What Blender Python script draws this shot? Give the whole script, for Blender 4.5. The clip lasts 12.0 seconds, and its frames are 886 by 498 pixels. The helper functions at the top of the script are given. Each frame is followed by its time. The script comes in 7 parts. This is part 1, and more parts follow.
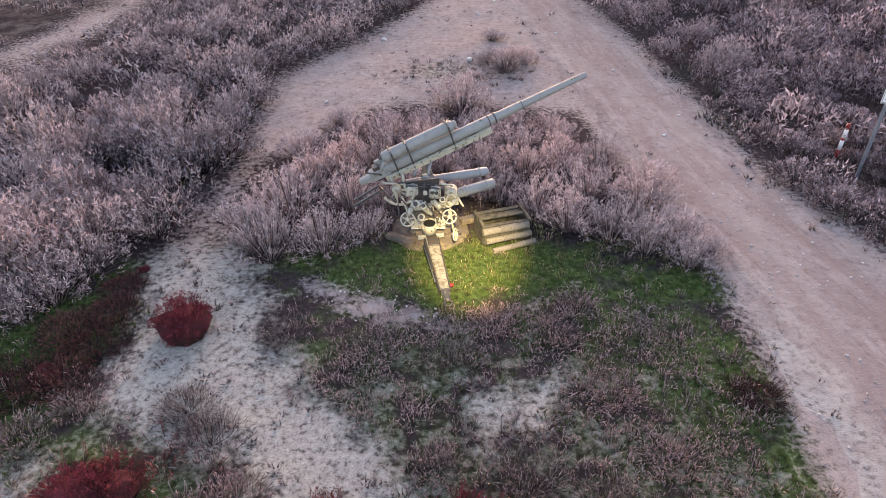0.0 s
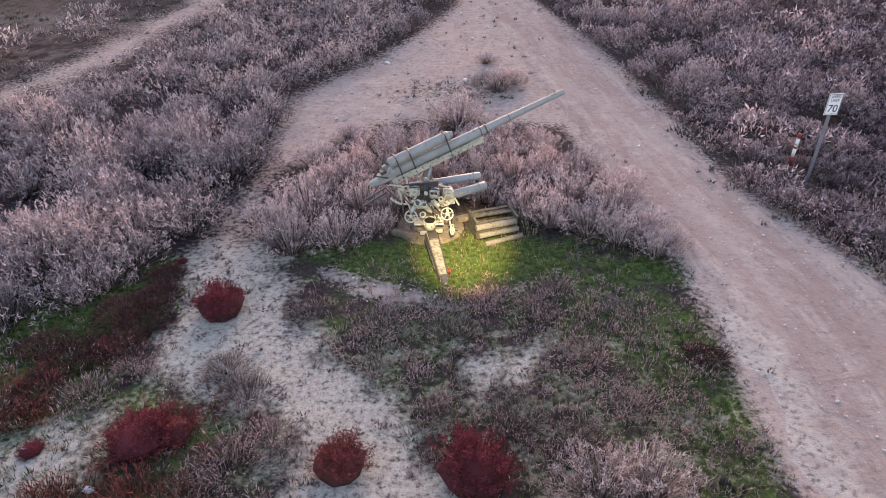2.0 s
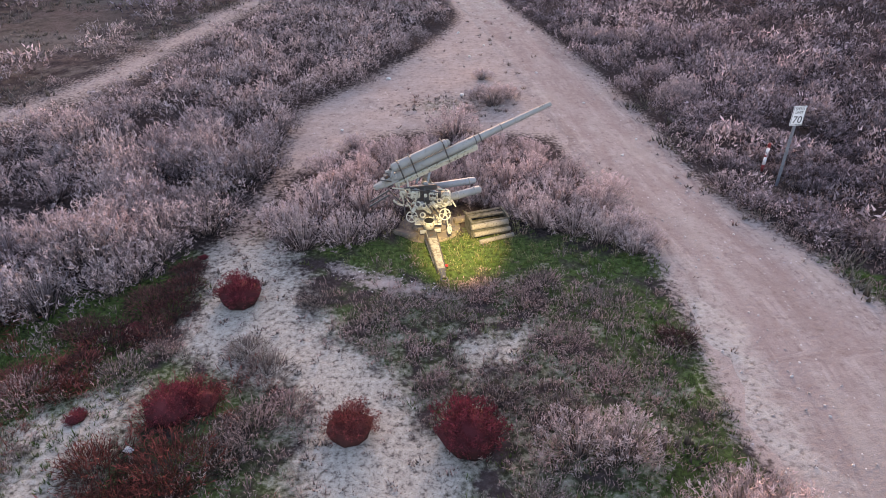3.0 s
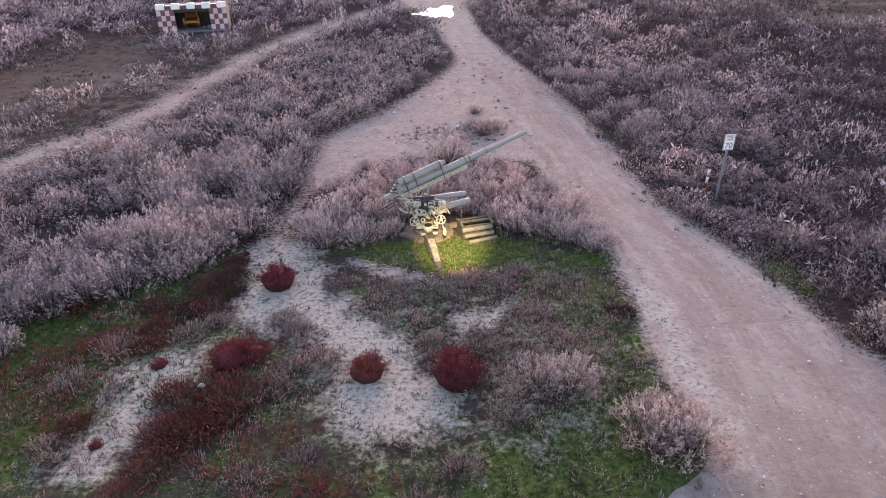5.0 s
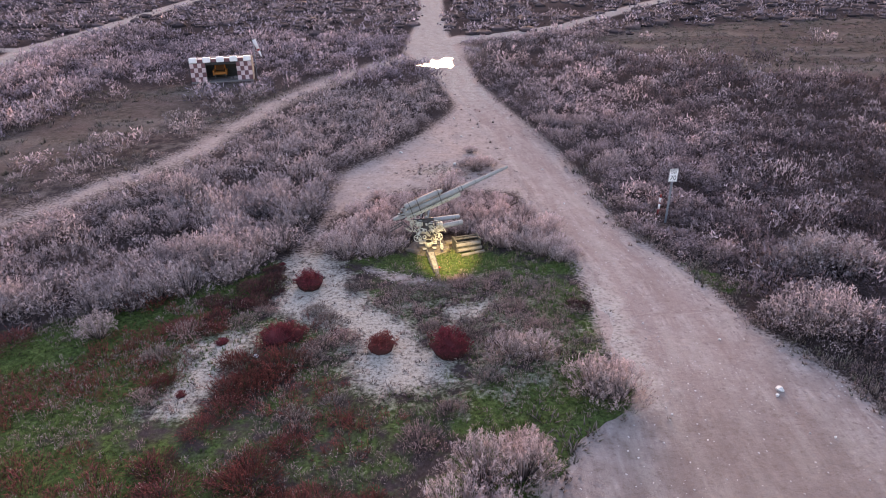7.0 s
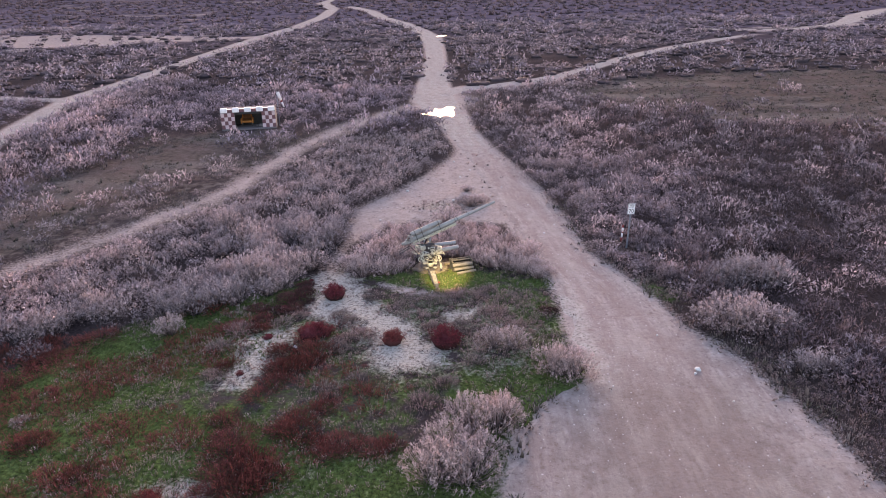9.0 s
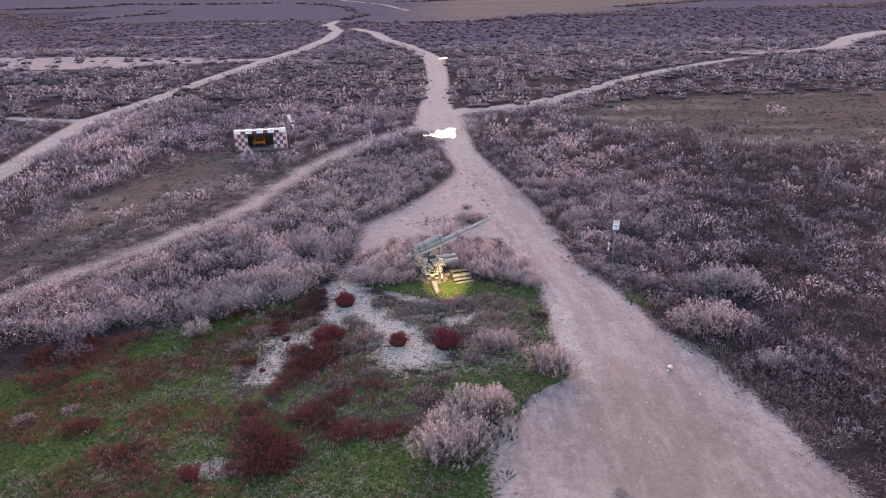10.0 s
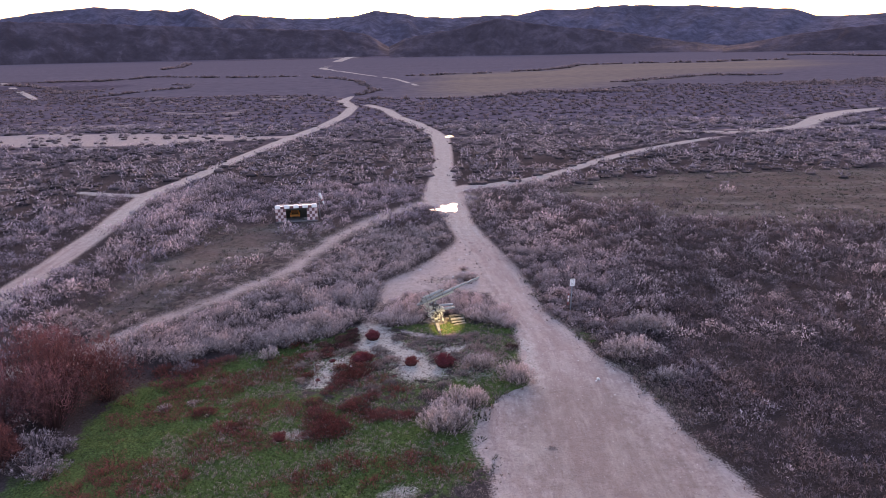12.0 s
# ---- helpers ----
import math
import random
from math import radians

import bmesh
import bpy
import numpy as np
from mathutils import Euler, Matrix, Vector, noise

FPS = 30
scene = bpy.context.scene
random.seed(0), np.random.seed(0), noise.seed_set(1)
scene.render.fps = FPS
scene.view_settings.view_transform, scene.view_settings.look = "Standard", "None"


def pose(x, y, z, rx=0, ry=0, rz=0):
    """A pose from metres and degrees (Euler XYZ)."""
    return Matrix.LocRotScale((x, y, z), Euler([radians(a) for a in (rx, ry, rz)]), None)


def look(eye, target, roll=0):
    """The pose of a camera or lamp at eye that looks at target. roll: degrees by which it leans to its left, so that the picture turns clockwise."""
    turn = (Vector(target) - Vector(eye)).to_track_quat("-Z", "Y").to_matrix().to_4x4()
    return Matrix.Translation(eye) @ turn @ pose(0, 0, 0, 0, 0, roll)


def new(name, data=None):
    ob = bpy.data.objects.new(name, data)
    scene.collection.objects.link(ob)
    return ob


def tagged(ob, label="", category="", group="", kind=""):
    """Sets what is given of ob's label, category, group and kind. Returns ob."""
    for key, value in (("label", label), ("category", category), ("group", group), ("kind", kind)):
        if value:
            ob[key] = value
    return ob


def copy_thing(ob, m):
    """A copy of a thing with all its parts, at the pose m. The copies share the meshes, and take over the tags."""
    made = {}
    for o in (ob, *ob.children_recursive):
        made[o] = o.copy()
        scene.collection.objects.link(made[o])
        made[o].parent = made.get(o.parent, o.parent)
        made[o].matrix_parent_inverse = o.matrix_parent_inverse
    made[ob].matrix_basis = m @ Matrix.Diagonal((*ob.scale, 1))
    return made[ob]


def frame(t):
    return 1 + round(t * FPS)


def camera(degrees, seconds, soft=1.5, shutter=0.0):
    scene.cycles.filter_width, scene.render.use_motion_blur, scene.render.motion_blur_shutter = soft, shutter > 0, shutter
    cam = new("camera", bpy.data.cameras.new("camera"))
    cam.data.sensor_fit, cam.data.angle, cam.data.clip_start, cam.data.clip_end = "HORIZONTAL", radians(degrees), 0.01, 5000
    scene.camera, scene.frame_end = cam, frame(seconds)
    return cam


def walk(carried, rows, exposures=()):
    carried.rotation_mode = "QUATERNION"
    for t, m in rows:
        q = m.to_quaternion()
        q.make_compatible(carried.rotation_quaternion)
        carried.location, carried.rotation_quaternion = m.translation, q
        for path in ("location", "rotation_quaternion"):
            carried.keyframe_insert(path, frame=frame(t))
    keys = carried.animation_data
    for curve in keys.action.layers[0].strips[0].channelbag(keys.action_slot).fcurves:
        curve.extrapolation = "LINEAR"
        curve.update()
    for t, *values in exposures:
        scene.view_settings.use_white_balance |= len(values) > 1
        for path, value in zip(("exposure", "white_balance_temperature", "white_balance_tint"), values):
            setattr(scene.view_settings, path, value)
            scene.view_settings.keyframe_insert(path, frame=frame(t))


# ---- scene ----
cam = camera(64.8, 12.0, soft=0.3)
PATH = [
    (0, (0.184, 0.184, 7.883), (0.093, 8.353, 2.116), -0.76),
    (0.5, (0.184, -0.222, 8.028), (0.088, 7.980, 2.308), -0.92),
    (1, (0.176, -0.679, 8.179), (0.085, 7.557, 2.508), -1.03),
    (1.5, (0.215, -1.212, 8.364), (0.112, 7.066, 2.754), -1.12),
    (2, (0.225, -1.829, 8.524), (0.137, 6.519, 3.020), -1.09),
    (2.5, (0.275, -2.543, 8.774), (0.171, 5.852, 3.342), -1.17),
    (3, (0.239, -3.310, 8.945), (0.177, 5.167, 3.642), -0.98),
    (5, (0.395, -7.256, 10.150), (0.322, 1.474, 5.273), -0.90),
    (5.5, (0.465, -8.390, 10.475), (0.373, 0.409, 5.725), -1.00),
    (6, (0.522, -9.484, 10.796), (0.425, -0.621, 6.166), -1.00),
    (6.5, (0.592, -10.839, 11.204), (0.482, -1.904, 6.716), -0.98),
    (7, (0.660, -12.173, 11.663), (0.536, -3.177, 7.298), -1.06),
    (9, (1.011, -17.954, 13.414), (0.818, -8.724, 9.571), -1.19),
    (9.5, (1.062, -19.437, 13.878), (0.858, -10.160, 10.151), -1.16),
    (10, (1.133, -20.941, 14.372), (0.913, -11.619, 10.759), -1.16),
    (10.1, (1.148, -21.170, 14.441), (0.925, -11.842, 10.845), -1.16),
    (10.2, (1.167, -21.457, 14.527), (0.941, -12.120, 10.953), -1.17),
    (10.3, (1.213, -22.165, 14.739), (0.979, -12.808, 11.218), -1.17),
    (10.4, (1.296, -23.446, 15.124), (1.048, -14.055, 11.699), -1.19),
    (10.5, (1.382, -24.766, 15.520), (1.119, -15.339, 12.194), -1.20),
    (10.6, (1.448, -25.876, 15.868), (1.177, -16.422, 12.619), -1.19),
    (10.7, (1.520, -27.096, 16.250), (1.241, -17.614, 13.087), -1.19),
    (10.8, (1.589, -28.261, 16.615), (1.302, -18.752, 13.533), -1.18),
    (10.9, (1.662, -29.482, 16.998), (1.367, -19.946, 14.001), -1.17),
    (11, (1.711, -30.314, 17.259), (1.410, -20.760, 14.321), -1.17),
    (11.1, (1.723, -30.632, 17.368), (1.420, -21.072, 14.449), -1.16),
    (11.2, (1.734, -30.950, 17.478), (1.431, -21.385, 14.577), -1.15),
    (11.5, (1.769, -31.904, 17.807), (1.461, -22.323, 14.961), -1.12),
    (12, (1.849, -33.359, 18.257), (1.536, -23.752, 15.498), -1.12),
]
# white balance: dusk, cool and slightly magenta
walk(cam, [(t, look(eye, target, roll)) for t, eye, target, roll in PATH],
     exposures=[(0.0, 2.62, 8150, 33), (3.0, 2.62, 8100, 34), (6.5, 2.62, 8000, 37), (10.0, 2.70, 7850, 38), (11.0, 2.80, 7650, 40), (11.4, 2.72, 7550, 41), (12.0, 2.50, 7450, 42)])

# ---- light: the sun is going down behind the hills ahead ----
SUN_AZIMUTH, SUN_ELEVATION = 3.1, 7.0
world = bpy.data.worlds.new("dusk_sky")
scene.world = world
world.use_nodes = True
wn = world.node_tree
sky = wn.nodes.new("ShaderNodeTexSky")
sky.sky_type = "NISHITA"
sky.sun_disc = False
sky.sun_elevation = radians(SUN_ELEVATION)
sky.sun_rotation = radians(SUN_AZIMUTH)
sky.air_density, sky.dust_density, sky.ozone_density = 1.0, 2.0, 2.0
wn.links.new(sky.outputs[0], wn.nodes["Background"].inputs[0])
wn.nodes["Background"].inputs[1].default_value = 0.15

sun = new("sun", bpy.data.lights.new("sun", "SUN"))
sun.data.energy, sun.data.angle, sun.data.color = 0.5, radians(40), (1.0, 0.82, 0.72)
_a, _e = radians(SUN_AZIMUTH), radians(SUN_ELEVATION)
sun.matrix_world = look((100 * math.sin(_a) * math.cos(_e), 100 * math.cos(_a) * math.cos(_e), 100 * math.sin(_e)), (0, 0, 0))

# warm spot added in mid-air for the yellow pool at the gun; its source is unseen
warm_spot = new("floodlight", bpy.data.lights.new("floodlight", "SPOT"))
warm_spot.data.energy, warm_spot.data.color = 4700, (0.97, 0.92, 0.46)
warm_spot.data.spot_size, warm_spot.data.spot_blend, warm_spot.data.shadow_soft_size = radians(11.8), 1.0, 0.1
warm_spot.matrix_world = look((0.6, 0.9, 8.6), (0.54, 10.95, 0.1))

# ---- numbers: noise and regions of the plan ----
def vnoise(x, y, seed=0):
    """Smooth value noise in the plan, 0 to 1."""
    x, y = np.asarray(x, float) + seed * 17.3, np.asarray(y, float) - seed * 9.1
    xi, yi = np.floor(x), np.floor(y)
    fx, fy = x - xi, y - yi
    fx, fy = fx * fx * (3 - 2 * fx), fy * fy * (3 - 2 * fy)
    def h(a, b):
        v = np.sin(a * 127.1 + b * 311.7 + seed * 74.7) * 43758.5453
        return v - np.floor(v)
    return (h(xi, yi) * (1 - fx) + h(xi + 1, yi) * fx) * (1 - fy) + (h(xi, yi + 1) * (1 - fx) + h(xi + 1, yi + 1) * fx) * fy


def fbm(x, y, seed=0, octaves=3):
    total, amp = 0, 0.5
    for o in range(octaves):
        total = total + amp * vnoise(x * 2 ** o, y * 2 ** o, seed + o)
        amp *= 0.5
    return total / (1 - 0.5 ** octaves)


def along(points, x, y):
    """How far plan points lie from a way given as (x, y, half width): the distance less the half width, and the side offset over the half width."""
    best, ratio = np.full(np.shape(x), 1e9), np.full(np.shape(x), 9.0)
    for (ax, ay, aw), (bx, by, bw) in zip(points, points[1:]):
        dx, dy = bx - ax, by - ay
        f = np.clip(((x - ax) * dx + (y - ay) * dy) / (dx * dx + dy * dy), 0, 1)
        half = aw + f * (bw - aw)
        d = np.hypot(x - ax - f * dx, y - ay - f * dy)
        near = d - half < best
        best = np.where(near, d - half, best)
        ratio = np.where(near, d / half, ratio)
    return best, ratio


def inside(corners, x, y):
    """Signed distance to a polygon of the plan, minus inside."""
    d, flag = np.full(np.shape(x), 1e9), np.zeros(np.shape(x), bool)
    for (ax, ay), (bx, by) in zip(corners, corners[1:] + corners[:1]):
        dx, dy = bx - ax, by - ay
        f = np.clip(((x - ax) * dx + (y - ay) * dy) / (dx * dx + dy * dy), 0, 1)
        d = np.minimum(d, np.hypot(x - ax - f * dx, y - ay - f * dy))
        if ay != by:
            cross = ((ay > y) != (by > y)) & (x < dx * (y - ay) / dy + ax)
            flag ^= cross
    return np.where(flag, -d, d)


def oval(cx, cy, rx, ry, x, y, turn=0.0):
    """Signed, about in metres: minus inside an oval."""
    c, s = math.cos(radians(turn)), math.sin(radians(turn))
    u, v = (x - cx) * c + (y - cy) * s, (y - cy) * c - (x - cx) * s
    return (np.hypot(u / rx, v / ry) - 1) * min(rx, ry)


def step(d, soft):
    """1 where d is minus, 0 where it is plus, over a soft edge."""
    return np.clip(0.5 - d / (2 * soft), 0, 1)


MAIN_ROAD = [(0.4, 47, 1.6), (1.4, 40, 1.2), (2.9, 32.5, 1.25), (4.4, 25, 1.5), (5.25, 19, 1.55), (5.95, 14, 1.2), (6.75, 11.2, 1.45),
             (7.25, 8.9, 1.8), (7.6, 5.3, 2.25), (8.15, 3.5, 2.65), (8.45, 2.4, 2.75), (8.2, 1.6, 3.15), (7.5, 0.2, 4.2), (7.4, -1.3, 4.7), (7.3, -3.2, 4.95), (8.0, -5, 4.75), (8.4, -7.5, 5.2), (9.0, -14, 5.4), (10, -60, 4.5)]
NORTH_ROAD = [(0.4, 47, 1.6), (-1.0, 54, 2.3), (-1.4, 62, 1.8), (-1.4, 70, 1.45), (-1.9, 94, 1.4), (-3.0, 115, 1.7), (-5.6, 129, 1.5), (-10.6, 148, 1.5), (-16.4, 164, 1.5), (-22.2, 189, 1.6), (-31, 211, 1.8)]
BRANCH_ROAD = [(-1.0, 53, 1.05), (-4.5, 48.6, 0.8), (-8.4, 42.2, 0.6), (-11, 35.5, 0.5), (-12.3, 30, 0.45), (-12.9, 26.5, 0.42), (-14, 22.8, 0.40), (-15.6, 20, 0.40), (-17.0, 17.2, 0.38), (-18.7, 14.5, 0.38), (-20.2, 12.3, 0.38), (-22.3, 8.4, 0.38), (-32, -6, 0.38)]
LEFT_ROAD = [(-36, -14, 1.1), (-34.4, 15, 1.15), (-35.3, 22.9, 1.05), (-36.2, 29.8, 1.0), (-37.3, 38.5, 1.0), (-39.4, 49.6, 1.15), (-40.5, 58.3, 1.35), (-39.6, 68.7, 1.05), (-38.9, 84.6, 1.05), (-37.4, 104, 1.25), (-36, 122.5, 1.5),
             (-33.6, 142, 1.5), (-32.8, 172, 1.5), (-35, 203, 1.7), (-43.5, 233, 2.2), (-44, 262, 0.8)]
FAR_ROAD = [(-21.5, 337, 1.4), (-41.8, 430, 1.2), (-77.7, 529, 1.4), (-148, 732, 4.5), (-228, 1306, 9.0), (-330, 2100, 12.0)]
WEST_SPUR = [(-40.5, 57.5, 0.9), (-45.5, 58.2, 0.7), (-52, 60.5, 0.45)]
EAST_TRACK = [(-0.6, 57, 1.3), (2.4, 61.0, 1.2), (6.4, 61.4, 0.95), (12.2, 65.7, 0.85), (18.3, 74, 0.85), (26.8, 86, 0.9), (35.9, 95.4, 1.0), (45.9, 104.7, 0.9), (54, 111, 0.5)]
EAST_SPUR = [(47, 123, 1.3), (58, 116.5, 0.9), (73, 122.5, 1.4), (80, 130, 1.8), (90.6, 145.7, 2.6), (105.4, 160.7, 2.6), (118, 167.4, 1.6), (140, 172, 0.8)]
CROSS_STRIP = [(-260, 137, 15), (-110, 124, 13), (-70, 121, 12), (-47, 121, 8), (-38, 123, 3), (-20, 115.5, 0.8), (2, 117, 0.9), (18, 119.6, 0.7), (48, 120, 1.0), (90, 128, 2.2), (180, 140, 3)]
WAYS = (MAIN_ROAD, NORTH_ROAD, BRANCH_ROAD, LEFT_ROAD, EAST_TRACK, EAST_SPUR, WEST_SPUR, FAR_ROAD)
BARE_LOT = [(-5.0, 17.3), (-5.1, 20.2), (-3.8, 22.4), (-2.3, 24.6), (-1.0, 27.5), (0.6, 32), (1.5, 39), (4.2, 27), (4.2, 17.4), (0.4, 18.2), (-1.4, 18.0), (-4.2, 15.0), (-4.6, 12.2), (-5.2, 11.0), (-5.3, 12.2), (-4.9, 15)]
PALE_A = [(-5.4, 11.4), (-4.6, 11.9), (-3.5, 10.5), (-2.9, 8.8), (-1.9, 7.5), (-0.8, 6.5), (-0.3, 5.4), (0.6, 4.5), (0.3, 3.4), (-1.2, 2.9), (-2.0, 3.5), (-2.3, 4.5), (-2.2, 5.2), (-2.7, 6.2), (-3.9, 6.7), (-5.2, 7.4), (-5.0, 8.9)]
PALE_B = [(-5.5, 6.2), (-5.4, 5.1), (-5.85, 4.4), (-5.9, 3.3), (-6.3, 2.3), (-7.3, 2.3), (-7.0, 3.9), (-7.2, 5.4), (-6.5, 6.0)]
PALE_C = [(0.5, 7.7), (1.2, 7.5), (1.8, 7.8), (1.5, 6.9), (0.9, 7.0), (0.7, 6.5)]
# the mown plain before the hills, and its tan middle field
MOWN = [(-1500, 560), (-320, 500), (-256, 482), (-200, 400), (-168, 283), (-138, 275), (-101, 279), (-63, 278), (-49, 258), (-34, 245), (-6, 237), (14, 245), (40, 275), (74, 300), (88, 325), (132, 298), (202, 318), (420, 400), (1500, 560), (1500, 1650), (-1500, 1650)]
TAN_FIELD = [(-20, 320), (-6, 250), (14, 250), (40, 285), (83, 338), (140, 400), (300, 560), (351, 740), (234, 700), (118, 670), (61, 535), (-13, 486)]
# hedges of brush, with how thick they stand
HEDGES = [(3, [(-305, 475), (-256, 478)]), (1, [(-256, 478), (-247, 552), (-170, 511), (-121, 505)]), (1, [(-168, 283), (-161, 316), (-149, 340), (-155, 376), (-172, 399)]), (1, [(-357, 817), (-389, 956), (-474, 1203)]), (1, [(-106, 487), (-62, 401), (-39, 304), (-43, 263)]), (1, [(-45, 475), (-12, 480)]),
          (1, [(-13, 486), (61, 535), (90, 600)]), (2, [(90, 600), (118, 683), (140, 690)]), (1, [(140, 690), (234, 715), (351, 762)]), (1, [(-34, 241), (-6, 235), (14, 245)]), (2, [(14, 245), (40, 273), (43, 258), (56, 265), (74, 255)]), (2, [(83, 338), (140, 400), (180, 385)]), (5, [(132, 291), (159, 294), (202, 312), (240, 330)]), (1, [(447, 975), (495, 1003), (503, 838)]), (2, [(-305, 440), (-240, 380), (-200, 320)])]
# bare grassy flats in the scrub, east and west of the roads
EAST_FLAT = [(11.9, 55), (20, 64.3), (33.6, 70), (50.5, 71), (80, 71), (80, 36), (44.8, 37), (36, 38.7), (27.8, 40.4), (22.6, 43.3), (17.4, 49.5)]
WEST_FLAT = [(-25.4, 27.6), (-22.3, 37.8), (-20.3, 40.6), (-16.8, 39), (-16.5, 34.1), (-18.5, 27.4), (-20.6, 21), (-21.7, 14.4), (-23.1, 11.3), (-24.9, 17)]
WEST_OPEN = [(-27, 13), (-28, 28), (-26.5, 39), (-20, 42.5), (-13, 41), (-10.2, 39), (-12.2, 31), (-14, 24.5), (-16.6, 19.6), (-20, 13.4)]
DITCH = [(-22.6, 8, 0.3), (-24.7, 15.8, 0.3), (-26.1, 21.1, 0.3), (-28.6, 29.6, 0.3), (-29.8, 40.7, 0.3)]
# a spit of turf with shrubs that runs out into the lot
SPIT = [(3.6, 4.8), (5.1, 4.5), (5.5, 3.5), (5.45, 2.1), (4.3, 1.4), (3.75, 1.0), (3.0, -0.3), (2.4, 1)]
# the open ground in front of the west thicket
CLEARING = [(-19, 2.5), (-17, 5.3), (-15, 5.6), (-13, 6.6), (-11.4, 6.6), (-9.4, 7.8), (-8.0, 8.6), (-6.9, 9.2), (-6.6, 10.0), (-5.9, 11.1), (-5.6, 12.1), (-5.3, 13.5), (-5.2, 15), (-4.6, 15), (-3.2, 10.3), (5.3, 10), (5.3, 2), (3, -11), (-20, -11), (-20, -2)]


def strip_at(x, y):
    """The trodden strip across the plain, worn through in streaks."""
    return along(CROSS_STRIP, x, y)[0] + 14 * np.clip(fbm(x * 0.035, y * 0.30, 15, 4) - 0.44, 0, 1) * np.clip((-30 - x) / 15, 0.2, 1) + 0.2


def roads_at(x, y):
    return np.maximum(np.minimum.reduce([along(w, x, y)[0] for w in WAYS]), -inside(SPIT, x, y))


def pale_at(x, y):
    return np.minimum.reduce([inside(p, x, y) for p in (PALE_A, PALE_B, PALE_C)])


def green_at(x, y):
    return np.minimum.reduce([oval(0.4, 10.7, 3.0, 1.0, x, y), oval(4.0, 10.2, 1.3, 0.6, x, y), oval(4.3, 7.0, 0.5, 0.8, x, y), oval(2.7, 2.4, 2.4, 1.5, x, y, 20), oval(4.4, 3.0, 1.7, 1.5, x, y),  oval(1.6, -1.6, 1.4, 2.6, x, y),
                              oval(-10.2, 4.4, 5.2, 3.1, x, y, 35), along([(-9.0, 7.9, 0.5), (-7.2, 8.6, 0.45), (-6.5, 9.6, 0.25), (-5.9, 10.7, 0.15)], x, y)[0], oval(-7.2, 8.7, 2.0, 0.8, x, y, 15), oval(-9.5, -2.5, 7.0, 3.8, x, y), oval(-15.0, -1.5, 2.6, 5.0, x, y), oval(-13.5, -7.0, 5.0, 3.0, x, y), oval(-8.0, -7.0, 8.5, 3.6, x, y), oval(-1.5, -4.6, 4.2, 3.6, x, y), oval(9.3, 9.3, 1.1, 0.6, x, y, -35)])


def meadow_at(x, y):
    """The green and red flat west of the lot, with few shrubs."""
    return np.minimum.reduce([oval(-8.5, 0.5, 9.0, 7.6, x, y, 25), oval(1.0, 6.0, 4.6, 5.6, x, y), oval(-7.0, -7.0, 10.0, 5.2, x, y)])


def patches(x, y):
    """Where rusty herbs take over from the grass of the meadow."""
    return fbm(x * 0.26 + y * 0.16, y * 0.62 - x * 0.20, 71, 4)


def lift(x, y):
    """Height of the ground: flat ways, low swells elsewhere."""
    x, y = np.asarray(x, float), np.asarray(y, float)
    off = np.clip(roads_at(x, y) / 2.5, 0, 1)
    far = np.clip((np.hypot(x, y - 10) - 40) / 160, 0, 1)
    z = off * ((fbm(x * 0.9, y * 0.9, 3) - 0.5) * 0.14 + (fbm(x * 0.16, y * 0.16, 5) - 0.5) * 0.25) + far * off * (fbm(x * 0.03, y * 0.03, 8) - 0.5) * 1.6
    # a bank runs beside the west road, with a ditch at its foot
    bank = along([(-29.0, 8, 0.5), (-30.4, 28, 0.5), (-32.4, 48, 0.5), (-32.4, 62, 0.5)], x, y)[0]
    z = z + 0.55 * np.exp(-(bank / 1.6) ** 2) - 0.25 * np.exp(-((along(DITCH, x, y)[0]) / 0.9) ** 2)
    for cx, cy, r in ((-0.2, 11.6, 2.2), (9.4, 14.3, 1.0), (-16.8, 43, 4.5), (1.3, 11.6, 1.0)):
        z = z * np.clip((np.hypot(x - cx, y - cy) - r) / r, 0, 1)
    return z


# ---- materials ----
def material(name, rough=0.9, metal=0.0, specular=0.3):
    m = bpy.data.materials.new(name)
    m.use_nodes = True
    b = m.node_tree.nodes["Principled BSDF"]
    b.inputs["Roughness"].default_value, b.inputs["Metallic"].default_value = rough, metal
    b.inputs["Specular IOR Level"].default_value = specular
    return m, m.node_tree, b


def node(tree, kind, **settings):
    n = tree.nodes.new(kind)
    for key, value in settings.items():
        if key in n.inputs:
            n.inputs[key].default_value = value
    return n


def grain(tree, scale, detail=4.0, rough=0.55, space="Object"):
    co = tree.nodes.new("ShaderNodeTexCoord")
    n = node(tree, "ShaderNodeTexNoise", Scale=scale, Detail=detail, Roughness=rough)
    tree.links.new(co.outputs[space], n.inputs["Vector"])
    return n.outputs["Fac"]


def ramp(tree, fac, stops):
    r = tree.nodes.new("ShaderNodeValToRGB")
    while len(r.color_ramp.elements) < len(stops):
        r.color_ramp.elements.new(0.5)
    for e, (at, colour) in zip(r.color_ramp.elements, stops):
        e.position, e.color = at, (*colour, 1)
    tree.links.new(fac, r.inputs["Fac"])
    return r.outputs["Color"]


def mixed(tree, fac, a, b, blend="MIX"):
    n = tree.nodes.new("ShaderNodeMix")
    n.data_type, n.blend_type = "RGBA", blend
    for socket, value in ((n.inputs[0], fac), (n.inputs[6], a), (n.inputs[7], b)):
        if isinstance(value, (int, float)):
            socket.default_value = value
        elif isinstance(value, tuple):
            socket.default_value = (*value, 1)
        else:
            tree.links.new(value, socket)
    return n.outputs[2]


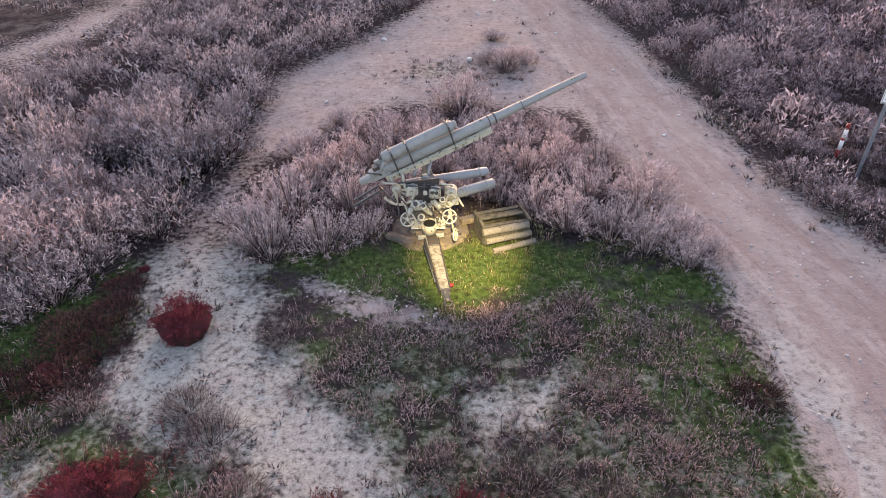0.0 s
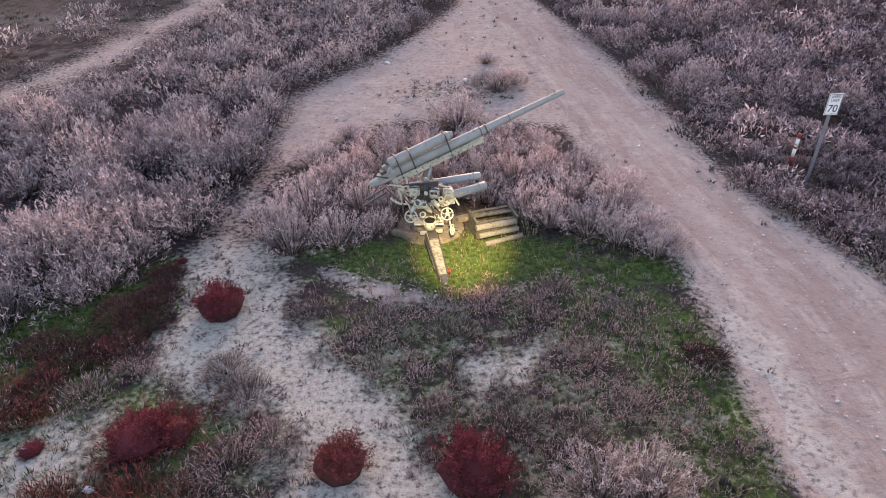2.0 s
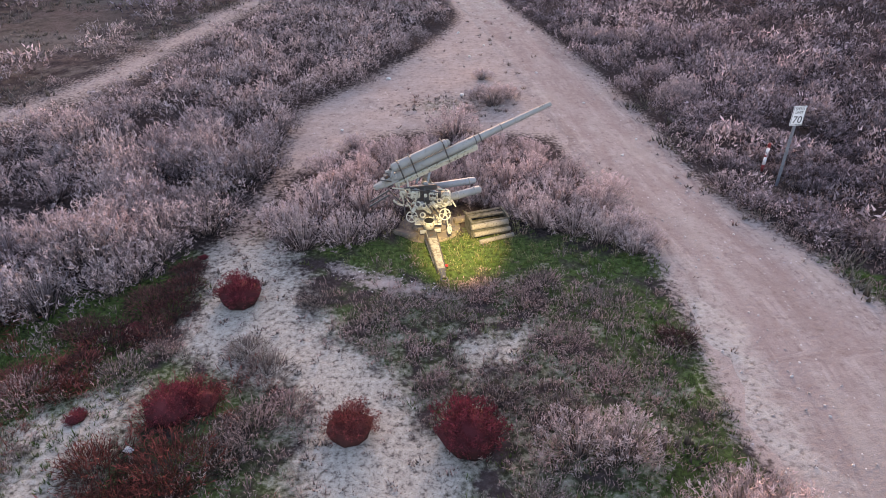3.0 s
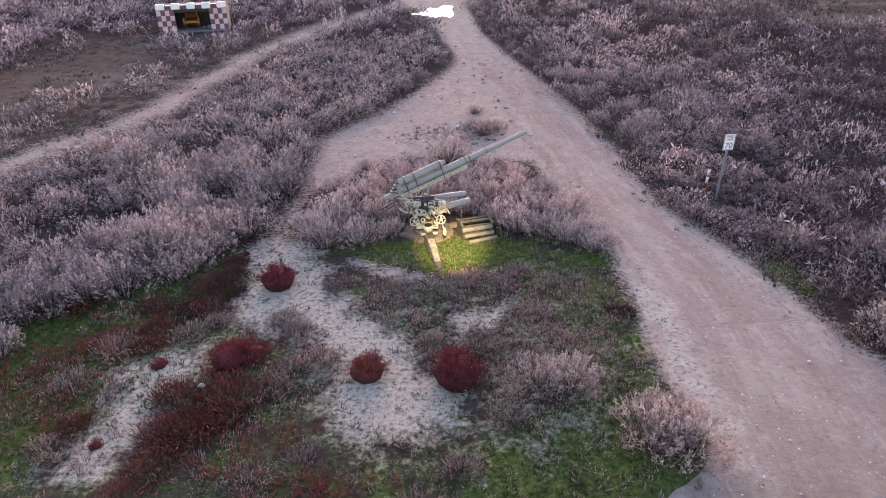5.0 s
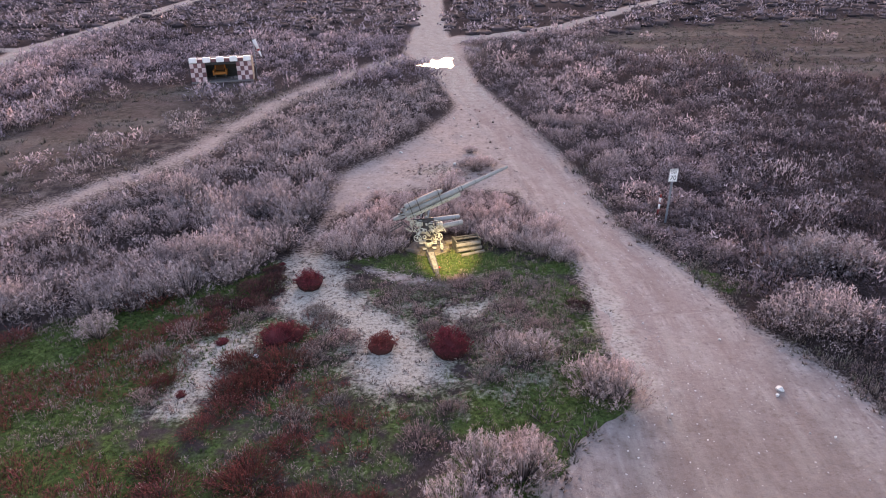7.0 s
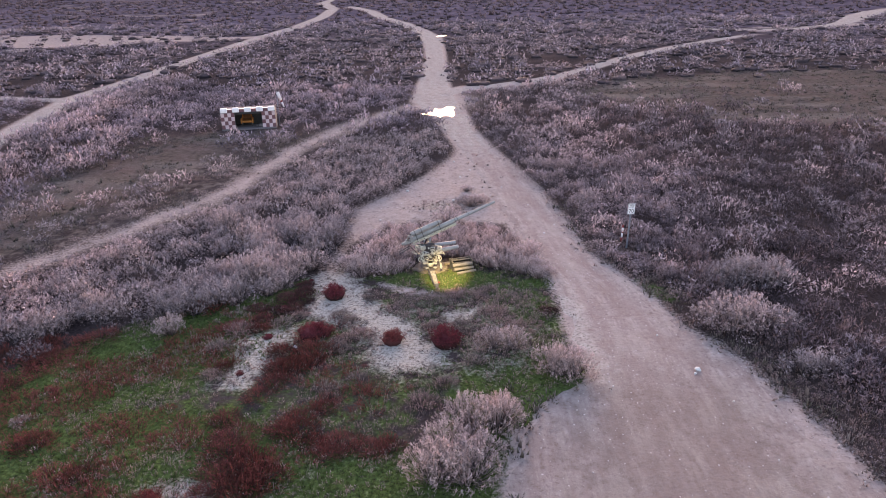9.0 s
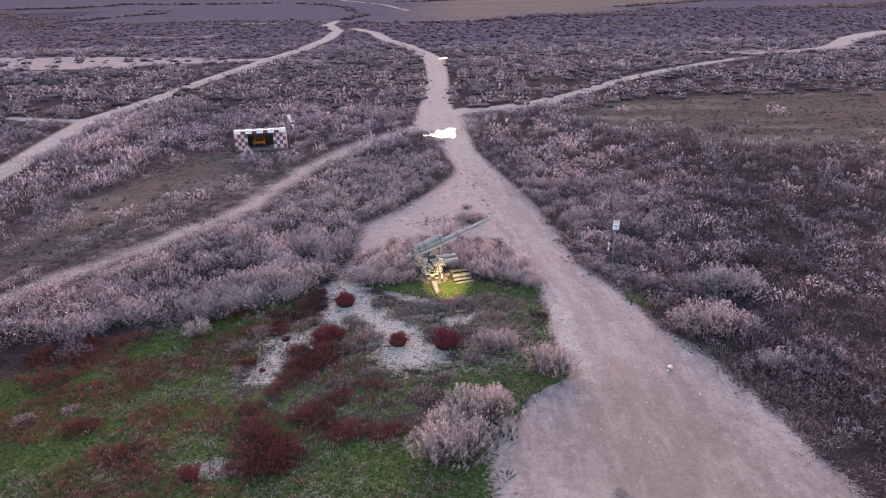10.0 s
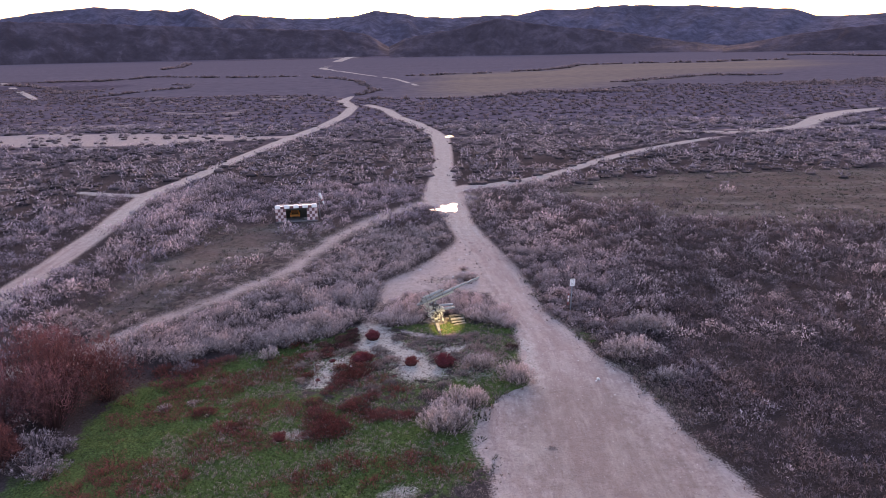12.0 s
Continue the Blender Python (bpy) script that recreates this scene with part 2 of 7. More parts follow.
def calc(tree, op, a, b=0.0, clamp=False):
    n = tree.nodes.new("ShaderNodeMath")
    n.operation, n.use_clamp = op, clamp
    for socket, value in ((n.inputs[0], a), (n.inputs[1], b)):
        if isinstance(value, (int, float)):
            socket.default_value = value
        else:
            tree.links.new(value, socket)
    return n.outputs[0]


def attribute(tree, name):
    n = tree.nodes.new("ShaderNodeAttribute")
    n.attribute_name = name
    return n.outputs["Fac"]


def relief(tree, bsdf, height, strength=0.3, distance=0.02):
    n = node(tree, "ShaderNodeBump", Strength=strength, Distance=distance)
    tree.links.new(height, n.inputs["Height"])
    tree.links.new(n.outputs["Normal"], bsdf.inputs["Normal"])


def edge(tree, mask, fine, low, high):
    """A mask of the plan, made ragged by fine noise."""
    n = tree.nodes.new("ShaderNodeMapRange")
    tree.links.new(calc(tree, "ADD", mask, calc(tree, "MULTIPLY", calc(tree, "SUBTRACT", fine, 0.5), 1.3)), n.inputs[0])
    n.inputs[1].default_value, n.inputs[2].default_value = low, high
    return n.outputs[0]


def ground_material(name, way):
    """Dry steppe soil. The plan's masks tell bare dirt, pale crust, turf and plant litter apart; a way also has its wheel tracks."""
    m, t, b = material(name, 1.0, 0.0, 0.0)
    fine, middle, wide = grain(t, 9.0, 6, 0.62), grain(t, 1.6, 5), grain(t, 0.16, 4)
    pebbly = grain(t, 34.0, 3, 0.7)
    dirt = ramp(t, middle, [(0.25, (0.28, 0.24, 0.23)), (0.55, (0.37, 0.323, 0.31)), (0.8, (0.44, 0.388, 0.375))])
    dirt = mixed(t, calc(t, "MULTIPLY", wide, 0.5), dirt, (0.36, 0.28, 0.275))
    dirt = mixed(t, ramp(t, pebbly, [(0.60, (0, 0, 0)), (0.72, (0.55, 0.55, 0.55))]), dirt, (0.52, 0.47, 0.45))
    dirt = mixed(t, ramp(t, pebbly, [(0.28, (0.5, 0.5, 0.5)), (0.40, (0, 0, 0))]), dirt, (0.19, 0.15, 0.14))
    # clods and worn spots at hand size
    clod = grain(t, 5.5, 8, 0.78)
    dirt = mixed(t, ramp(t, clod, [(0.37, (0.75, 0.75, 0.75)), (0.47, (0, 0, 0))]), dirt, (0.17, 0.13, 0.125))
    dirt = mixed(t, ramp(t, clod, [(0.54, (0, 0, 0)), (0.66, (0.6, 0.6, 0.6))]), dirt, (0.53, 0.475, 0.455))
    if way:
        # streaks that run along the way, and two darker reddish wheel tracks
        co = t.nodes.new("ShaderNodeCombineXYZ")
        t.links.new(calc(t, "MULTIPLY", attribute(t, "offset"), 3.2), co.inputs[0])
        t.links.new(calc(t, "MULTIPLY", attribute(t, "run"), 0.5), co.inputs[1])
        streak = node(t, "ShaderNodeTexNoise", Scale=1.0, Detail=5.0, Roughness=0.6)
        t.links.new(co.outputs[0], streak.inputs["Vector"])
        streak = streak.outputs["Fac"]
        dirt = mixed(t, ramp(t, streak, [(0.34, (0.28, 0.28, 0.28)), (0.52, (0, 0, 0))]), dirt, (0.255, 0.195, 0.19))
        dirt = mixed(t, ramp(t, streak, [(0.54, (0, 0, 0)), (0.68, (0.25, 0.25, 0.25))]), dirt, (0.47, 0.41, 0.395))
        co2 = t.nodes.new("ShaderNodeCombineXYZ")
        t.links.new(calc(t, "MULTIPLY", attribute(t, "offset"), 9.0), co2.inputs[0])
        t.links.new(calc(t, "MULTIPLY", attribute(t, "run"), 1.1), co2.inputs[1])
        lines = node(t, "ShaderNodeTexNoise", Scale=1.0, Detail=3.0, Roughness=0.6)
        t.links.new(co2.outputs[0], lines.inputs["Vector"])
        lines = lines.outputs["Fac"]
        some = ramp(t, middle, [(0.40, (0, 0, 0)), (0.58, (1, 1, 1))])
        dirt = mixed(t, calc(t, "MULTIPLY", some, ramp(t, lines, [(0.36, (0.4, 0.4, 0.4)), (0.46, (0, 0, 0))])), dirt, (0.20, 0.155, 0.15))
        dirt = mixed(t, calc(t, "MULTIPLY", some, ramp(t, lines, [(0.56, (0, 0, 0)), (0.66, (0.4, 0.4, 0.4))])), dirt, (0.50, 0.455, 0.43))
        rut = calc(t, "ABSOLUTE", calc(t, "SUBTRACT", attribute(t, "across"), 0.42))
        rut = calc(t, "SUBTRACT", calc(t, "ADD", rut, calc(t, "MULTIPLY", middle, 0.25)), 0.12)
        dirt = mixed(t, calc(t, "MULTIPLY", attribute(t, "narrow"), ramp(t, rut, [(0.0, (0.62, 0.62, 0.62)), (0.24, (0, 0, 0))])), dirt, (0.30, 0.232, 0.225))
        crown = calc(t, "SUBTRACT", attribute(t, "across"), calc(t, "MULTIPLY", middle, 0.3))
        dirt = mixed(t, ramp(t, crown, [(0.0, (0.25, 0.25, 0.25)), (0.30, (0, 0, 0))]), dirt, (0.32, 0.255, 0.25))
        inner = ramp(t, calc(t, "ADD", attribute(t, "across"), calc(t, "MULTIPLY", calc(t, "SUBTRACT", middle, 0.5), 0.9)), [(0.5, (1, 1, 1)), (0.9, (0.35, 0.35, 0.35))])
        dirt = mixed(t, calc(t, "MULTIPLY", inner, calc(t, "SUBTRACT", 0.62, calc(t, "MULTIPLY", attribute(t, "narrow"), 0.62))), dirt, mixed(t, ramp(t, clod, [(0.38, (0.8, 0.8, 0.8)), (0.52, (0, 0, 0))]), ramp(t, middle, [(0.3, (0.175, 0.137, 0.125)), (0.65, (0.225, 0.185, 0.168))]), (0.165, 0.128, 0.116)))
        co3 = t.nodes.new("ShaderNodeCombineXYZ")
        t.links.new(calc(t, "MULTIPLY", attribute(t, "offset"), 1.0), co3.inputs[0])
        t.links.new(calc(t, "MULTIPLY", attribute(t, "run"), 0.22), co3.inputs[1])
        wear = node(t, "ShaderNodeTexNoise", Scale=1.0, Detail=6.0, Roughness=0.68)
        t.links.new(co3.outputs[0], wear.inputs["Vector"])
        wear = wear.outputs["Fac"]
        dirt = mixed(t, ramp(t, wear, [(0.36, (0.38, 0.38, 0.38)), (0.52, (0, 0, 0))]), dirt, (0.21, 0.15, 0.14))
        dirt = mixed(t, ramp(t, wear, [(0.50, (0, 0, 0)), (0.66, (0.35, 0.35, 0.35))]), dirt, (0.42, 0.385, 0.35))
        dirt = mixed(t, 1.0, dirt, (0.96, 0.945, 0.915), "MULTIPLY")
        dirt = mixed(t, edge(t, attribute(t, "chalk"), middle, 0.3, 0.8), dirt, ramp(t, fine, [(0.37, (0.18, 0.16, 0.145)), (0.48, (0.385, 0.355, 0.325)), (0.7, (0.475, 0.44, 0.405))]))
        colour = dirt
    else:
        dirt = mixed(t, 1.0, dirt, (0.99, 0.96, 0.915), "MULTIPLY")
        litter = ramp(t, fine, [(0.3, (0.018, 0.014, 0.014)), (0.5, (0.042, 0.033, 0.034)), (0.7, (0.085, 0.068, 0.068))])
        litter = mixed(t, ramp(t, wide, [(0.4, (0, 0, 0)), (0.65, (0.6, 0.6, 0.6))]), litter, (0.10, 0.073, 0.068))
        litter = mixed(t, ramp(t, middle, [(0.60, (0, 0, 0)), (0.72, (0.5, 0.5, 0.5))]), litter, (0.11, 0.086, 0.08))
        litter = mixed(t, calc(t, "MULTIPLY", attribute(t, "rusty"), 0.5), litter, ramp(t, fine, [(0.3, (0.03, 0.02, 0.018)), (0.55, (0.075, 0.052, 0.047)), (0.75, (0.125, 0.092, 0.083))]))
        pale = ramp(t, fine, [(0.34, (0.13, 0.11, 0.10)), (0.45, (0.37, 0.335, 0.29)), (0.7, (0.52, 0.48, 0.42))])
        turf = ramp(t, fine, [(0.3, (0.02, 0.022, 0.011)), (0.5, (0.062, 0.10, 0.032)), (0.7, (0.115, 0.175, 0.056))])
        # far fields carry distance haze as a mauve-blue tint
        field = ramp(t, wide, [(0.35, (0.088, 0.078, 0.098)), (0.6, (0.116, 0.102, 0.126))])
        colour = mixed(t, edge(t, attribute(t, "turf"), middle, 0.35, 0.65), litter, turf)
        colour = mixed(t, edge(t, attribute(t, "pale"), calc(t, "ADD", calc(t, "MULTIPLY", fine, 0.6), calc(t, "MULTIPLY", middle, 0.9)), 0.60, 1.0), colour, pale)
        short = ramp(t, grain(t, 2.2, 7, 0.7), [(0.32, (0.038, 0.032, 0.027)), (0.5, (0.10, 0.08, 0.07)), (0.62, (0.145, 0.118, 0.103)), (0.75, (0.21, 0.172, 0.152))])
        short = mixed(t, ramp(t, grain(t, 0.35, 5), [(0.42, (0, 0, 0)), (0.62, (0.75, 0.75, 0.75))]), short, ramp(t, fine, [(0.3, (0.06, 0.042, 0.038)), (0.55, (0.15, 0.108, 0.10)), (0.75, (0.23, 0.175, 0.16))]))
        short = mixed(t, calc(t, "MULTIPLY", attribute(t, "dry"), 0.6), short, ramp(t, fine, [(0.3, (0.11, 0.09, 0.08)), (0.6, (0.25, 0.21, 0.185))]))
        colour = mixed(t, edge(t, attribute(t, "flat"), middle, 0.35, 0.65), colour, short)
        # crumbs and dead stalks at finger size
        crumbs = grain(t, 21.0, 5, 0.8)
        colour = mixed(t, ramp(t, crumbs, [(0.36, (0.7, 0.7, 0.7)), (0.47, (0, 0, 0))]), colour, (0.045, 0.032, 0.028))
        colour = mixed(t, ramp(t, crumbs, [(0.56, (0, 0, 0)), (0.70, (0.4, 0.4, 0.4))]), colour, (0.22, 0.17, 0.145))
        colour = mixed(t, edge(t, attribute(t, "dirt"), fine, 0.35, 0.65), colour, dirt)
        # brush that closes up over the plain far off, tinted mauve-blue for distance haze
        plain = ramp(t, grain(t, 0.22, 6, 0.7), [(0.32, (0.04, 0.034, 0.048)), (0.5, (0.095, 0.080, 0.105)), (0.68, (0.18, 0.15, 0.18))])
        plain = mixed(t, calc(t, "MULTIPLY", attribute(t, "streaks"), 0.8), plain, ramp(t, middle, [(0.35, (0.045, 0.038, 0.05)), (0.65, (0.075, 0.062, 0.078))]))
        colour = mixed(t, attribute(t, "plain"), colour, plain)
        field = mixed(t, attribute(t, "tan"), field, ramp(t, wide, [(0.35, (0.150, 0.122, 0.108)), (0.6, (0.185, 0.150, 0.130))]))
        field = mixed(t, calc(t, "MULTIPLY", attribute(t, "streaks"), 0.25), field, (0.085, 0.074, 0.092))
        colour = mixed(t, edge(t, attribute(t, "field"), middle, 0.4, 0.6), colour, field)
    t.links.new(colour, b.inputs["Base Color"])
    relief(t, b, calc(t, "ADD", pebbly, calc(t, "MULTIPLY", fine, 2.0)), 0.55, 0.03)
    return m


GROUND, WAY = ground_material("steppe_soil", False), ground_material("road_dirt", True)


def plant_material(name, low, high, tip_at=0.55, spread=0.35, other=None):
    """Twigs and leaves: wood and painted shade low down, the plant's own colour at the tips; each plant differs a
    little.
    """
    m, t, b = material(name, 0.9, 0.0, 0.1)
    tip, rnd = attribute(t, "tip"), attribute(t, "rnd")
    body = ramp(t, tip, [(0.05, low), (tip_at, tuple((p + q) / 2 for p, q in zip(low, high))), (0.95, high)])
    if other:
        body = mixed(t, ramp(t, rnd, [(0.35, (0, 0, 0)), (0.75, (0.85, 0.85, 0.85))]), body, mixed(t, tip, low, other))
    value = node(t, "ShaderNodeHueSaturation")
    t.links.new(calc(t, "ADD", calc(t, "MULTIPLY", rnd, spread), 1 - spread / 2), value.inputs["Value"])
    t.links.new(body, value.inputs["Color"])
    t.links.new(value.outputs[0], b.inputs["Base Color"])
    return m


# low colours near black put the shade inside the shrubs into the material
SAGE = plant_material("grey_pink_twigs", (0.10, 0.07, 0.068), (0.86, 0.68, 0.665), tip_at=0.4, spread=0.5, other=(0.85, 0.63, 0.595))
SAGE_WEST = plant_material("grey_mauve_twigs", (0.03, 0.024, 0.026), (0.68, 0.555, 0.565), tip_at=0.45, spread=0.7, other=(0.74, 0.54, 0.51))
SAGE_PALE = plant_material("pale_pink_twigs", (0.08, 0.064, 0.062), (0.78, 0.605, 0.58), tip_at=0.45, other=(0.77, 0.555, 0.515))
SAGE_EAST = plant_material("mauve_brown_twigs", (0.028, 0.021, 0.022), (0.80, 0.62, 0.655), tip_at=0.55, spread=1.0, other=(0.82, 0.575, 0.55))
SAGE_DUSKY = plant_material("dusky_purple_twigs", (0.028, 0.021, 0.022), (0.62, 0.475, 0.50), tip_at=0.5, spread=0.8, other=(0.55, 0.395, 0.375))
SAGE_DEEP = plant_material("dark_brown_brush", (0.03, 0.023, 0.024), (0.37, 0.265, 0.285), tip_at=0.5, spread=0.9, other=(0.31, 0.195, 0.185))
# bluer than the near brush: haze mixed into its colour
SAGE_FAR = plant_material("hazy_grey_brush", (0.03, 0.023, 0.026), (0.74, 0.585, 0.67), tip_at=0.5, spread=0.95, other=(0.74, 0.525, 0.515))
RED = plant_material("dark_red_twigs", (0.035, 0.018, 0.016), (0.30, 0.05, 0.068), tip_at=0.4, other=(0.28, 0.062, 0.055))
RUST = plant_material("rust_red_herbs", (0.05, 0.03, 0.022), (0.28, 0.075, 0.06), spread=0.7, other=(0.22, 0.07, 0.064))
HERB = plant_material("brown_herbs", (0.045, 0.034, 0.029), (0.50, 0.38, 0.34), spread=0.8, other=(0.40, 0.245, 0.225))
GRASS = plant_material("green_grass", (0.03, 0.04, 0.012), (0.115, 0.235, 0.05), spread=0.7, other=(0.20, 0.21, 0.08))
TAMARISK = plant_material("tamarisk_twigs", (0.04, 0.02, 0.02), (0.31, 0.105, 0.095), tip_at=0.5, spread=0.5, other=(0.27, 0.11, 0.115))
MAROON_HERB = plant_material("dark_maroon_herbs", (0.03, 0.019, 0.018), (0.165, 0.06, 0.057), spread=0.6, other=(0.18, 0.08, 0.065))
FLAT_GRASS = plant_material("olive_brown_grass", (0.05, 0.04, 0.035), (0.30, 0.265, 0.20), spread=0.9, other=(0.30, 0.22, 0.20))
STRAW = plant_material("dry_straw", (0.12, 0.10, 0.06), (0.40, 0.33, 0.19), spread=0.6, other=(0.22, 0.24, 0.09))
BARK = plant_material("brush_bark", (0.05, 0.038, 0.034), (0.13, 0.10, 0.09))


def painted(name, colour, worn, rough=0.6, metal=0.0, scale=14.0, wear=0.55):
    m, t, b = material(name, rough, metal, 0.4)
    spots, stain = grain(t, scale, 6, 0.65), grain(t, scale * 0.22, 4)
    c = mixed(t, ramp(t, spots, [(wear, (0, 0, 0)), (wear + 0.1, (1, 1, 1))]), colour, worn)
    c = mixed(t, ramp(t, stain, [(0.35, (0.45, 0.45, 0.45)), (0.6, (0, 0, 0))]), c, tuple(v * 0.62 for v in colour))
    t.links.new(c, b.inputs["Base Color"])
    relief(t, b, spots, 0.2, 0.006)
    return m


GUN_PAINT = painted("weathered_grey_green_paint", (0.32, 0.32, 0.305), (0.25, 0.23, 0.195), scale=11.0, wear=0.57)
TUBE_PAINT = painted("blue_grey_tube_paint", (0.29, 0.31, 0.325), (0.19, 0.17, 0.15), scale=16.0, wear=0.58)
PALE_PAINT = painted("weathered_cream_paint", (0.54, 0.51, 0.405), (0.13, 0.095, 0.07), scale=16.0, wear=0.53)
TRAIL_PAINT = painted("dirty_flaking_cream_paint", (0.31, 0.285, 0.235), (0.15, 0.115, 0.085), scale=14.0, wear=0.49)
DARK_STEEL = painted("dark_rusty_steel", (0.10, 0.095, 0.095), (0.16, 0.085, 0.05), 0.55, 0.4)
# near-black for plugs that paint the shade inside the bore and holes
BORE = painted("hole_dark", (0.02, 0.02, 0.02), (0.03, 0.025, 0.02))
GREY_WOOD = painted("grey_weathered_wood", (0.095, 0.088, 0.066), (0.04, 0.036, 0.025), 0.9, 0.0, 9.0, 0.48)
LOG_WOOD = painted("grey_bare_log", (0.22, 0.195, 0.165), (0.09, 0.07, 0.055), 0.9, 0.0, 24.0, 0.53)
RED_LENS = painted("red_reflector", (0.45, 0.02, 0.02), (0.25, 0.03, 0.03), 0.35)
WHITE_PAINT = painted("white_paint", (0.85, 0.85, 0.85), (0.5, 0.47, 0.43), 0.55, 0, 8, 0.66)
RED_PAINT = painted("red_paint", (0.33, 0.04, 0.04), (0.3, 0.12, 0.1), 0.55, 0, 8, 0.66)
MAROON_PAINT = painted("faded_maroon_paint", (0.18, 0.08, 0.088), (0.25, 0.17, 0.16), 0.8, 0, 4, 0.6)
PINK_PAINT = painted("faded_pink_white_paint", (0.62, 0.47, 0.475), (0.4, 0.27, 0.265), 0.8, 0, 4, 0.6)
CONCRETE = painted("grey_concrete", (0.17, 0.15, 0.15), (0.11, 0.095, 0.095), 0.95, 0, 3, 0.6)
POST_STEEL = painted("galvanised_steel", (0.24, 0.27, 0.31), (0.2, 0.15, 0.12), 0.5, 0.5)
BLACK_AND_SHADE = painted("black_paint_and_shade", (0.02, 0.02, 0.022), (0.05, 0.05, 0.05), 0.5)
ORANGE_PAINT = painted("orange_paint", (0.38, 0.125, 0.022), (0.3, 0.12, 0.04), 0.6, 0, 5, 0.62)
RUSTY_CLOTH = painted("dark_worn_orange_cloth", (0.12, 0.045, 0.015), (0.07, 0.03, 0.015), 0.9, 0, 5, 0.6)
SOCK_CLOTH = painted("white_cloth", (0.72, 0.70, 0.70), (0.5, 0.35, 0.35), 0.9, 0, 3, 0.62)
STONE = painted("pale_stone", (0.70, 0.68, 0.65), (0.45, 0.42, 0.40), 0.9, 0, 8, 0.55)


def hill_material(name, tint):
    m, t, b = material(name, 1.0, 0.0, 0.05)
    low, high = grain(t, 0.004, 5), grain(t, 0.03, 6, 0.7)
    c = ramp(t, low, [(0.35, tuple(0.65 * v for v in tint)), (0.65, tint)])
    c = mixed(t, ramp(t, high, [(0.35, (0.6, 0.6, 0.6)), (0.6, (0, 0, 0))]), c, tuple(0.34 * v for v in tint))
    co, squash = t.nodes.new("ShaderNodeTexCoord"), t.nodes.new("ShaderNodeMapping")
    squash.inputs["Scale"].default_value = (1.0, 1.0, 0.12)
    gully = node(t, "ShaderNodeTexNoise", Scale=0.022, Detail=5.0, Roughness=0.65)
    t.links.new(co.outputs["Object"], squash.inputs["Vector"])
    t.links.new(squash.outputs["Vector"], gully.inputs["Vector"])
    # dark gullies and light ribs: shading of the slopes put into the colour
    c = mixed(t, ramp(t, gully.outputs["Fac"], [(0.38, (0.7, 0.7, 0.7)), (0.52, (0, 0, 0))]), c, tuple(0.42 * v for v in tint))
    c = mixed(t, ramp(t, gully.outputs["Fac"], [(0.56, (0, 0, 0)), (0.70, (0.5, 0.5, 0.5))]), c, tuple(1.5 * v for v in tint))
    t.links.new(c, b.inputs["Base Color"])
    relief(t, b, high, 0.6, 12.0)
    return m


# the far range is coloured blue to stand in for haze
HILL = hill_material("haze_blue_hill", (0.118, 0.104, 0.150))
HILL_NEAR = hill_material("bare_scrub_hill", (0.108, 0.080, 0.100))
SOIL = painted("trodden_soil", (0.15, 0.12, 0.10), (0.26, 0.21, 0.15), 0.95, 0.0, 9.0, 0.52)
WATER, _t, _b = material("puddle_water", 0.03, 0.0, 1.0)
_b.inputs["Base Color"].default_value = (0.25, 0.24, 0.24, 1)
_b.inputs["IOR"].default_value = 1.6
relief(_t, _b, grain(_t, 3.0, 2), 0.02, 0.01)

# ---- building helpers ----
def part(name, bm, mat, parent=None, label="", smooth=False, at=None):
    """Link a bmesh as one mesh object, under a thing or under a part."""
    me = bpy.data.meshes.new(name)
    bmesh.ops.recalc_face_normals(bm, faces=bm.faces)
    for f in bm.faces:
        f.smooth = smooth or f.smooth
    bm.to_mesh(me)
    bm.free()
    me.materials.append(mat)
    ob = new(name, me)
    ob.parent = parent
    if at is not None:
        ob.matrix_basis = at
    return tagged(ob, label)


def empty(name, m, label, category, group="", kind=""):
    ob = new(name)
    ob.empty_display_size = 0.2
    ob.matrix_basis = m
    return tagged(ob, label, category, group, kind)


def slab(bm, size, m=Matrix(), bevel=0.01, taper=1.0):
    """A box with eased edges; taper narrows its +x end."""
    made = bmesh.ops.create_cube(bm, size=1)["verts"]
    for v in made:
        k = taper if v.co.x > 0 else 1.0
        v.co = Vector((v.co.x * size[0], v.co.y * size[1] * k, v.co.z * size[2] * k))
    if bevel:
        edges = list({e for v in made for e in v.link_edges})
        made = bmesh.ops.bevel(bm, geom=edges, offset=bevel, segments=1, affect="EDGES")["verts"]
        made = list({v for v in made if v.is_valid})
    bmesh.ops.transform(bm, matrix=m, verts=list({v for v in made}))
    return bm


def turned(bm, profile, m=Matrix(), seg=20):
    """A body of revolution about x: profile of (x, radius)."""
    rings = []
    for x, r in profile:
        rings.append([bm.verts.new(m @ Vector((x, r * math.cos(2 * math.pi * k / seg), r * math.sin(2 * math.pi * k / seg)))) for k in range(seg)])
    for a, b in zip(rings, rings[1:]):
        for k in range(seg):
            f = bm.faces.new((a[k], a[(k + 1) % seg], b[(k + 1) % seg], b[k]))
            f.smooth = True
    for ring in (rings[0], rings[-1]):
        bm.faces.new(ring)
    return bm


def aim(a, b):
    """The frame at a whose x axis points to b, and the distance."""
    a, b = Vector(a), Vector(b)
    return Matrix.Translation(a) @ (b - a).to_track_quat("X", "Z").to_matrix().to_4x4(), (b - a).length


def rod(bm, a, b, r, r2=None, seg=10):
    m, length = aim(a, b)
    return turned(bm, [(0, r), (length, r if r2 is None else r2)], m, seg)


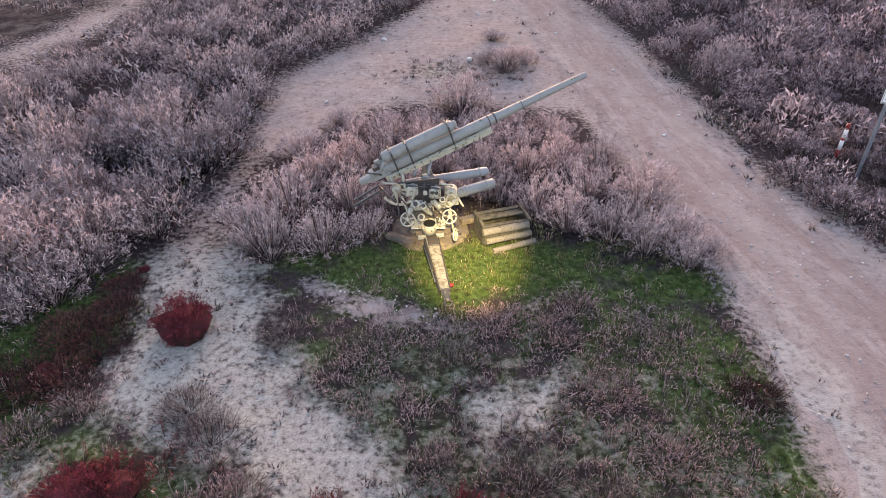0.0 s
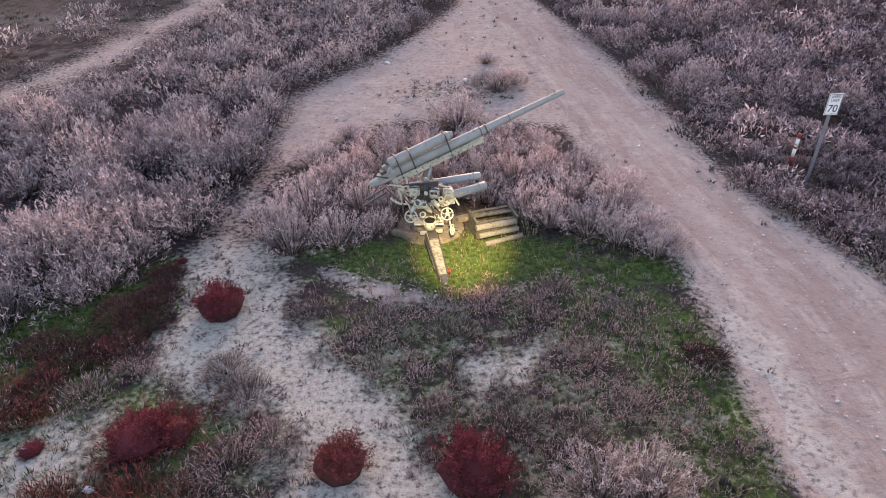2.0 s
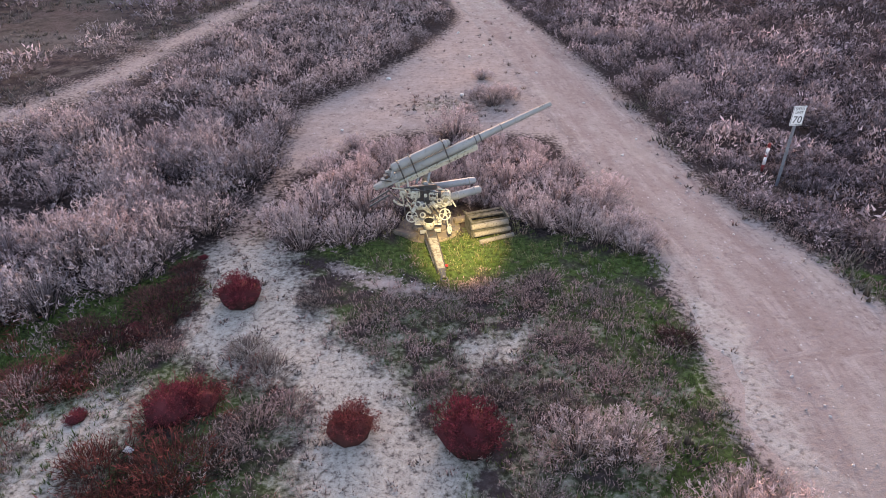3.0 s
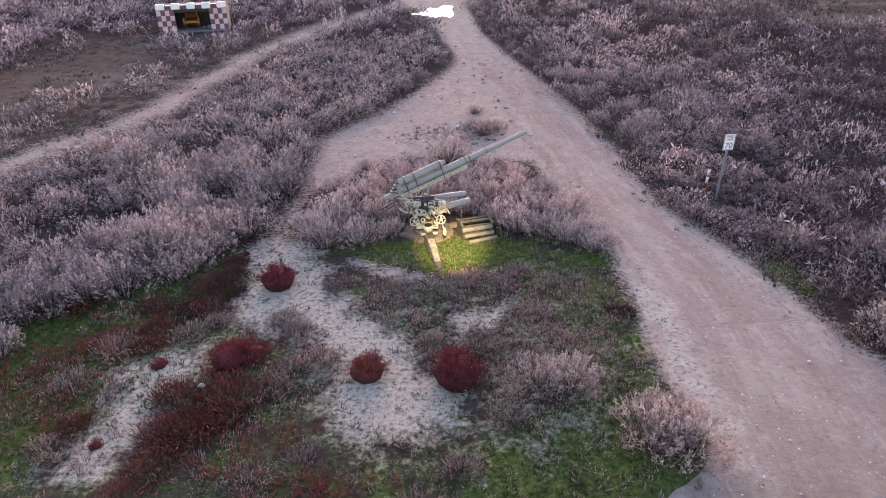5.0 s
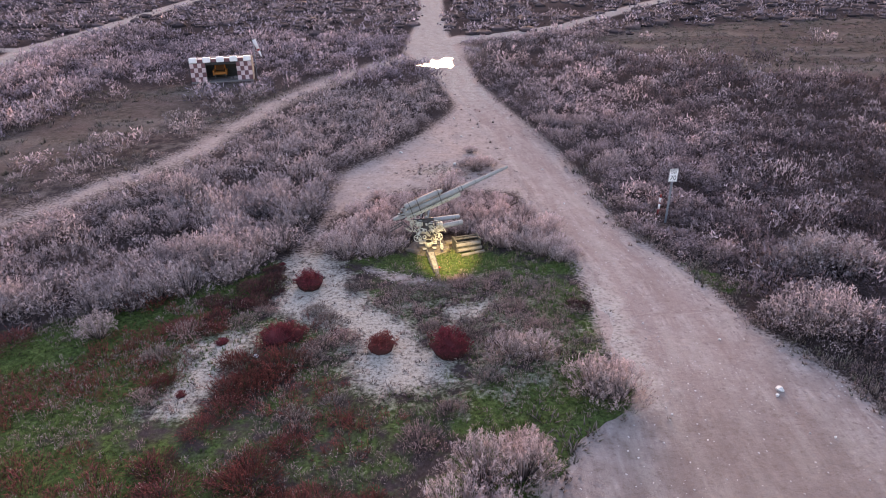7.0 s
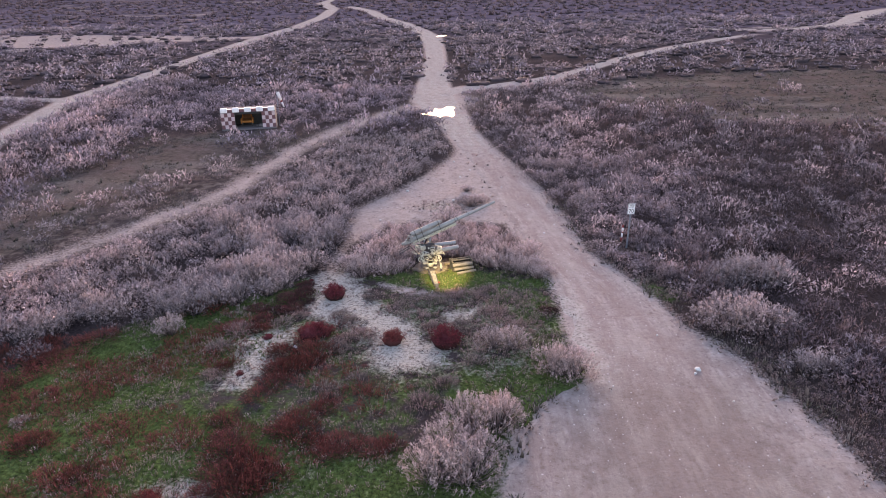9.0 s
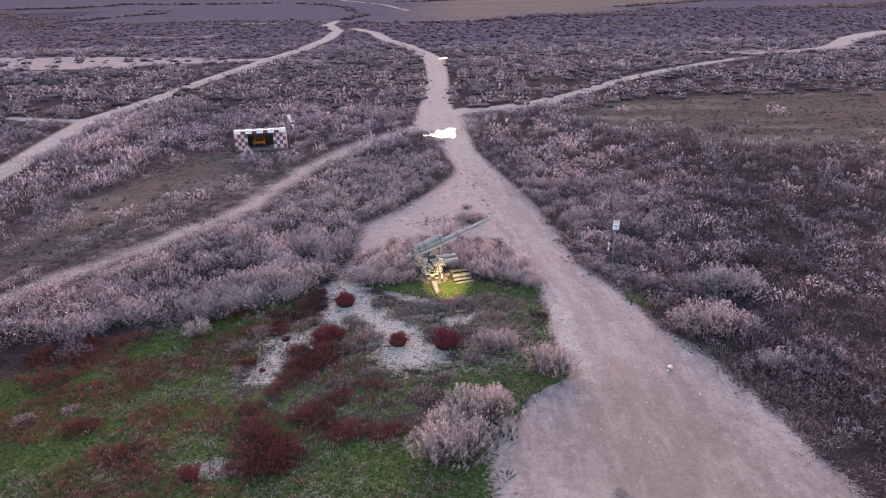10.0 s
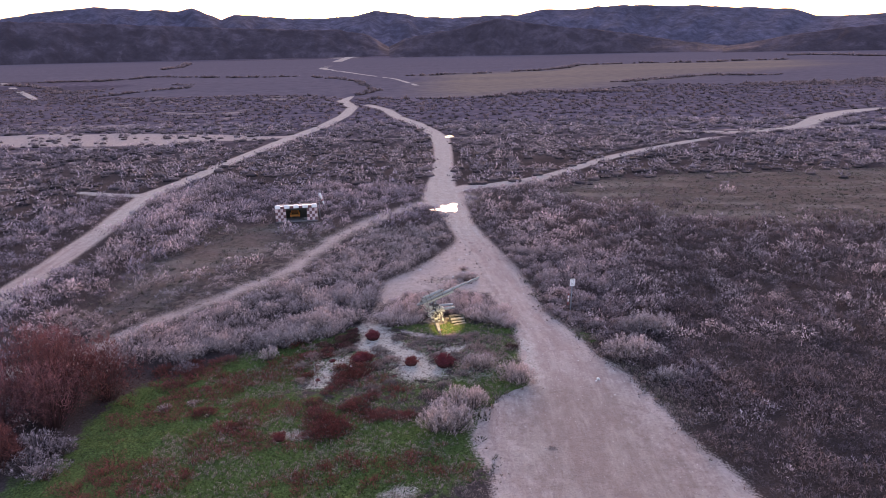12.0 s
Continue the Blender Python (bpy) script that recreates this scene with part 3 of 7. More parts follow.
def hoop(bm, radius, thick, m=Matrix(), seg=24, side=6, start=0.0, sweep=360.0):
    """A ring, or an arc of one, in the yz plane."""
    count = seg + (sweep < 360)
    rings = []
    for k in range(count):
        a = radians(start + sweep * k / seg)
        rings.append([bm.verts.new(m @ Vector((thick * math.sin(2 * math.pi * j / side), (radius + thick * math.cos(2 * math.pi * j / side)) * math.cos(a),
                                               (radius + thick * math.cos(2 * math.pi * j / side)) * math.sin(a)))) for j in range(side)])
    for k in range(seg):
        a, b = rings[k], rings[(k + 1) % count]
        for j in range(side):
            bm.faces.new((a[j], a[(j + 1) % side], b[(j + 1) % side], b[j])).smooth = True
    if sweep < 360:
        bm.faces.new(rings[0])
        bm.faces.new(rings[-1])
    return bm


def fast_mesh(name, verts, tris, mat, floats=(), smooth=False):
    """One mesh from arrays, with point attributes."""
    me = bpy.data.meshes.new(name)
    me.vertices.add(len(verts))
    me.vertices.foreach_set("co", np.asarray(verts, np.float32).ravel())
    n = tris.shape[1]
    me.loops.add(tris.size)
    me.loops.foreach_set("vertex_index", tris.astype(np.int32).ravel())
    me.polygons.add(len(tris))
    me.polygons.foreach_set("loop_start", np.arange(0, tris.size, n, dtype=np.int32))
    me.polygons.foreach_set("use_smooth", np.full(len(tris), smooth))
    for key, values in floats:
        me.attributes.new(key, "FLOAT", "POINT").data.foreach_set("value", np.asarray(values, np.float32))
    me.update(calc_edges=True)
    me.materials.append(mat)
    return me


# ---- the ground, one sheet to the horizon ----
def graded(stops):
    """Coordinates between stops, each stretch (start, end, spacing)."""
    out = []
    for a, b, s in stops:
        out.append(np.linspace(a, b, max(2, int(round((b - a) / s))), endpoint=False))
    return np.concatenate(out + [[stops[-1][1]]])


gx = graded([(-4500, -700, 380), (-700, -140, 40), (-140, -48, 3.2), (-48, -17, 0.8), (-17, 15, 0.25), (15, 48, 0.9), (48, 140, 3.2), (140, 700, 40), (700, 4500, 380)])
gy = graded([(-900, -60, 120), (-60, -10, 3.5), (-10, 27, 0.25), (27, 60, 0.6), (60, 150, 1.2), (150, 350, 3.0), (350, 900, 22), (900, 4800, 300)])
GX, GY = np.meshgrid(gx, gy)
gverts = np.stack([GX, GY, lift(GX, GY)], -1).reshape(-1, 3)
nx, ny = len(gx), len(gy)
ii = (np.arange(ny - 1)[:, None] * nx + np.arange(nx - 1)[None]).ravel()
gquads = np.stack([ii, ii + 1, ii + nx + 1, ii + nx], 1)
px, py = gverts[:, 0], gverts[:, 1]
road_d = np.minimum.reduce([along(w, px, py)[0] for w in WAYS if w is not BRANCH_ROAD])
worn = np.minimum(inside(BARE_LOT, px, py), strip_at(px, py))


def lot_edge(x, y):
    """The wide bare lot beside the turf, minus inside."""
    return inside([(6.2, 3.2), (5.7, 2.4), (5.2, 1.75), (4.3, 1.25), (3.6, 0.85), (2.85, -0.3), (2.5, -2.5), (2.5, -3.5), (3.3, -4.9), (3.1, -6.7), (3.5, -10), (9, -10), (9, 3.2)], x, y)


lot = lot_edge(px, py)
margin = 0.72 * step(along(BRANCH_ROAD, px, py)[0] - 0.9 + 1.6 * (fbm(px * 0.6, py * 0.6, 29, 4) - 0.5), 1.4)
bald = np.clip((fbm(px * 0.11, py * 0.16, 91, 4) - 0.63) * 9, 0, 0.6) * (np.hypot(px, py - 12) > 30) * np.where(px > -60, 0.2, 1)
dirt_mask = np.maximum(np.maximum(bald, step(road_d - 0.3, 0.65)), step(worn, 0.9) * 0.85 * (1 - 0.45 * step(oval(0.3, 20.6, 1.9, 1.2, px, py), 0.8)) * (1 - 0.6 * step(along([(-6.2, 16.5, 0.4), (-5.9, 13.5, 0.3)], px, py)[0], 0.5)))
# a rim of pinkish rubble round the turf in front of the gun
rim = np.maximum(step(along([(-2.4, 10.25, 0.26), (-1.2, 9.55, 0.42), (-0.2, 9.2, 0.34), (0.5, 9.05, 0.15)], px, py)[0], 0.22), 0.75 * step(along([(1.0, 9.3, 0.15), (2.0, 9.75, 0.25), (2.6, 10.3, 0.15)], px, py)[0], 0.22))
dirt_mask = np.maximum.reduce([dirt_mask, step(lot + 0.25 * (fbm(px * 1.6, py * 1.6, 37) - 0.5), 0.25), np.clip(0.25 + 1.0 * (fbm(px * 3.2, py * 3.2, 45, 4) - 0.1), 0.3, 0.85) * rim, margin, 0.75 * step(oval(0.2, 54, 3.8, 6.0, px, py), 2.5), 0.55 * step(oval(-14.6, 41.2, 1.5, 0.7, px, py), 0.6)])
spit = step(inside(SPIT, px, py) + 0.3 * (fbm(px * 2, py * 2, 43) - 0.5), 0.15)
dirt_mask = dirt_mask * (1 - spit)
pale_mask = np.maximum.reduce([step(pale_at(px, py), 0.9), 0.30 * step(oval(0.6, 5.4, 4.2, 3.6, px, py), 0.8), 0.14 * step(oval(-2.5, -3.5, 5.0, 4.0, px, py), 1.5), 0.5 * step(inside(BARE_LOT, px, py) + 0.6, 0.6), step(np.minimum(oval(-1.1, -7.6, 0.7, 0.5, px, py), oval(-6.6, -2.9, 0.9, 0.4, px, py)), 0.4)])
turf_mask = np.maximum(step(green_at(px, py), 0.9), np.maximum(np.maximum((0.45 + 0.12 * np.clip((px - 1.5) / 2, 0, 1)) * step(oval(1.6, 6.6, 4.4, 5.0, px, py), 0.8), 0.5 * step(meadow_at(px, py), 0.8) * np.clip((3.0 - px) / 2.5, 0, 1)), 0.5 * step(oval(0.3, 20.6, 1.9, 1.2, px, py), 0.6)))
turf_mask = np.maximum(np.maximum(turf_mask, 0.9 * spit), 0.45 * step(along([(-6.2, 16.5, 0.4), (-5.9, 13.5, 0.3)], px, py)[0], 0.5))
# far fields of mown land, and a bare brown flat west of the branch road
wob = 14 * (fbm(px * 0.012, py * 0.012, 11) - 0.5) + 24 * (fbm(px * 0.03, py * 0.09, 13, 4) - 0.5)
band = step(inside(MOWN, px, py) + wob, 14)
flat = np.maximum.reduce([step(inside(EAST_FLAT, px, py) + 5 * (fbm(px * 0.15, py * 0.3, 19) - 0.5), 2.0), step(inside(WEST_FLAT, px, py) + 2 * (fbm(px * 0.5, py * 0.5, 18) - 0.5), 0.8), 0.5 * step(inside(WEST_OPEN, px, py), 1.0), 0.9 * step(along(DITCH, px, py)[0] - 0.4, 0.5)])
rusty = np.maximum(np.clip((px - 6) / 4, 0, 1) * np.clip((70 - py) / 25, 0, 1), step(inside(CLEARING, px, py), 0.6) * np.clip((patches(px, py) - 0.42) * 6, 0, 1))
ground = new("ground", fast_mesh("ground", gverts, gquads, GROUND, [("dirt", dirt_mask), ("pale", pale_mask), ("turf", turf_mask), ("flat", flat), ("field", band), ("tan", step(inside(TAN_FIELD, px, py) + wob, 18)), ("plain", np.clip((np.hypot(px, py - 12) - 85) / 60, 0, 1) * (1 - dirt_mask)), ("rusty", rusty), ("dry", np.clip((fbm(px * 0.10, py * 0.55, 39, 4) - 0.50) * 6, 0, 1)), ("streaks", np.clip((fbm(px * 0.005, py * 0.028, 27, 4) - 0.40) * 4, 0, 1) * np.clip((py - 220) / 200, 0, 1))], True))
tagged(ground, "dry steppe soil with plant litter, pale crust and patches of green turf", "ground", kind="structure")


def way(name, points, label, lift_by=0.02):
    """A dirt way laid on the ground, with uneven edges."""
    pts, xs = [], np.array(points, float)
    for p, q in zip(xs, xs[1:]):
        n = max(2, int(np.hypot(*(q - p)[:2]) / (0.35 if abs(p[1]) < 60 else 2.0)))
        pts += [p + (q - p) * k / n for k in range(n)]
    pts = np.array(pts + [xs[-1]])
    k = 5 if len(pts) > 40 else 3
    pad = np.pad(pts, ((k, k), (0, 0)), "edge")
    pts = np.stack([np.convolve(pad[:, c], np.ones(2 * k + 1) / (2 * k + 1), "valid") for c in range(3)], 1)
    d = np.gradient(pts[:, :2], axis=0)
    d /= np.linalg.norm(d, axis=1, keepdims=True)
    side = np.stack([d[:, 1], -d[:, 0]], 1)
    across = np.linspace(-1, 1, 15)
    rows = []
    for u in across:
        wob = 1 + 0.22 * abs(u) ** 4 * (fbm(pts[:, 0] * 1.3 + u, pts[:, 1] * 1.3, 21) - 0.55) * 2 + 0.16 * abs(u) ** 6 * (fbm(pts[:, 0] * 4.5 + u, pts[:, 1] * 4.5, 23) - 0.6) / np.maximum(pts[:, 2], 1)
        xy = pts[:, :2] + side * (u * pts[:, 2] * wob)[:, None]
        z = np.full(len(xy), lift_by) + 0.02 * (fbm(xy[:, 0] * 1.1, xy[:, 1] * 1.1, 4) - 0.5) - 0.025 * np.exp(-((abs(u) - 0.5) / 0.13) ** 2) - (abs(u) > 0.99) * 0.03
        rows.append(np.column_stack([xy, z]))
    v = np.stack(rows, 1).reshape(-1, 3)
    m, n = len(pts), len(across)
    i = (np.arange(m - 1)[:, None] * n + np.arange(n - 1)[None]).ravel()
    me = fast_mesh(name, v, np.stack([i, i + 1, i + n + 1, i + n], 1), WAY, [("across", np.tile(np.abs(across), m)), ("offset", np.where((points is MAIN_ROAD) & (v[:, 1] < 7), v[:, 0] - 7.7, (across[None] * pts[:, 2:3]).ravel())), ("narrow", np.repeat(np.clip((3.6 - pts[:, 2]) / 1.6, 0, 1), n)), ("chalk", np.maximum.reduce([step(oval(5.35, 6.8, 0.8, 3.6, v[:, 0], v[:, 1], 6), 0.8) * 0.9, np.clip((v[:, 1] - 25) / 20, 0, 0.6)])), ("run", np.repeat(np.cumsum(np.hypot(*np.gradient(pts[:, :2], axis=0).T)), n))], True)
    return tagged(new(name, me), label, "dirt road", kind="structure")


way("road", MAIN_ROAD, "rutted pinkish dirt road widening into a bare lot", 0.030)
way("road", NORTH_ROAD, "pale dirt road winding away through scrub", 0.026)
way("road", LEFT_ROAD, "pale dirt road beside a low bank", 0.038)
way("road", EAST_TRACK, "narrow dirt track across the steppe", 0.042)
way("road", EAST_SPUR, "pale worn track bending away over the plain", 0.046)
way("road", WEST_SPUR, "short dirt spur off the pale road", 0.050)
way("road", [(-331, 477, 2.2), (-264, 383, 2.0), (-209, 307, 1.8), (-183, 270, 1.2)], "short pale road on the far plain", 0.058)
way("road", FAR_ROAD, "far pale road climbing toward the hills", 0.054)


# ---- hills along the horizon ----
def ridge(name, profile, near, far, label, seed, sink=0.0, mat=HILL_NEAR):
    """A range of hills seen between two distances: profile of (azimuth, rise in degrees) as from over the lot."""
    az = np.linspace(profile[0][0], profile[-1][0], 300)
    rise = np.interp(az, [p[0] for p in profile], [p[1] for p in profile])
    rise = rise + 0.06 * (fbm(az * 1.7, az * 0 + seed, seed, 4) - 0.5)
    depth = np.linspace(0, 1, 24)
    A, D = np.meshgrid(az, depth)
    dist = near + (far - near) * D + 0.3 * (far - near) * (fbm(A * 0.3, A * 0 + 3.3, seed + 2) - 0.5)
    crest = 18.2 + dist.max() * 0.985 * np.tan(np.radians(np.interp(A, az, rise)))
    gully = fbm(A * 1.6, D * 3 + seed, seed + 5, 4)
    shape = np.clip(D / 0.93, 0, 1) ** 0.75 * (1 - 0.55 * (1 - D) * (gully - 0.25) * 1.6)
    shape = np.where(D > 0.93, 1 - (D - 0.93) * 4, shape)
    z = np.maximum(crest, 0) * shape - 1.5 - sink
    X, Y = 1.85 + dist * np.sin(np.radians(A)), -33.4 + dist * np.cos(np.radians(A))
    n = len(az)
    i = (np.arange(len(depth) - 1)[:, None] * n + np.arange(n - 1)[None]).ravel()
    me = fast_mesh(name, np.stack([X, Y, z], -1).reshape(-1, 3), np.stack([i, i + 1, i + n + 1, i + n], 1), mat, smooth=True)
    return tagged(new(name, me), label, "hills", kind="structure")


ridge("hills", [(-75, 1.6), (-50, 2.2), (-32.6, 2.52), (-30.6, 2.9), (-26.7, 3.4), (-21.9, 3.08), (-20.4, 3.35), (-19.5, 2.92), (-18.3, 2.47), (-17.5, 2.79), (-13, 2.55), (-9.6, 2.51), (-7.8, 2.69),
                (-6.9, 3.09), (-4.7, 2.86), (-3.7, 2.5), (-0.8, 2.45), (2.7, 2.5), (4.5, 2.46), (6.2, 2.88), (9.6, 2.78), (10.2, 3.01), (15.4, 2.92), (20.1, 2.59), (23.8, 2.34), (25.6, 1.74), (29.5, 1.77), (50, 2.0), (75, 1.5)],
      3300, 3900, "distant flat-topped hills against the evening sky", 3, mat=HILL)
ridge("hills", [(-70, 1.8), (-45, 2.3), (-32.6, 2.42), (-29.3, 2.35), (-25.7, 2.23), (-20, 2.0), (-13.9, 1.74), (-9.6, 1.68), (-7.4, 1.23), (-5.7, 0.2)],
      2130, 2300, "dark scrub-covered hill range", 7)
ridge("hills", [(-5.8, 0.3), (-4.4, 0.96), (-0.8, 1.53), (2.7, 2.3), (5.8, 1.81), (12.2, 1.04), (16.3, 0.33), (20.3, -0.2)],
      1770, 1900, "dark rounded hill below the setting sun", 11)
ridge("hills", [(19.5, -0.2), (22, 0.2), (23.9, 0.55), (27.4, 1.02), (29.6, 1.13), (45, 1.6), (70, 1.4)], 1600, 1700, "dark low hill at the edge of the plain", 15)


def pool(name, outline, label, z=0.04):
    """A shallow puddle with a wavy shore: outline of (x, y)."""
    bm = bmesh.new()
    pts = []
    for (ax, ay), (bx, by) in zip(outline, outline[1:] + outline[:1]):
        for k in range(8):
            x, y = ax + (bx - ax) * k / 8, ay + (by - ay) * k / 8
            w = 0.45 * (float(fbm(x * 2.3, y * 2.3, 31)) - 0.5)
            pts.append((x + w, y + w * 1.4))
    low = [bm.verts.new((x, y, z - 0.06)) for x, y in pts]
    top = [bm.verts.new((x, y, z)) for x, y in pts]
    bm.faces.new(top)
    for k in range(len(pts)):
        bm.faces.new((low[k], low[(k + 1) % len(pts)], top[(k + 1) % len(pts)], top[k]))
    return tagged(part(name, bm, WATER), label, "puddle", kind="structure")


pool("water", [(-2.2, 47.0), (-1.4, 47.6), (-0.9, 47.4), (-1.0, 49.3), (-0.2, 49.0), (0.3, 50.4), (1.0, 50.1), (0.9, 48.2), (1.1, 46.7), (0.7, 45.3), (0.1, 46.0), (-0.4, 45.2), (-0.8, 46.3), (-1.5, 46.4)], "shallow puddle on the road mirroring the pale sky", 0.062)
pool("water", [(-39.2, 57.3), (-37.6, 58.2), (-36.0, 57.6), (-36.4, 56.6), (-38.0, 56.5)], "small puddle on the dirt road", 0.06)
pool("water", [(-2.2, 117), (-1.0, 119.4), (-0.4, 118), (-1.2, 116.4)], "small puddle on the far road", 0.06)


# ---- plants ----
rng = np.random.default_rng(12)


def twigs(n, radius, height, width, leaves, leaf, rng, droop=0.0, core=0.3, flat=0.8, thick_tip=0.25, sprays=0, simple=False):
    """Arching twigs that fill a dome, with small leaf blades. Returns points, triangles and how far up each point is."""
    ang, rho = rng.uniform(0, 2 * np.pi, n), np.sqrt(rng.uniform(0, 1, n))
    # sprays of unequal height and reach break the dome up
    spray = rng.uniform(0, 2 * np.pi, sprays) if sprays else np.zeros(1)
    which = rng.integers(0, len(spray), n)
    if sprays:
        ang = np.where(rho > 0.35, spray[which] + rng.normal(0, 0.42, n), ang)
    reach, rise = rng.uniform(0.7, 1.15, len(spray))[which], rng.uniform(0.72, 1.12, len(spray))[which]
    tall = height * np.sqrt(np.clip(1 - flat * rho ** 2, 0.08, 1)) * rng.uniform(0.55, 1.1, n) * rise
    rho = rho * reach
    out = np.stack([np.cos(ang), np.sin(ang), np.zeros(n)], 1)
    p0 = out * (rho * radius * core)[:, None]
    p2 = out * (rho * radius)[:, None] + np.stack([rng.normal(0, 0.06, n) * radius, rng.normal(0, 0.06, n) * radius, tall], 1)
    p1 = p0 * 0.5 + p2 * 0.5 + np.stack([np.zeros(n), np.zeros(n), height * 0.14 * (rho - droop)], 1)
    sidev = np.stack([-np.sin(ang), np.cos(ang), np.zeros(n)], 1)
    turn = rng.uniform(-1.3, 1.3, n)
    sidev = sidev * np.cos(turn)[:, None] + out * np.sin(turn)[:, None]
    w = width * rng.uniform(0.7, 1.3, n)[:, None]
    at = lambda f: (p0 * ((1 - f) ** 2)[:, None] + p1 * (2 * f * (1 - f))[:, None] + p2 * (f ** 2)[:, None])
    ones = np.ones(n)
    m = at(0.55 * ones)
    if simple:
        verts = [np.stack([p0 - sidev * w, p0 + sidev * w, p2], 1).reshape(-1, 3)]
        tip, b = [np.tile([0.0, 0.0, 0.9], n)], np.arange(n) * 3
        tris, count = [np.stack([b, b + 1, b + 2], 1)], 3 * n
    else:
        verts = [np.stack([p0 - sidev * w, p0 + sidev * w, m + sidev * w * 0.7, m - sidev * w * 0.7, p2], 1).reshape(-1, 3)]
        tip, b = [np.tile([0.0, 0.0, 0.5, 0.5, 0.9], n)], np.arange(n) * 5
        tris, count = [np.stack([b, b + 1, b + 2], 1), np.stack([b, b + 2, b + 3], 1), np.stack([b + 3, b + 2, b + 4], 1)], 5 * n
    for k in range(leaves):
        f = rng.uniform(0.35, 1.0, n) ** 0.7
        q = at(f)
        d = (p2 - p0)
        d = d / np.linalg.norm(d, axis=1, keepdims=True) + rng.normal(0, 0.55, (n, 3))
        d /= np.linalg.norm(d, axis=1, keepdims=True)
        s = np.cross(d, rng.normal(0, 1, (n, 3)))
        s /= np.linalg.norm(s, axis=1, keepdims=True) + 1e-9
        size = leaf * rng.uniform(0.6, 1.4, n)[:, None]
        verts.append(np.stack([q - s * size * thick_tip * 0.5, q + s * size * thick_tip * 0.5, q + d * size], 1).reshape(-1, 3))
        tip.append(np.repeat(np.clip(f + rng.uniform(-0.1, 0.15, n), 0, 1), 3))
        b = count + np.arange(n) * 3
        tris.append(np.stack([b, b + 1, b + 2], 1))
        count += 3 * n
    return np.concatenate(verts), np.concatenate(tris), np.concatenate(tip)


def plumes(count, radius, height, per, blade, width, flat=0.75, spread=0.05, lobes=6, stems=True, upright=0.6, skirt=0.0, rim=1.0):
    """A shrub of upright feathery plumes that fill a lobed dome: each plume is a sheaf of short blades, dark within and light at its end."""
    ang, rho = rng.uniform(0, 2 * np.pi, count), np.sqrt(rng.uniform(0, 1, count))
    lobe = np.sort(rng.uniform(0, 2 * np.pi, lobes))
    near = np.argmin(np.abs((ang[:, None] - lobe[None] + np.pi) % (2 * np.pi) - np.pi), 1)
    reach, rise = rng.uniform(0.72, 1.12, lobes)[near], rng.uniform(0.72, 1.12, lobes)[near]
    reach, rise = np.where(rho > 0.4, reach, 1), np.where(rho > 0.4, rise, 1)
    top = height * np.sqrt(np.clip(1 - flat * rho ** 2, 0.05, 1)) * rise * rng.uniform(0.7, 1.12, count)
    out = np.stack([np.cos(ang), np.sin(ang), np.zeros(count)], 1)
    p2 = out * (rho * radius * reach)[:, None] + np.stack([np.zeros(count), np.zeros(count), top], 1)
    way = out * (rho * upright)[:, None] + np.array([0, 0, 1.0]) + rng.normal(0, 0.24, (count, 3))
    way /= np.linalg.norm(way, axis=1, keepdims=True)
    long = np.minimum(height * rng.uniform(0.24, 0.46, count), top * 0.95)
    p1 = p2 - way * long[:, None]
    shade = rng.normal(0, 0.12, count)
    k = np.repeat(np.arange(count), per)
    n = len(k)
    f = rng.uniform(0, 1, n) ** 0.75
    q = p1[k] + (p2 - p1)[k] * f[:, None] + rng.normal(0, 1, (n, 3)) * (spread * (1.15 - f))[:, None]
    q[:, 2] = np.maximum(q[:, 2], 0.01)
    d = way[k] + rng.normal(0, 0.62, (n, 3))
    d /= np.linalg.norm(d, axis=1, keepdims=True)
    s = np.cross(d, rng.normal(0, 1, (n, 3)))
    s /= np.linalg.norm(s, axis=1, keepdims=True) + 1e-9
    size = rng.uniform(0.6, 1.4, n)[:, None]
    v = np.stack([q - s * width * size, q + s * width * size, q + d * blade * size], 1).reshape(-1, 3)
    # painted shade: plumes dark within and at the rim, pale on top
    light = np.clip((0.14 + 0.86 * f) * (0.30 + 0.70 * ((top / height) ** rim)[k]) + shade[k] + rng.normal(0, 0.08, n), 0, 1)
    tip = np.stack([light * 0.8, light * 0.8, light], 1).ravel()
    t = np.arange(3 * n).reshape(-1, 3)
    if stems:
        foot = out * (rho * radius * 0.3)[:, None]
        side = np.stack([-np.sin(ang), np.cos(ang), np.zeros(count)], 1) * 0.012
        v = np.concatenate([v, np.stack([foot - side, foot + side, p2], 1).reshape(-1, 3)])
        tip = np.concatenate([tip, np.tile([0.0, 0.0, 0.6], count)])
        t = np.arange(len(v)).reshape(-1, 3)
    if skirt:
        # closed dark dome added low in the bush to stand in for its shade
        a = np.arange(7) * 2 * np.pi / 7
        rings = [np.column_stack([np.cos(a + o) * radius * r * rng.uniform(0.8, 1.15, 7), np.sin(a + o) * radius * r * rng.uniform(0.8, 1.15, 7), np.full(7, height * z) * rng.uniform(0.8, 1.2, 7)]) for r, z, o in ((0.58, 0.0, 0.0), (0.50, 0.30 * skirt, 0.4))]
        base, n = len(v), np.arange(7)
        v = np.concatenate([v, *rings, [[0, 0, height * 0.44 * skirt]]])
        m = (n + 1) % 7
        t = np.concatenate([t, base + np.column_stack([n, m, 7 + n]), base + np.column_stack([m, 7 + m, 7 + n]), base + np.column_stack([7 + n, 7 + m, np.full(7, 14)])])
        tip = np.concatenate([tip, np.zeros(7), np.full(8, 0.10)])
    return v, t, tip


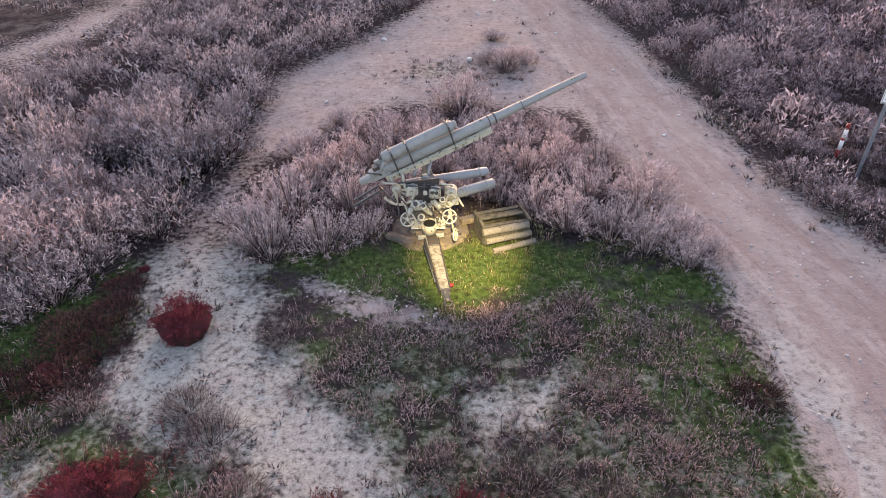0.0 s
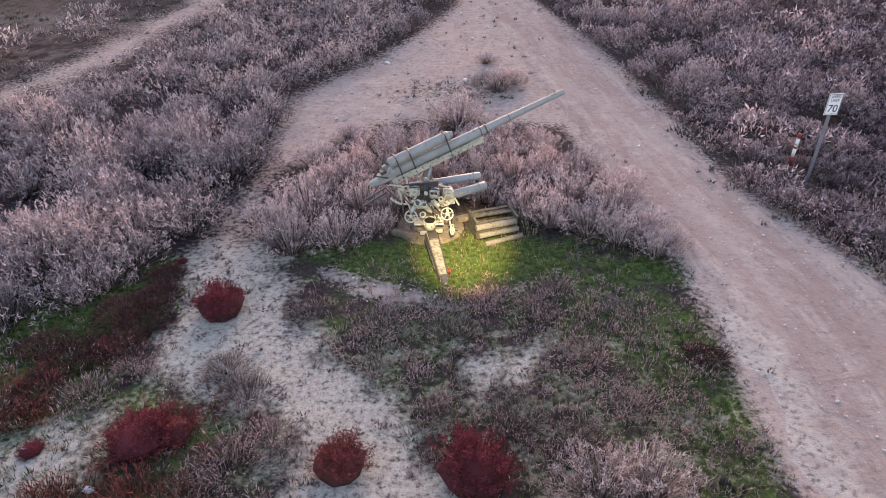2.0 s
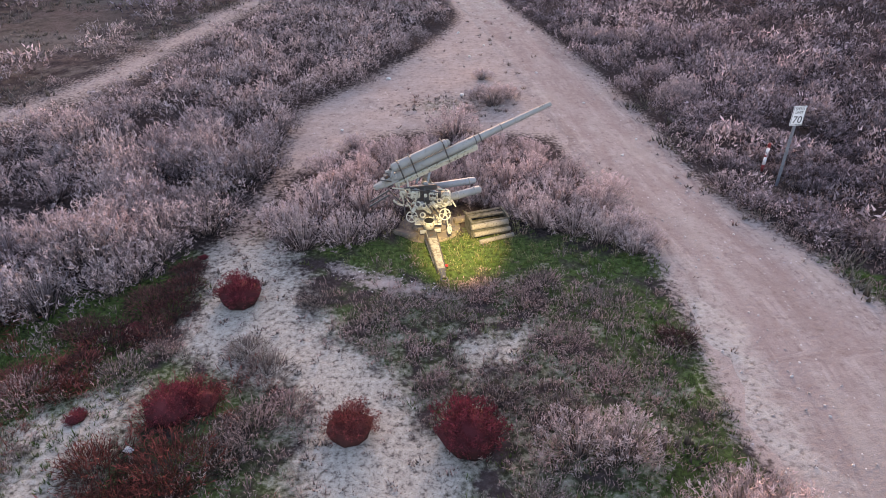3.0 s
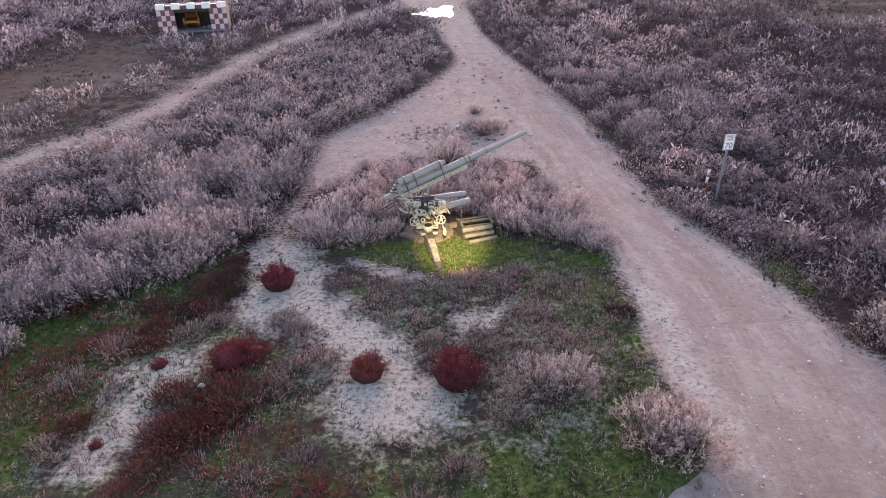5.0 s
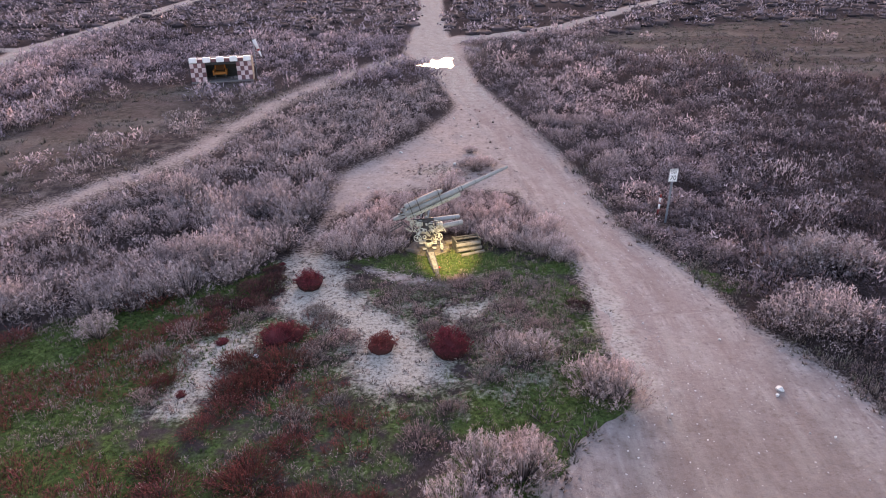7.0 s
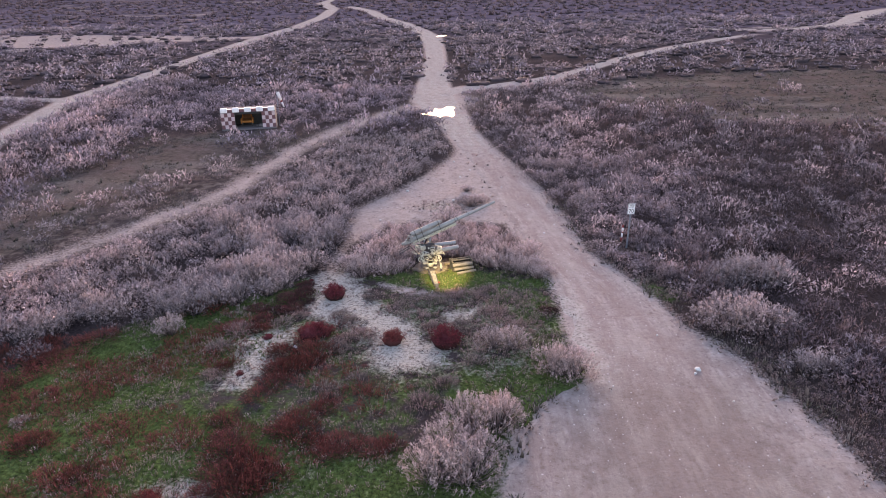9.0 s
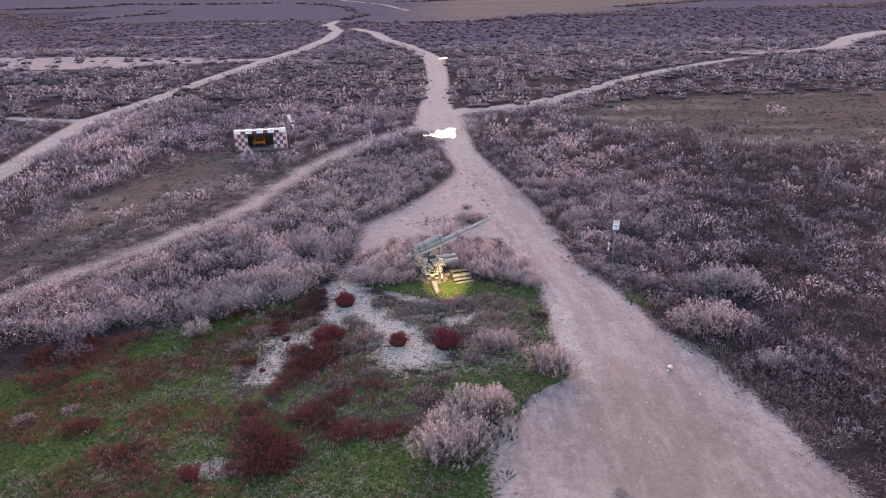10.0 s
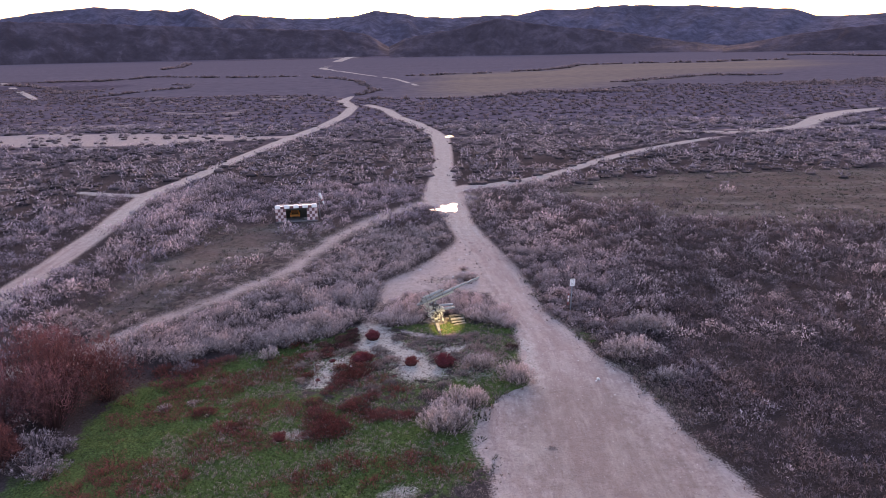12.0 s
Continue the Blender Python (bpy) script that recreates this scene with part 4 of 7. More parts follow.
def plant_mesh(name, shape, mat, value):
    v, t, tip = shape
    return fast_mesh(name, v, t, mat, [("tip", tip), ("rnd", np.full(len(v), value))])


def bush(n, radius, height, blade, width, light=0.10):
    """A bush seen from farther off: short twig ends packed over a lumpy dome."""
    ang, up = rng.uniform(0, 2 * np.pi, n), rng.uniform(0.0, 1.0, n)
    lumps, where = rng.uniform(0.7, 1.2, 5), (ang / (2 * np.pi) * 5).astype(int)
    out = np.sqrt(1 - up ** 2) * lumps[where] * rng.uniform(0.55, 1.0, n)
    q = np.stack([np.cos(ang) * out * radius, np.sin(ang) * out * radius, up * height * lumps[where] * rng.uniform(0.45, 0.85, n)], 1)
    d = q / radius * np.array([1.1, 1.1, 0.2]) + np.array([0, 0, 0.6]) + rng.normal(0, 0.32, (n, 3))
    d /= np.linalg.norm(d, axis=1, keepdims=True)
    s = np.cross(d, rng.normal(0, 1, (n, 3)))
    s /= np.linalg.norm(s, axis=1, keepdims=True) + 1e-9
    size = rng.uniform(0.6, 1.4, n)[:, None]
    v = np.stack([q - s * width * size, q + s * width * size, q + d * blade * size], 1).reshape(-1, 3)
    # shade painted by height: low blades stay dark, upper ends turn pale
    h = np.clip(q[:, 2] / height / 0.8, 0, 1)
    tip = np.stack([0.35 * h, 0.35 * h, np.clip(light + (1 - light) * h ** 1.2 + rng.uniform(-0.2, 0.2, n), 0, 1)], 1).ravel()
    return v, np.arange(3 * n).reshape(-1, 3), tip


def shrub_kind(name, label, category, mat, count, n, radius, height, **more):
    """Some shrubs of one kind, each with stems and a crown of twigs; copies are set out later."""
    kinds = []
    for k in range(count):
        ob = empty(name, pose(0, 0, -50), label, category)
        value = (k + 0.5) / count
        stems = new("woody_base", plant_mesh("woody_base", twigs(26, radius * 0.7, height * 0.7, 0.012, 0, 0, rng, core=0.12), BARK, value))
        if "per" in more:
            v, tr, tip = plumes(n, radius, height, more["per"], more["leaf"], more["width"], spread=more.get("spread", 0.05), flat=more.get("flat", 0.75), upright=more.get("upright", 0.6))
        else:
            v, tr, tip = twigs(n, radius, height, more.get("width", 0.006), more.get("leaves", 4), more.get("leaf", 0.06), rng, more.get("droop", 0.0), more.get("core", 0.35), more.get("flat", 0.8), more.get("thick", 0.25), more.get("sprays", 0))
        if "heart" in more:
            # closed dome added inside the crown, darkened downwards to stand in for inner shade
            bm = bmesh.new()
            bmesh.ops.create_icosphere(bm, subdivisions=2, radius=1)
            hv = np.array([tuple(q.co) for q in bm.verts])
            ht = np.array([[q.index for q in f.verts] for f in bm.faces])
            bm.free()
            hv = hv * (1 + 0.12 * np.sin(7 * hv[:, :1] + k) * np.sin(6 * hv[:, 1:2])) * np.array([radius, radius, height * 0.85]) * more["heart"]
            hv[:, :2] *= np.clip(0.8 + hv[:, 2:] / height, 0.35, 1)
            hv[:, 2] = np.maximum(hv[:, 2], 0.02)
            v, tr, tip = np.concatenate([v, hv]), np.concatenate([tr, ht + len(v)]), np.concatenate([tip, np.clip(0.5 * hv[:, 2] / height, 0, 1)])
        if "fluff" in more:
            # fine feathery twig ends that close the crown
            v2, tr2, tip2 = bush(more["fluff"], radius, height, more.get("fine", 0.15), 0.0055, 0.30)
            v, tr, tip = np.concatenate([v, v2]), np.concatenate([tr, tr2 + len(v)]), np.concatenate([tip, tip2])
        crown = new("crown", plant_mesh("crown", (v, tr, tip), mat, value))
        stems.parent = crown.parent = ob
        kinds.append(ob)
    return kinds


def discard(kinds):
    for ob in kinds:
        for o in (*ob.children_recursive, ob):
            bpy.data.objects.remove(o)


def set_out(kinds, places, group, label="", category=""):
    """Copies at (x, y, size, height factor)."""
    for i, (x, y, size, tall) in enumerate(places):
        m = pose(x, y, float(lift(x, y)) - 0.02, 0, 0, rng.uniform(0, 360))
        ob = copy_thing(kinds[i % len(kinds)], m)
        ob.scale = (size, size, size * tall)
        tagged(ob, label, category, group)


def scatter(name, shapes, places, mat, label, category, rise=-0.02):
    """Many small plants as one object: places of x, y, size, height factor."""
    verts, tris, tips, rnds, base = [], [], [], [], 0
    places = np.asarray(places, float)
    pick, spin, hue = rng.integers(0, len(shapes), len(places)), rng.uniform(0, 2 * np.pi, len(places)), rng.uniform(0, 1, len(places))
    hue = np.clip(0.75 * hue + 0.9 * (fbm(places[:, 0] * 0.13, places[:, 1] * 0.13, 41) - 0.5) + 0.12, 0, 1)
    z = lift(places[:, 0], places[:, 1]) + rise
    for k, (v, t, tip) in enumerate(shapes):
        sel = np.where(pick == k)[0]
        if not len(sel):
            continue
        c, s, size = np.cos(spin[sel])[:, None], np.sin(spin[sel])[:, None], places[sel, 2][:, None]
        x = (v[None, :, 0] * c - v[None, :, 1] * s) * size + places[sel, 0][:, None]
        y = (v[None, :, 0] * s + v[None, :, 1] * c) * size + places[sel, 1][:, None]
        h = v[None, :, 2] * size * places[sel, 3][:, None] + z[sel][:, None]
        verts.append(np.stack([x, y, h], -1).reshape(-1, 3))
        tris.append((t[None] + (base + np.arange(len(sel)) * len(v))[:, None, None]).reshape(-1, 3))
        tips.append(np.tile(tip, len(sel)))
        rnds.append(np.repeat(hue[sel], len(v)))
        base += len(sel) * len(v)
    me = fast_mesh(name, np.concatenate(verts), np.concatenate(tris), mat, [("tip", np.concatenate(tips)), ("rnd", np.concatenate(rnds))])
    return tagged(new(name, me), label, category, kind="stuff")


def strewn(x0, x1, y0, y1, spacing, chance):
    """Jittered places in a rectangle, kept by chance(x, y) from 0 to 1."""
    xs, ys = np.meshgrid(np.arange(x0, x1, spacing), np.arange(y0, y1, spacing))
    xs, ys = xs.ravel() + rng.uniform(-0.5, 0.5, xs.size) * spacing, ys.ravel() + rng.uniform(-0.5, 0.5, ys.size) * spacing
    keep = rng.uniform(0, 1, xs.size) < chance(xs, ys)
    return xs[keep], ys[keep]


def clear_of_things(x, y):
    """Plus away from the gun, the shelter and the sign."""
    d = np.minimum(np.hypot(x + 0.2, y - 12.0) - 1.0, np.hypot(x - 1.3, y - 11.8) - 0.75)
    d = np.minimum(d, along([(-0.2, 11.5, 0.45), (0.1, 9.6, 0.35)], x, y)[0])
    d = np.minimum(d, along([(9.4, 14.9, 0.1), (9.3, 13.3, 0.1)], x, y)[0])
    hut = np.maximum(np.abs(x + 16.9) - 3.1, np.abs(y - 41.4) - 3.4)
    return np.minimum(d, hut)


def scrub(x, y):
    """How thick the scrub stands, 0 to 1."""
    d = (1 - step(roads_at(x, y) - 0.35, 0.3)) * (1 - step(inside(BARE_LOT, x, y) - 0.3, 0.4)) * (1 - step(pale_at(x, y) - 0.2, 0.3))
    d = d * (inside(CLEARING, x, y) > 0.45) * (clear_of_things(x, y) > 0.35)
    d = d * (1 - 0.93 * step(inside(WEST_FLAT, x, y), 1.2)) * (1 - 0.8 * step(strip_at(x, y), 0.6))
    d = d * (1 - 0.6 * step(np.hypot(x - 9.4, y - 9.3) - 1.3, 0.5))
    d = d * (1 - 0.96 * step(inside(EAST_FLAT, x, y) + 5 * (fbm(x * 0.15, y * 0.3, 19) - 0.5), 1.5))
    d = d * (1 - 0.9 * np.clip((fbm(x * 0.11, y * 0.16, 91, 4) - 0.62) * 9, 0, 1) * (np.hypot(x, y - 12) > 30))
    # the branch track has wide trodden margins
    d = d * (1 - 0.9 * step(along(BRANCH_ROAD, x, y)[0] - 0.8, 0.6))
    near = np.clip((fbm(x * 0.45, y * 0.45, 51) - 0.33) * 4.5, 0.3, 1)
    clumps = np.clip((fbm(x * 0.5, y * 0.7, 53) - 0.33) * 8, 0.35, 1)
    clumps = clumps * (1 - 0.65 * step(inside(WEST_OPEN, x, y), 1.0))
    return d * np.where(np.hypot(x + 3, y - 15) < 14, near, clumps)


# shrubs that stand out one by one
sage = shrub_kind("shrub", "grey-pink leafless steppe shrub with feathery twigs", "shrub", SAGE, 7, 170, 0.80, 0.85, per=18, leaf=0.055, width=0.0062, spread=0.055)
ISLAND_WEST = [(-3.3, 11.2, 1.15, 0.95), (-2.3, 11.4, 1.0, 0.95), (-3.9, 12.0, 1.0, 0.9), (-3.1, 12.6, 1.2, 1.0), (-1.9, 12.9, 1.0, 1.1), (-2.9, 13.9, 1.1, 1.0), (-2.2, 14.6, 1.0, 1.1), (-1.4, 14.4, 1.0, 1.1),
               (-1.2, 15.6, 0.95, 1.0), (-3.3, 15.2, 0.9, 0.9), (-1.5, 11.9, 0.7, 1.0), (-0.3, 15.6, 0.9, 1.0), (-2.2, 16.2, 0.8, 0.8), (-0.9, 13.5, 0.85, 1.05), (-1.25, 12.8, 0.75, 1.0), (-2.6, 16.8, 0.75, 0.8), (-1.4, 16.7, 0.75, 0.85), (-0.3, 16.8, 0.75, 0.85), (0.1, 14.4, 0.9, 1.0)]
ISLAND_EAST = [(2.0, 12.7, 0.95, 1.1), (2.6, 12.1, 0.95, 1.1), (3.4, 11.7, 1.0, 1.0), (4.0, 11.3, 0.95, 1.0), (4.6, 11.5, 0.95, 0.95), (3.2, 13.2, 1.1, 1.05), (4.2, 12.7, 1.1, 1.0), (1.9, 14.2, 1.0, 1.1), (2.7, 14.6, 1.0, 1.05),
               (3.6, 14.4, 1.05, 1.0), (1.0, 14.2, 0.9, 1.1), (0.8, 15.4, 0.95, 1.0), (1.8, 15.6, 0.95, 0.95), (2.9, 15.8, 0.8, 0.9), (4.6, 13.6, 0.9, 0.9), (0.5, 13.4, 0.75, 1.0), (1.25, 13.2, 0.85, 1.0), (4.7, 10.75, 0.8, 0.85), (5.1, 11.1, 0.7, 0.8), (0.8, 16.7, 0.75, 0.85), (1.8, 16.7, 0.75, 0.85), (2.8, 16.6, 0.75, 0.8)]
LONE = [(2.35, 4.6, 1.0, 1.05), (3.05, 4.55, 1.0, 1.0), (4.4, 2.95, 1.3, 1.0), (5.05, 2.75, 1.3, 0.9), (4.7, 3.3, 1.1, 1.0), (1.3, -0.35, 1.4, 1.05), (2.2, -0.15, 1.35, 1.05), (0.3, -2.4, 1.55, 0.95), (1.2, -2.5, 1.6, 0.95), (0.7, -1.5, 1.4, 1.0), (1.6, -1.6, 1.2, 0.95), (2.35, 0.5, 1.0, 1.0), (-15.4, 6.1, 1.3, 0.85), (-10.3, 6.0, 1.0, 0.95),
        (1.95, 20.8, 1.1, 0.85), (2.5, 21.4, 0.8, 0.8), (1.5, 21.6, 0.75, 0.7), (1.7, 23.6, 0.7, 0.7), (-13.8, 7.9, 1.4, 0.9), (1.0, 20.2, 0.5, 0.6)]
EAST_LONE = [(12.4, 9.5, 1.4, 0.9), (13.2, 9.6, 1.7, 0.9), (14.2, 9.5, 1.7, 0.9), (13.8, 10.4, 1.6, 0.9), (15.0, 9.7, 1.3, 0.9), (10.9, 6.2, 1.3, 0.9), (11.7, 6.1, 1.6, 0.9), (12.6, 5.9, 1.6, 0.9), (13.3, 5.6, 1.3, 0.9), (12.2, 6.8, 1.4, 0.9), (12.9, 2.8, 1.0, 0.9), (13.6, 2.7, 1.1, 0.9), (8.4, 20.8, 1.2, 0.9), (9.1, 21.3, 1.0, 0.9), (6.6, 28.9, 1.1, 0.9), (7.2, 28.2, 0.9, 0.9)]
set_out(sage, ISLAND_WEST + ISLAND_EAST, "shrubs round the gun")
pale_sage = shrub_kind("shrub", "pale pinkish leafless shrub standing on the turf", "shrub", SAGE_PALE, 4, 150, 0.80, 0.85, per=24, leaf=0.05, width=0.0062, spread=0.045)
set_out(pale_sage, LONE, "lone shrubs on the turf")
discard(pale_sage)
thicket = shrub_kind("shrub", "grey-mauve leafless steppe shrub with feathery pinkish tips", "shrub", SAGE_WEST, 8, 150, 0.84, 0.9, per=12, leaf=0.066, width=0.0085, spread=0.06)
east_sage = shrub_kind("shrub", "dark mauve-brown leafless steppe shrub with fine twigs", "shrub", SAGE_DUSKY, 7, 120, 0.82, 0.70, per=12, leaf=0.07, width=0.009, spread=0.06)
hx, hy = strewn(-21, 15, 7.0, 30, 1.0, lambda x, y: 1.2 * scrub(x, y) * (1 - step(oval(0.2, 13.6, 5.4, 4.2, x, y), 0.3)) * ((x < 0) | (y > 9.5)) * ((x > -16) | (y < 14)))
def edge_row(line, spacing, back):
    """Shrubs that close a thicket along its edge, set back to the left of the line."""
    out = []
    for (ax, ay), (bx, by) in zip(line, line[1:]):
        n = max(1, int(math.hypot(bx - ax, by - ay) / spacing))
        ux, uy = (bx - ax) / math.hypot(bx - ax, by - ay), (by - ay) / math.hypot(bx - ax, by - ay)
        for k in range(n):
            f, b = (k + rng.uniform(0.1, 0.9)) / n, back * rng.uniform(0.6, 1.4)
            out.append((ax + f * (bx - ax) - uy * b, ay + f * (by - ay) + ux * b))
    return np.array(out)


row = np.concatenate([edge_row(CLEARING[1:13], 0.8, 0.35), edge_row(CLEARING[2:13], 0.9, 1.3), edge_row(CLEARING[2:12], 1.1, 2.3), edge_row([BARE_LOT[-1]] + BARE_LOT[:4], 0.9, 0.3)])
fx, fy = strewn(-17.5, -11.5, 9.5, 14.2, 1.05, lambda x, y: 0.8 * (along(BRANCH_ROAD, x, y)[0] > 1.0) * (inside(CLEARING, x, y) > 0.8))
hx, hy = np.concatenate([hx, row[:, 0], fx]), np.concatenate([hy, row[:, 1], fy])
west = hx < 2.5
# low where the branch track passes
low = np.clip(along(BRANCH_ROAD, hx, hy)[0] / 3.5, 0.4, 1)
beyond = np.where(west, (hx < -11.5) | (hy > 18.5), (hy > 18) | (hx > 13))
joined = np.column_stack([hx, hy, 0.75 + 0.6 * fbm(hx * 0.5, hy * 0.5, 57) - np.where(west, 0.9 * (1 - low), 0.15) + rng.uniform(-0.15, 0.15, len(hx)), rng.uniform(0.8, 1.1, len(hx))])
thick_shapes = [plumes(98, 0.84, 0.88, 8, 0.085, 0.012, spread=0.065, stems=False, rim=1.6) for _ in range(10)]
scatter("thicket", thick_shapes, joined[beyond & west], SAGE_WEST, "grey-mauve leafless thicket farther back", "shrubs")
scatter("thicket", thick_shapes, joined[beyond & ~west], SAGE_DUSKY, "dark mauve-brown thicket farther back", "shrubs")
hx, hy, low, west = hx[~beyond], hy[~beyond], low[~beyond], west[~beyond]
set_out(thicket, [(x, y, s, h) for x, y, s, h in zip(hx[west], hy[west], 0.85 + 0.9 * fbm(hx[west] * 0.5, hy[west] * 0.5, 57) + rng.uniform(-0.2, 0.2, west.sum()) - 0.9 * (1 - low[west]), rng.uniform(0.8, 1.1, west.sum()))], "shrubs of the west thicket")
set_out(east_sage, [(9.95, 14.6, 0.6, 0.9), (10.3, 13.7, 0.65, 0.9), (8.75, 15.2, 0.5, 0.9), (10.2, 15.5, 0.7, 0.9), (8.8, 13.2, 0.45, 0.8), (9.9, 12.8, 0.5, 0.9), (9.5, 15.9, 0.6, 0.9), (10.9, 14.5, 0.7, 0.9)], "small shrubs behind the sign")
set_out(thicket, EAST_LONE, "large shrubs east of the road")
set_out(east_sage, [(-17.6, -4.6, 1.5, 0.8), (-18.3, -5.8, 1.6, 0.9), (-17.2, -6.4, 1.3, 0.8), (-18.9, -4.4, 1.5, 0.9), (-14.2, -0.5, 0.6, 0.7), (-13.0, 0.3, 0.5, 0.6), (-16.2, 6.2, 1.4, 0.9), (-14.9, 4.4, 1.1, 0.8), (14.6, 2.6, 1.4, 0.9), (15.6, 3.4, 1.5, 0.9)], "shrubs at the edge of the meadow")
set_out(east_sage, [(x, y, s, h) for x, y, s, h in zip(hx[~west], hy[~west], 0.65 + 0.7 * fbm(hx[~west] * 0.5, hy[~west] * 0.5, 57) + rng.uniform(-0.2, 0.2, (~west).sum()), rng.uniform(0.7, 1.0, (~west).sum()))], "shrubs of the east thicket")
discard(sage)
discard(thicket)
discard(east_sage)

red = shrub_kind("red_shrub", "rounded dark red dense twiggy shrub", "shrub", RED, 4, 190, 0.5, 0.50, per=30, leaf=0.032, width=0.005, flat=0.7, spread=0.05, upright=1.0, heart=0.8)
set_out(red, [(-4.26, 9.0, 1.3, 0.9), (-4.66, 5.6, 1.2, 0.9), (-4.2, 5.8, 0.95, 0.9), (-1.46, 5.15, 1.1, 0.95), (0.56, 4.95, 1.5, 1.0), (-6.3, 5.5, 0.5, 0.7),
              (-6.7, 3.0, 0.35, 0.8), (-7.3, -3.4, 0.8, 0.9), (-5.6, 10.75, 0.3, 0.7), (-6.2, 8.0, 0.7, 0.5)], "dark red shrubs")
discard(red)
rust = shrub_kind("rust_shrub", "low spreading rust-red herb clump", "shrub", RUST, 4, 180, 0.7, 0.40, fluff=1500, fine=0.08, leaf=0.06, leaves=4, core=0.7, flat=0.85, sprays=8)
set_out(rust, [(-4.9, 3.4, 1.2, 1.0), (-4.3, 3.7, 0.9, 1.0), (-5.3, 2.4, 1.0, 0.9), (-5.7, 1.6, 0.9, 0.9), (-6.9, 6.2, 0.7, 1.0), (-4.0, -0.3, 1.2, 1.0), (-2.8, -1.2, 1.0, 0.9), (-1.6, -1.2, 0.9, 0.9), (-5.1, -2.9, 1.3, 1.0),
               (-9.4, 8.2, 1.3, 0.8), (-6.4, 0.2, 1.0, 0.9), (-7.9, 6.6, 0.9, 0.8), (-7.4, 3.4, 0.8, 0.8),
               (-3.3, 1.0, 0.8, 0.7), (-4.1, 0.4, 1.0, 0.8), (-4.5, -0.2, 0.9, 0.8), (-3.3, -0.8, 0.9, 0.8), (-1.1, -1.0, 0.9, 0.8), (-5.9, -1.3, 1.3, 0.8), (-5.9, -2.9, 1.0, 0.8), (-5.5, 4.3, 1.1, 0.9), (-4.2, 4.3, 1.3, 1.0), (-5.4, 3.2, 1.2, 0.9), (-5.9, -0.6, 1.2, 0.8), (-5.2, -1.9, 1.4, 0.9), (-4.5, -2.4, 1.3, 0.9), (-5.6, -2.3, 1.3, 0.9), (-2.4, -0.9, 1.1, 0.9), (-9.8, -2.4, 1.0, 0.8), (-12.0, -0.9, 1.1, 0.8), (-14.4, 4.2, 1.3, 0.8), (-12.9, 5.7, 1.3, 0.7), (-14.9, 5.0, 1.2, 0.8), (-16.0, 4.2, 1.4, 0.8), (-14.8, 2.2, 1.3, 0.7)], "rust-red herbs in the meadow")
discard(rust)

maroon = shrub_kind("maroon_herb", "low spreading dark maroon herb clump", "shrub", MAROON_HERB, 3, 180, 0.6, 0.36, fluff=1500, fine=0.08, leaf=0.05, leaves=4, core=0.75, flat=0.7, sprays=8)
set_out(maroon, [(-5.7, 8.7, 1.2, 0.7), (-5.6, 9.5, 1.0, 0.7), (-5.9, 7.9, 1.2, 0.7), (-6.6, 7.7, 1.2, 0.7), (-5.7, 10.2, 0.9, 0.7), (-6.3, 9.0, 1.1, 0.7), (4.74, 7.4, 0.8, 0.9), (-6.9, 6.9, 1.0, 0.9), (-7.4, 8.0, 0.9, 0.8)], "dark maroon herbs beside the pale soil")
discard(maroon)
heather = shrub_kind("herb_clump", "low dry purplish-brown herb clump", "herbs", HERB, 4, 160, 0.6, 0.36, fluff=1000, fine=0.08, leaf=0.05, leaves=4, core=0.75, flat=0.6, sprays=6)
set_out(heather, [(-3.2, 6.6, 1.0, 0.9), (-3.7, 7.2, 0.9, 0.9), (-3.2, 5.2, 1.2, 0.9), (-2.6, 5.6, 0.9, 0.9), (-3.6, 4.5, 1.0, 0.9), (-6.0, 6.7, 0.9, 0.9), (-5.4, 7.3, 0.8, 0.9), (-7.6, 6.2, 1.1, 0.9), (-6.9, 4.6, 0.5, 0.8), (-8.0, 4.8, 1.0, 0.9),
                  (-7.6, 2.9, 1.0, 0.9)], "dry herbs round the bare patches")
set_out(heather, [(0.2, 8.2, 1.0, 0.8), (-1.0, 8.5, 1.0, 0.8), (1.9, 8.8, 1.0, 0.8), (2.6, 7.5, 0.9, 0.8), (1.2, 6.0, 1.0, 0.8), (2.2, 5.6, 0.9, 0.8), (0.0, 6.2, 0.8, 0.8), (3.2, 6.3, 0.8, 0.7), (-2.6, 8.9, 0.8, 0.8),
                  (1.6, 3.6, 0.9, 0.8), (0.6, 2.2, 0.9, 0.8), (-0.2, 1.2, 1.0, 0.8), (-2.4, 2.4, 1.0, 0.8), (-3.4, 2.0, 0.9, 0.8), (2.4, 9.5, 0.9, 0.7), (0.9, 9.1, 0.8, 0.7), (3.5, 8.9, 0.8, 0.6)], "dry herbs round the bare patches")
set_out(heather, [(7.36, -1.92, 0.42, 0.5), (5.94, -4.18, 0.55, 0.5), (3.91, -0.35, 0.45, 0.5), (4.6, -5.6, 0.4, 0.5), (3.4, -3.2, 0.35, 0.5)], "dry herbs round the bare patches")
set_out(heather, [(9.05, 13.5, 0.7, 0.8), (9.85, 13.9, 0.8, 0.8), (8.9, 14.5, 0.7, 0.9), (9.75, 14.9, 0.8, 0.9), (9.3, 14.45, 0.5, 0.6), (9.1, 15.3, 0.6, 0.9), (9.6, 13.1, 0.7, 0.8)], "dry herbs at the foot of the sign")
discard(heather)

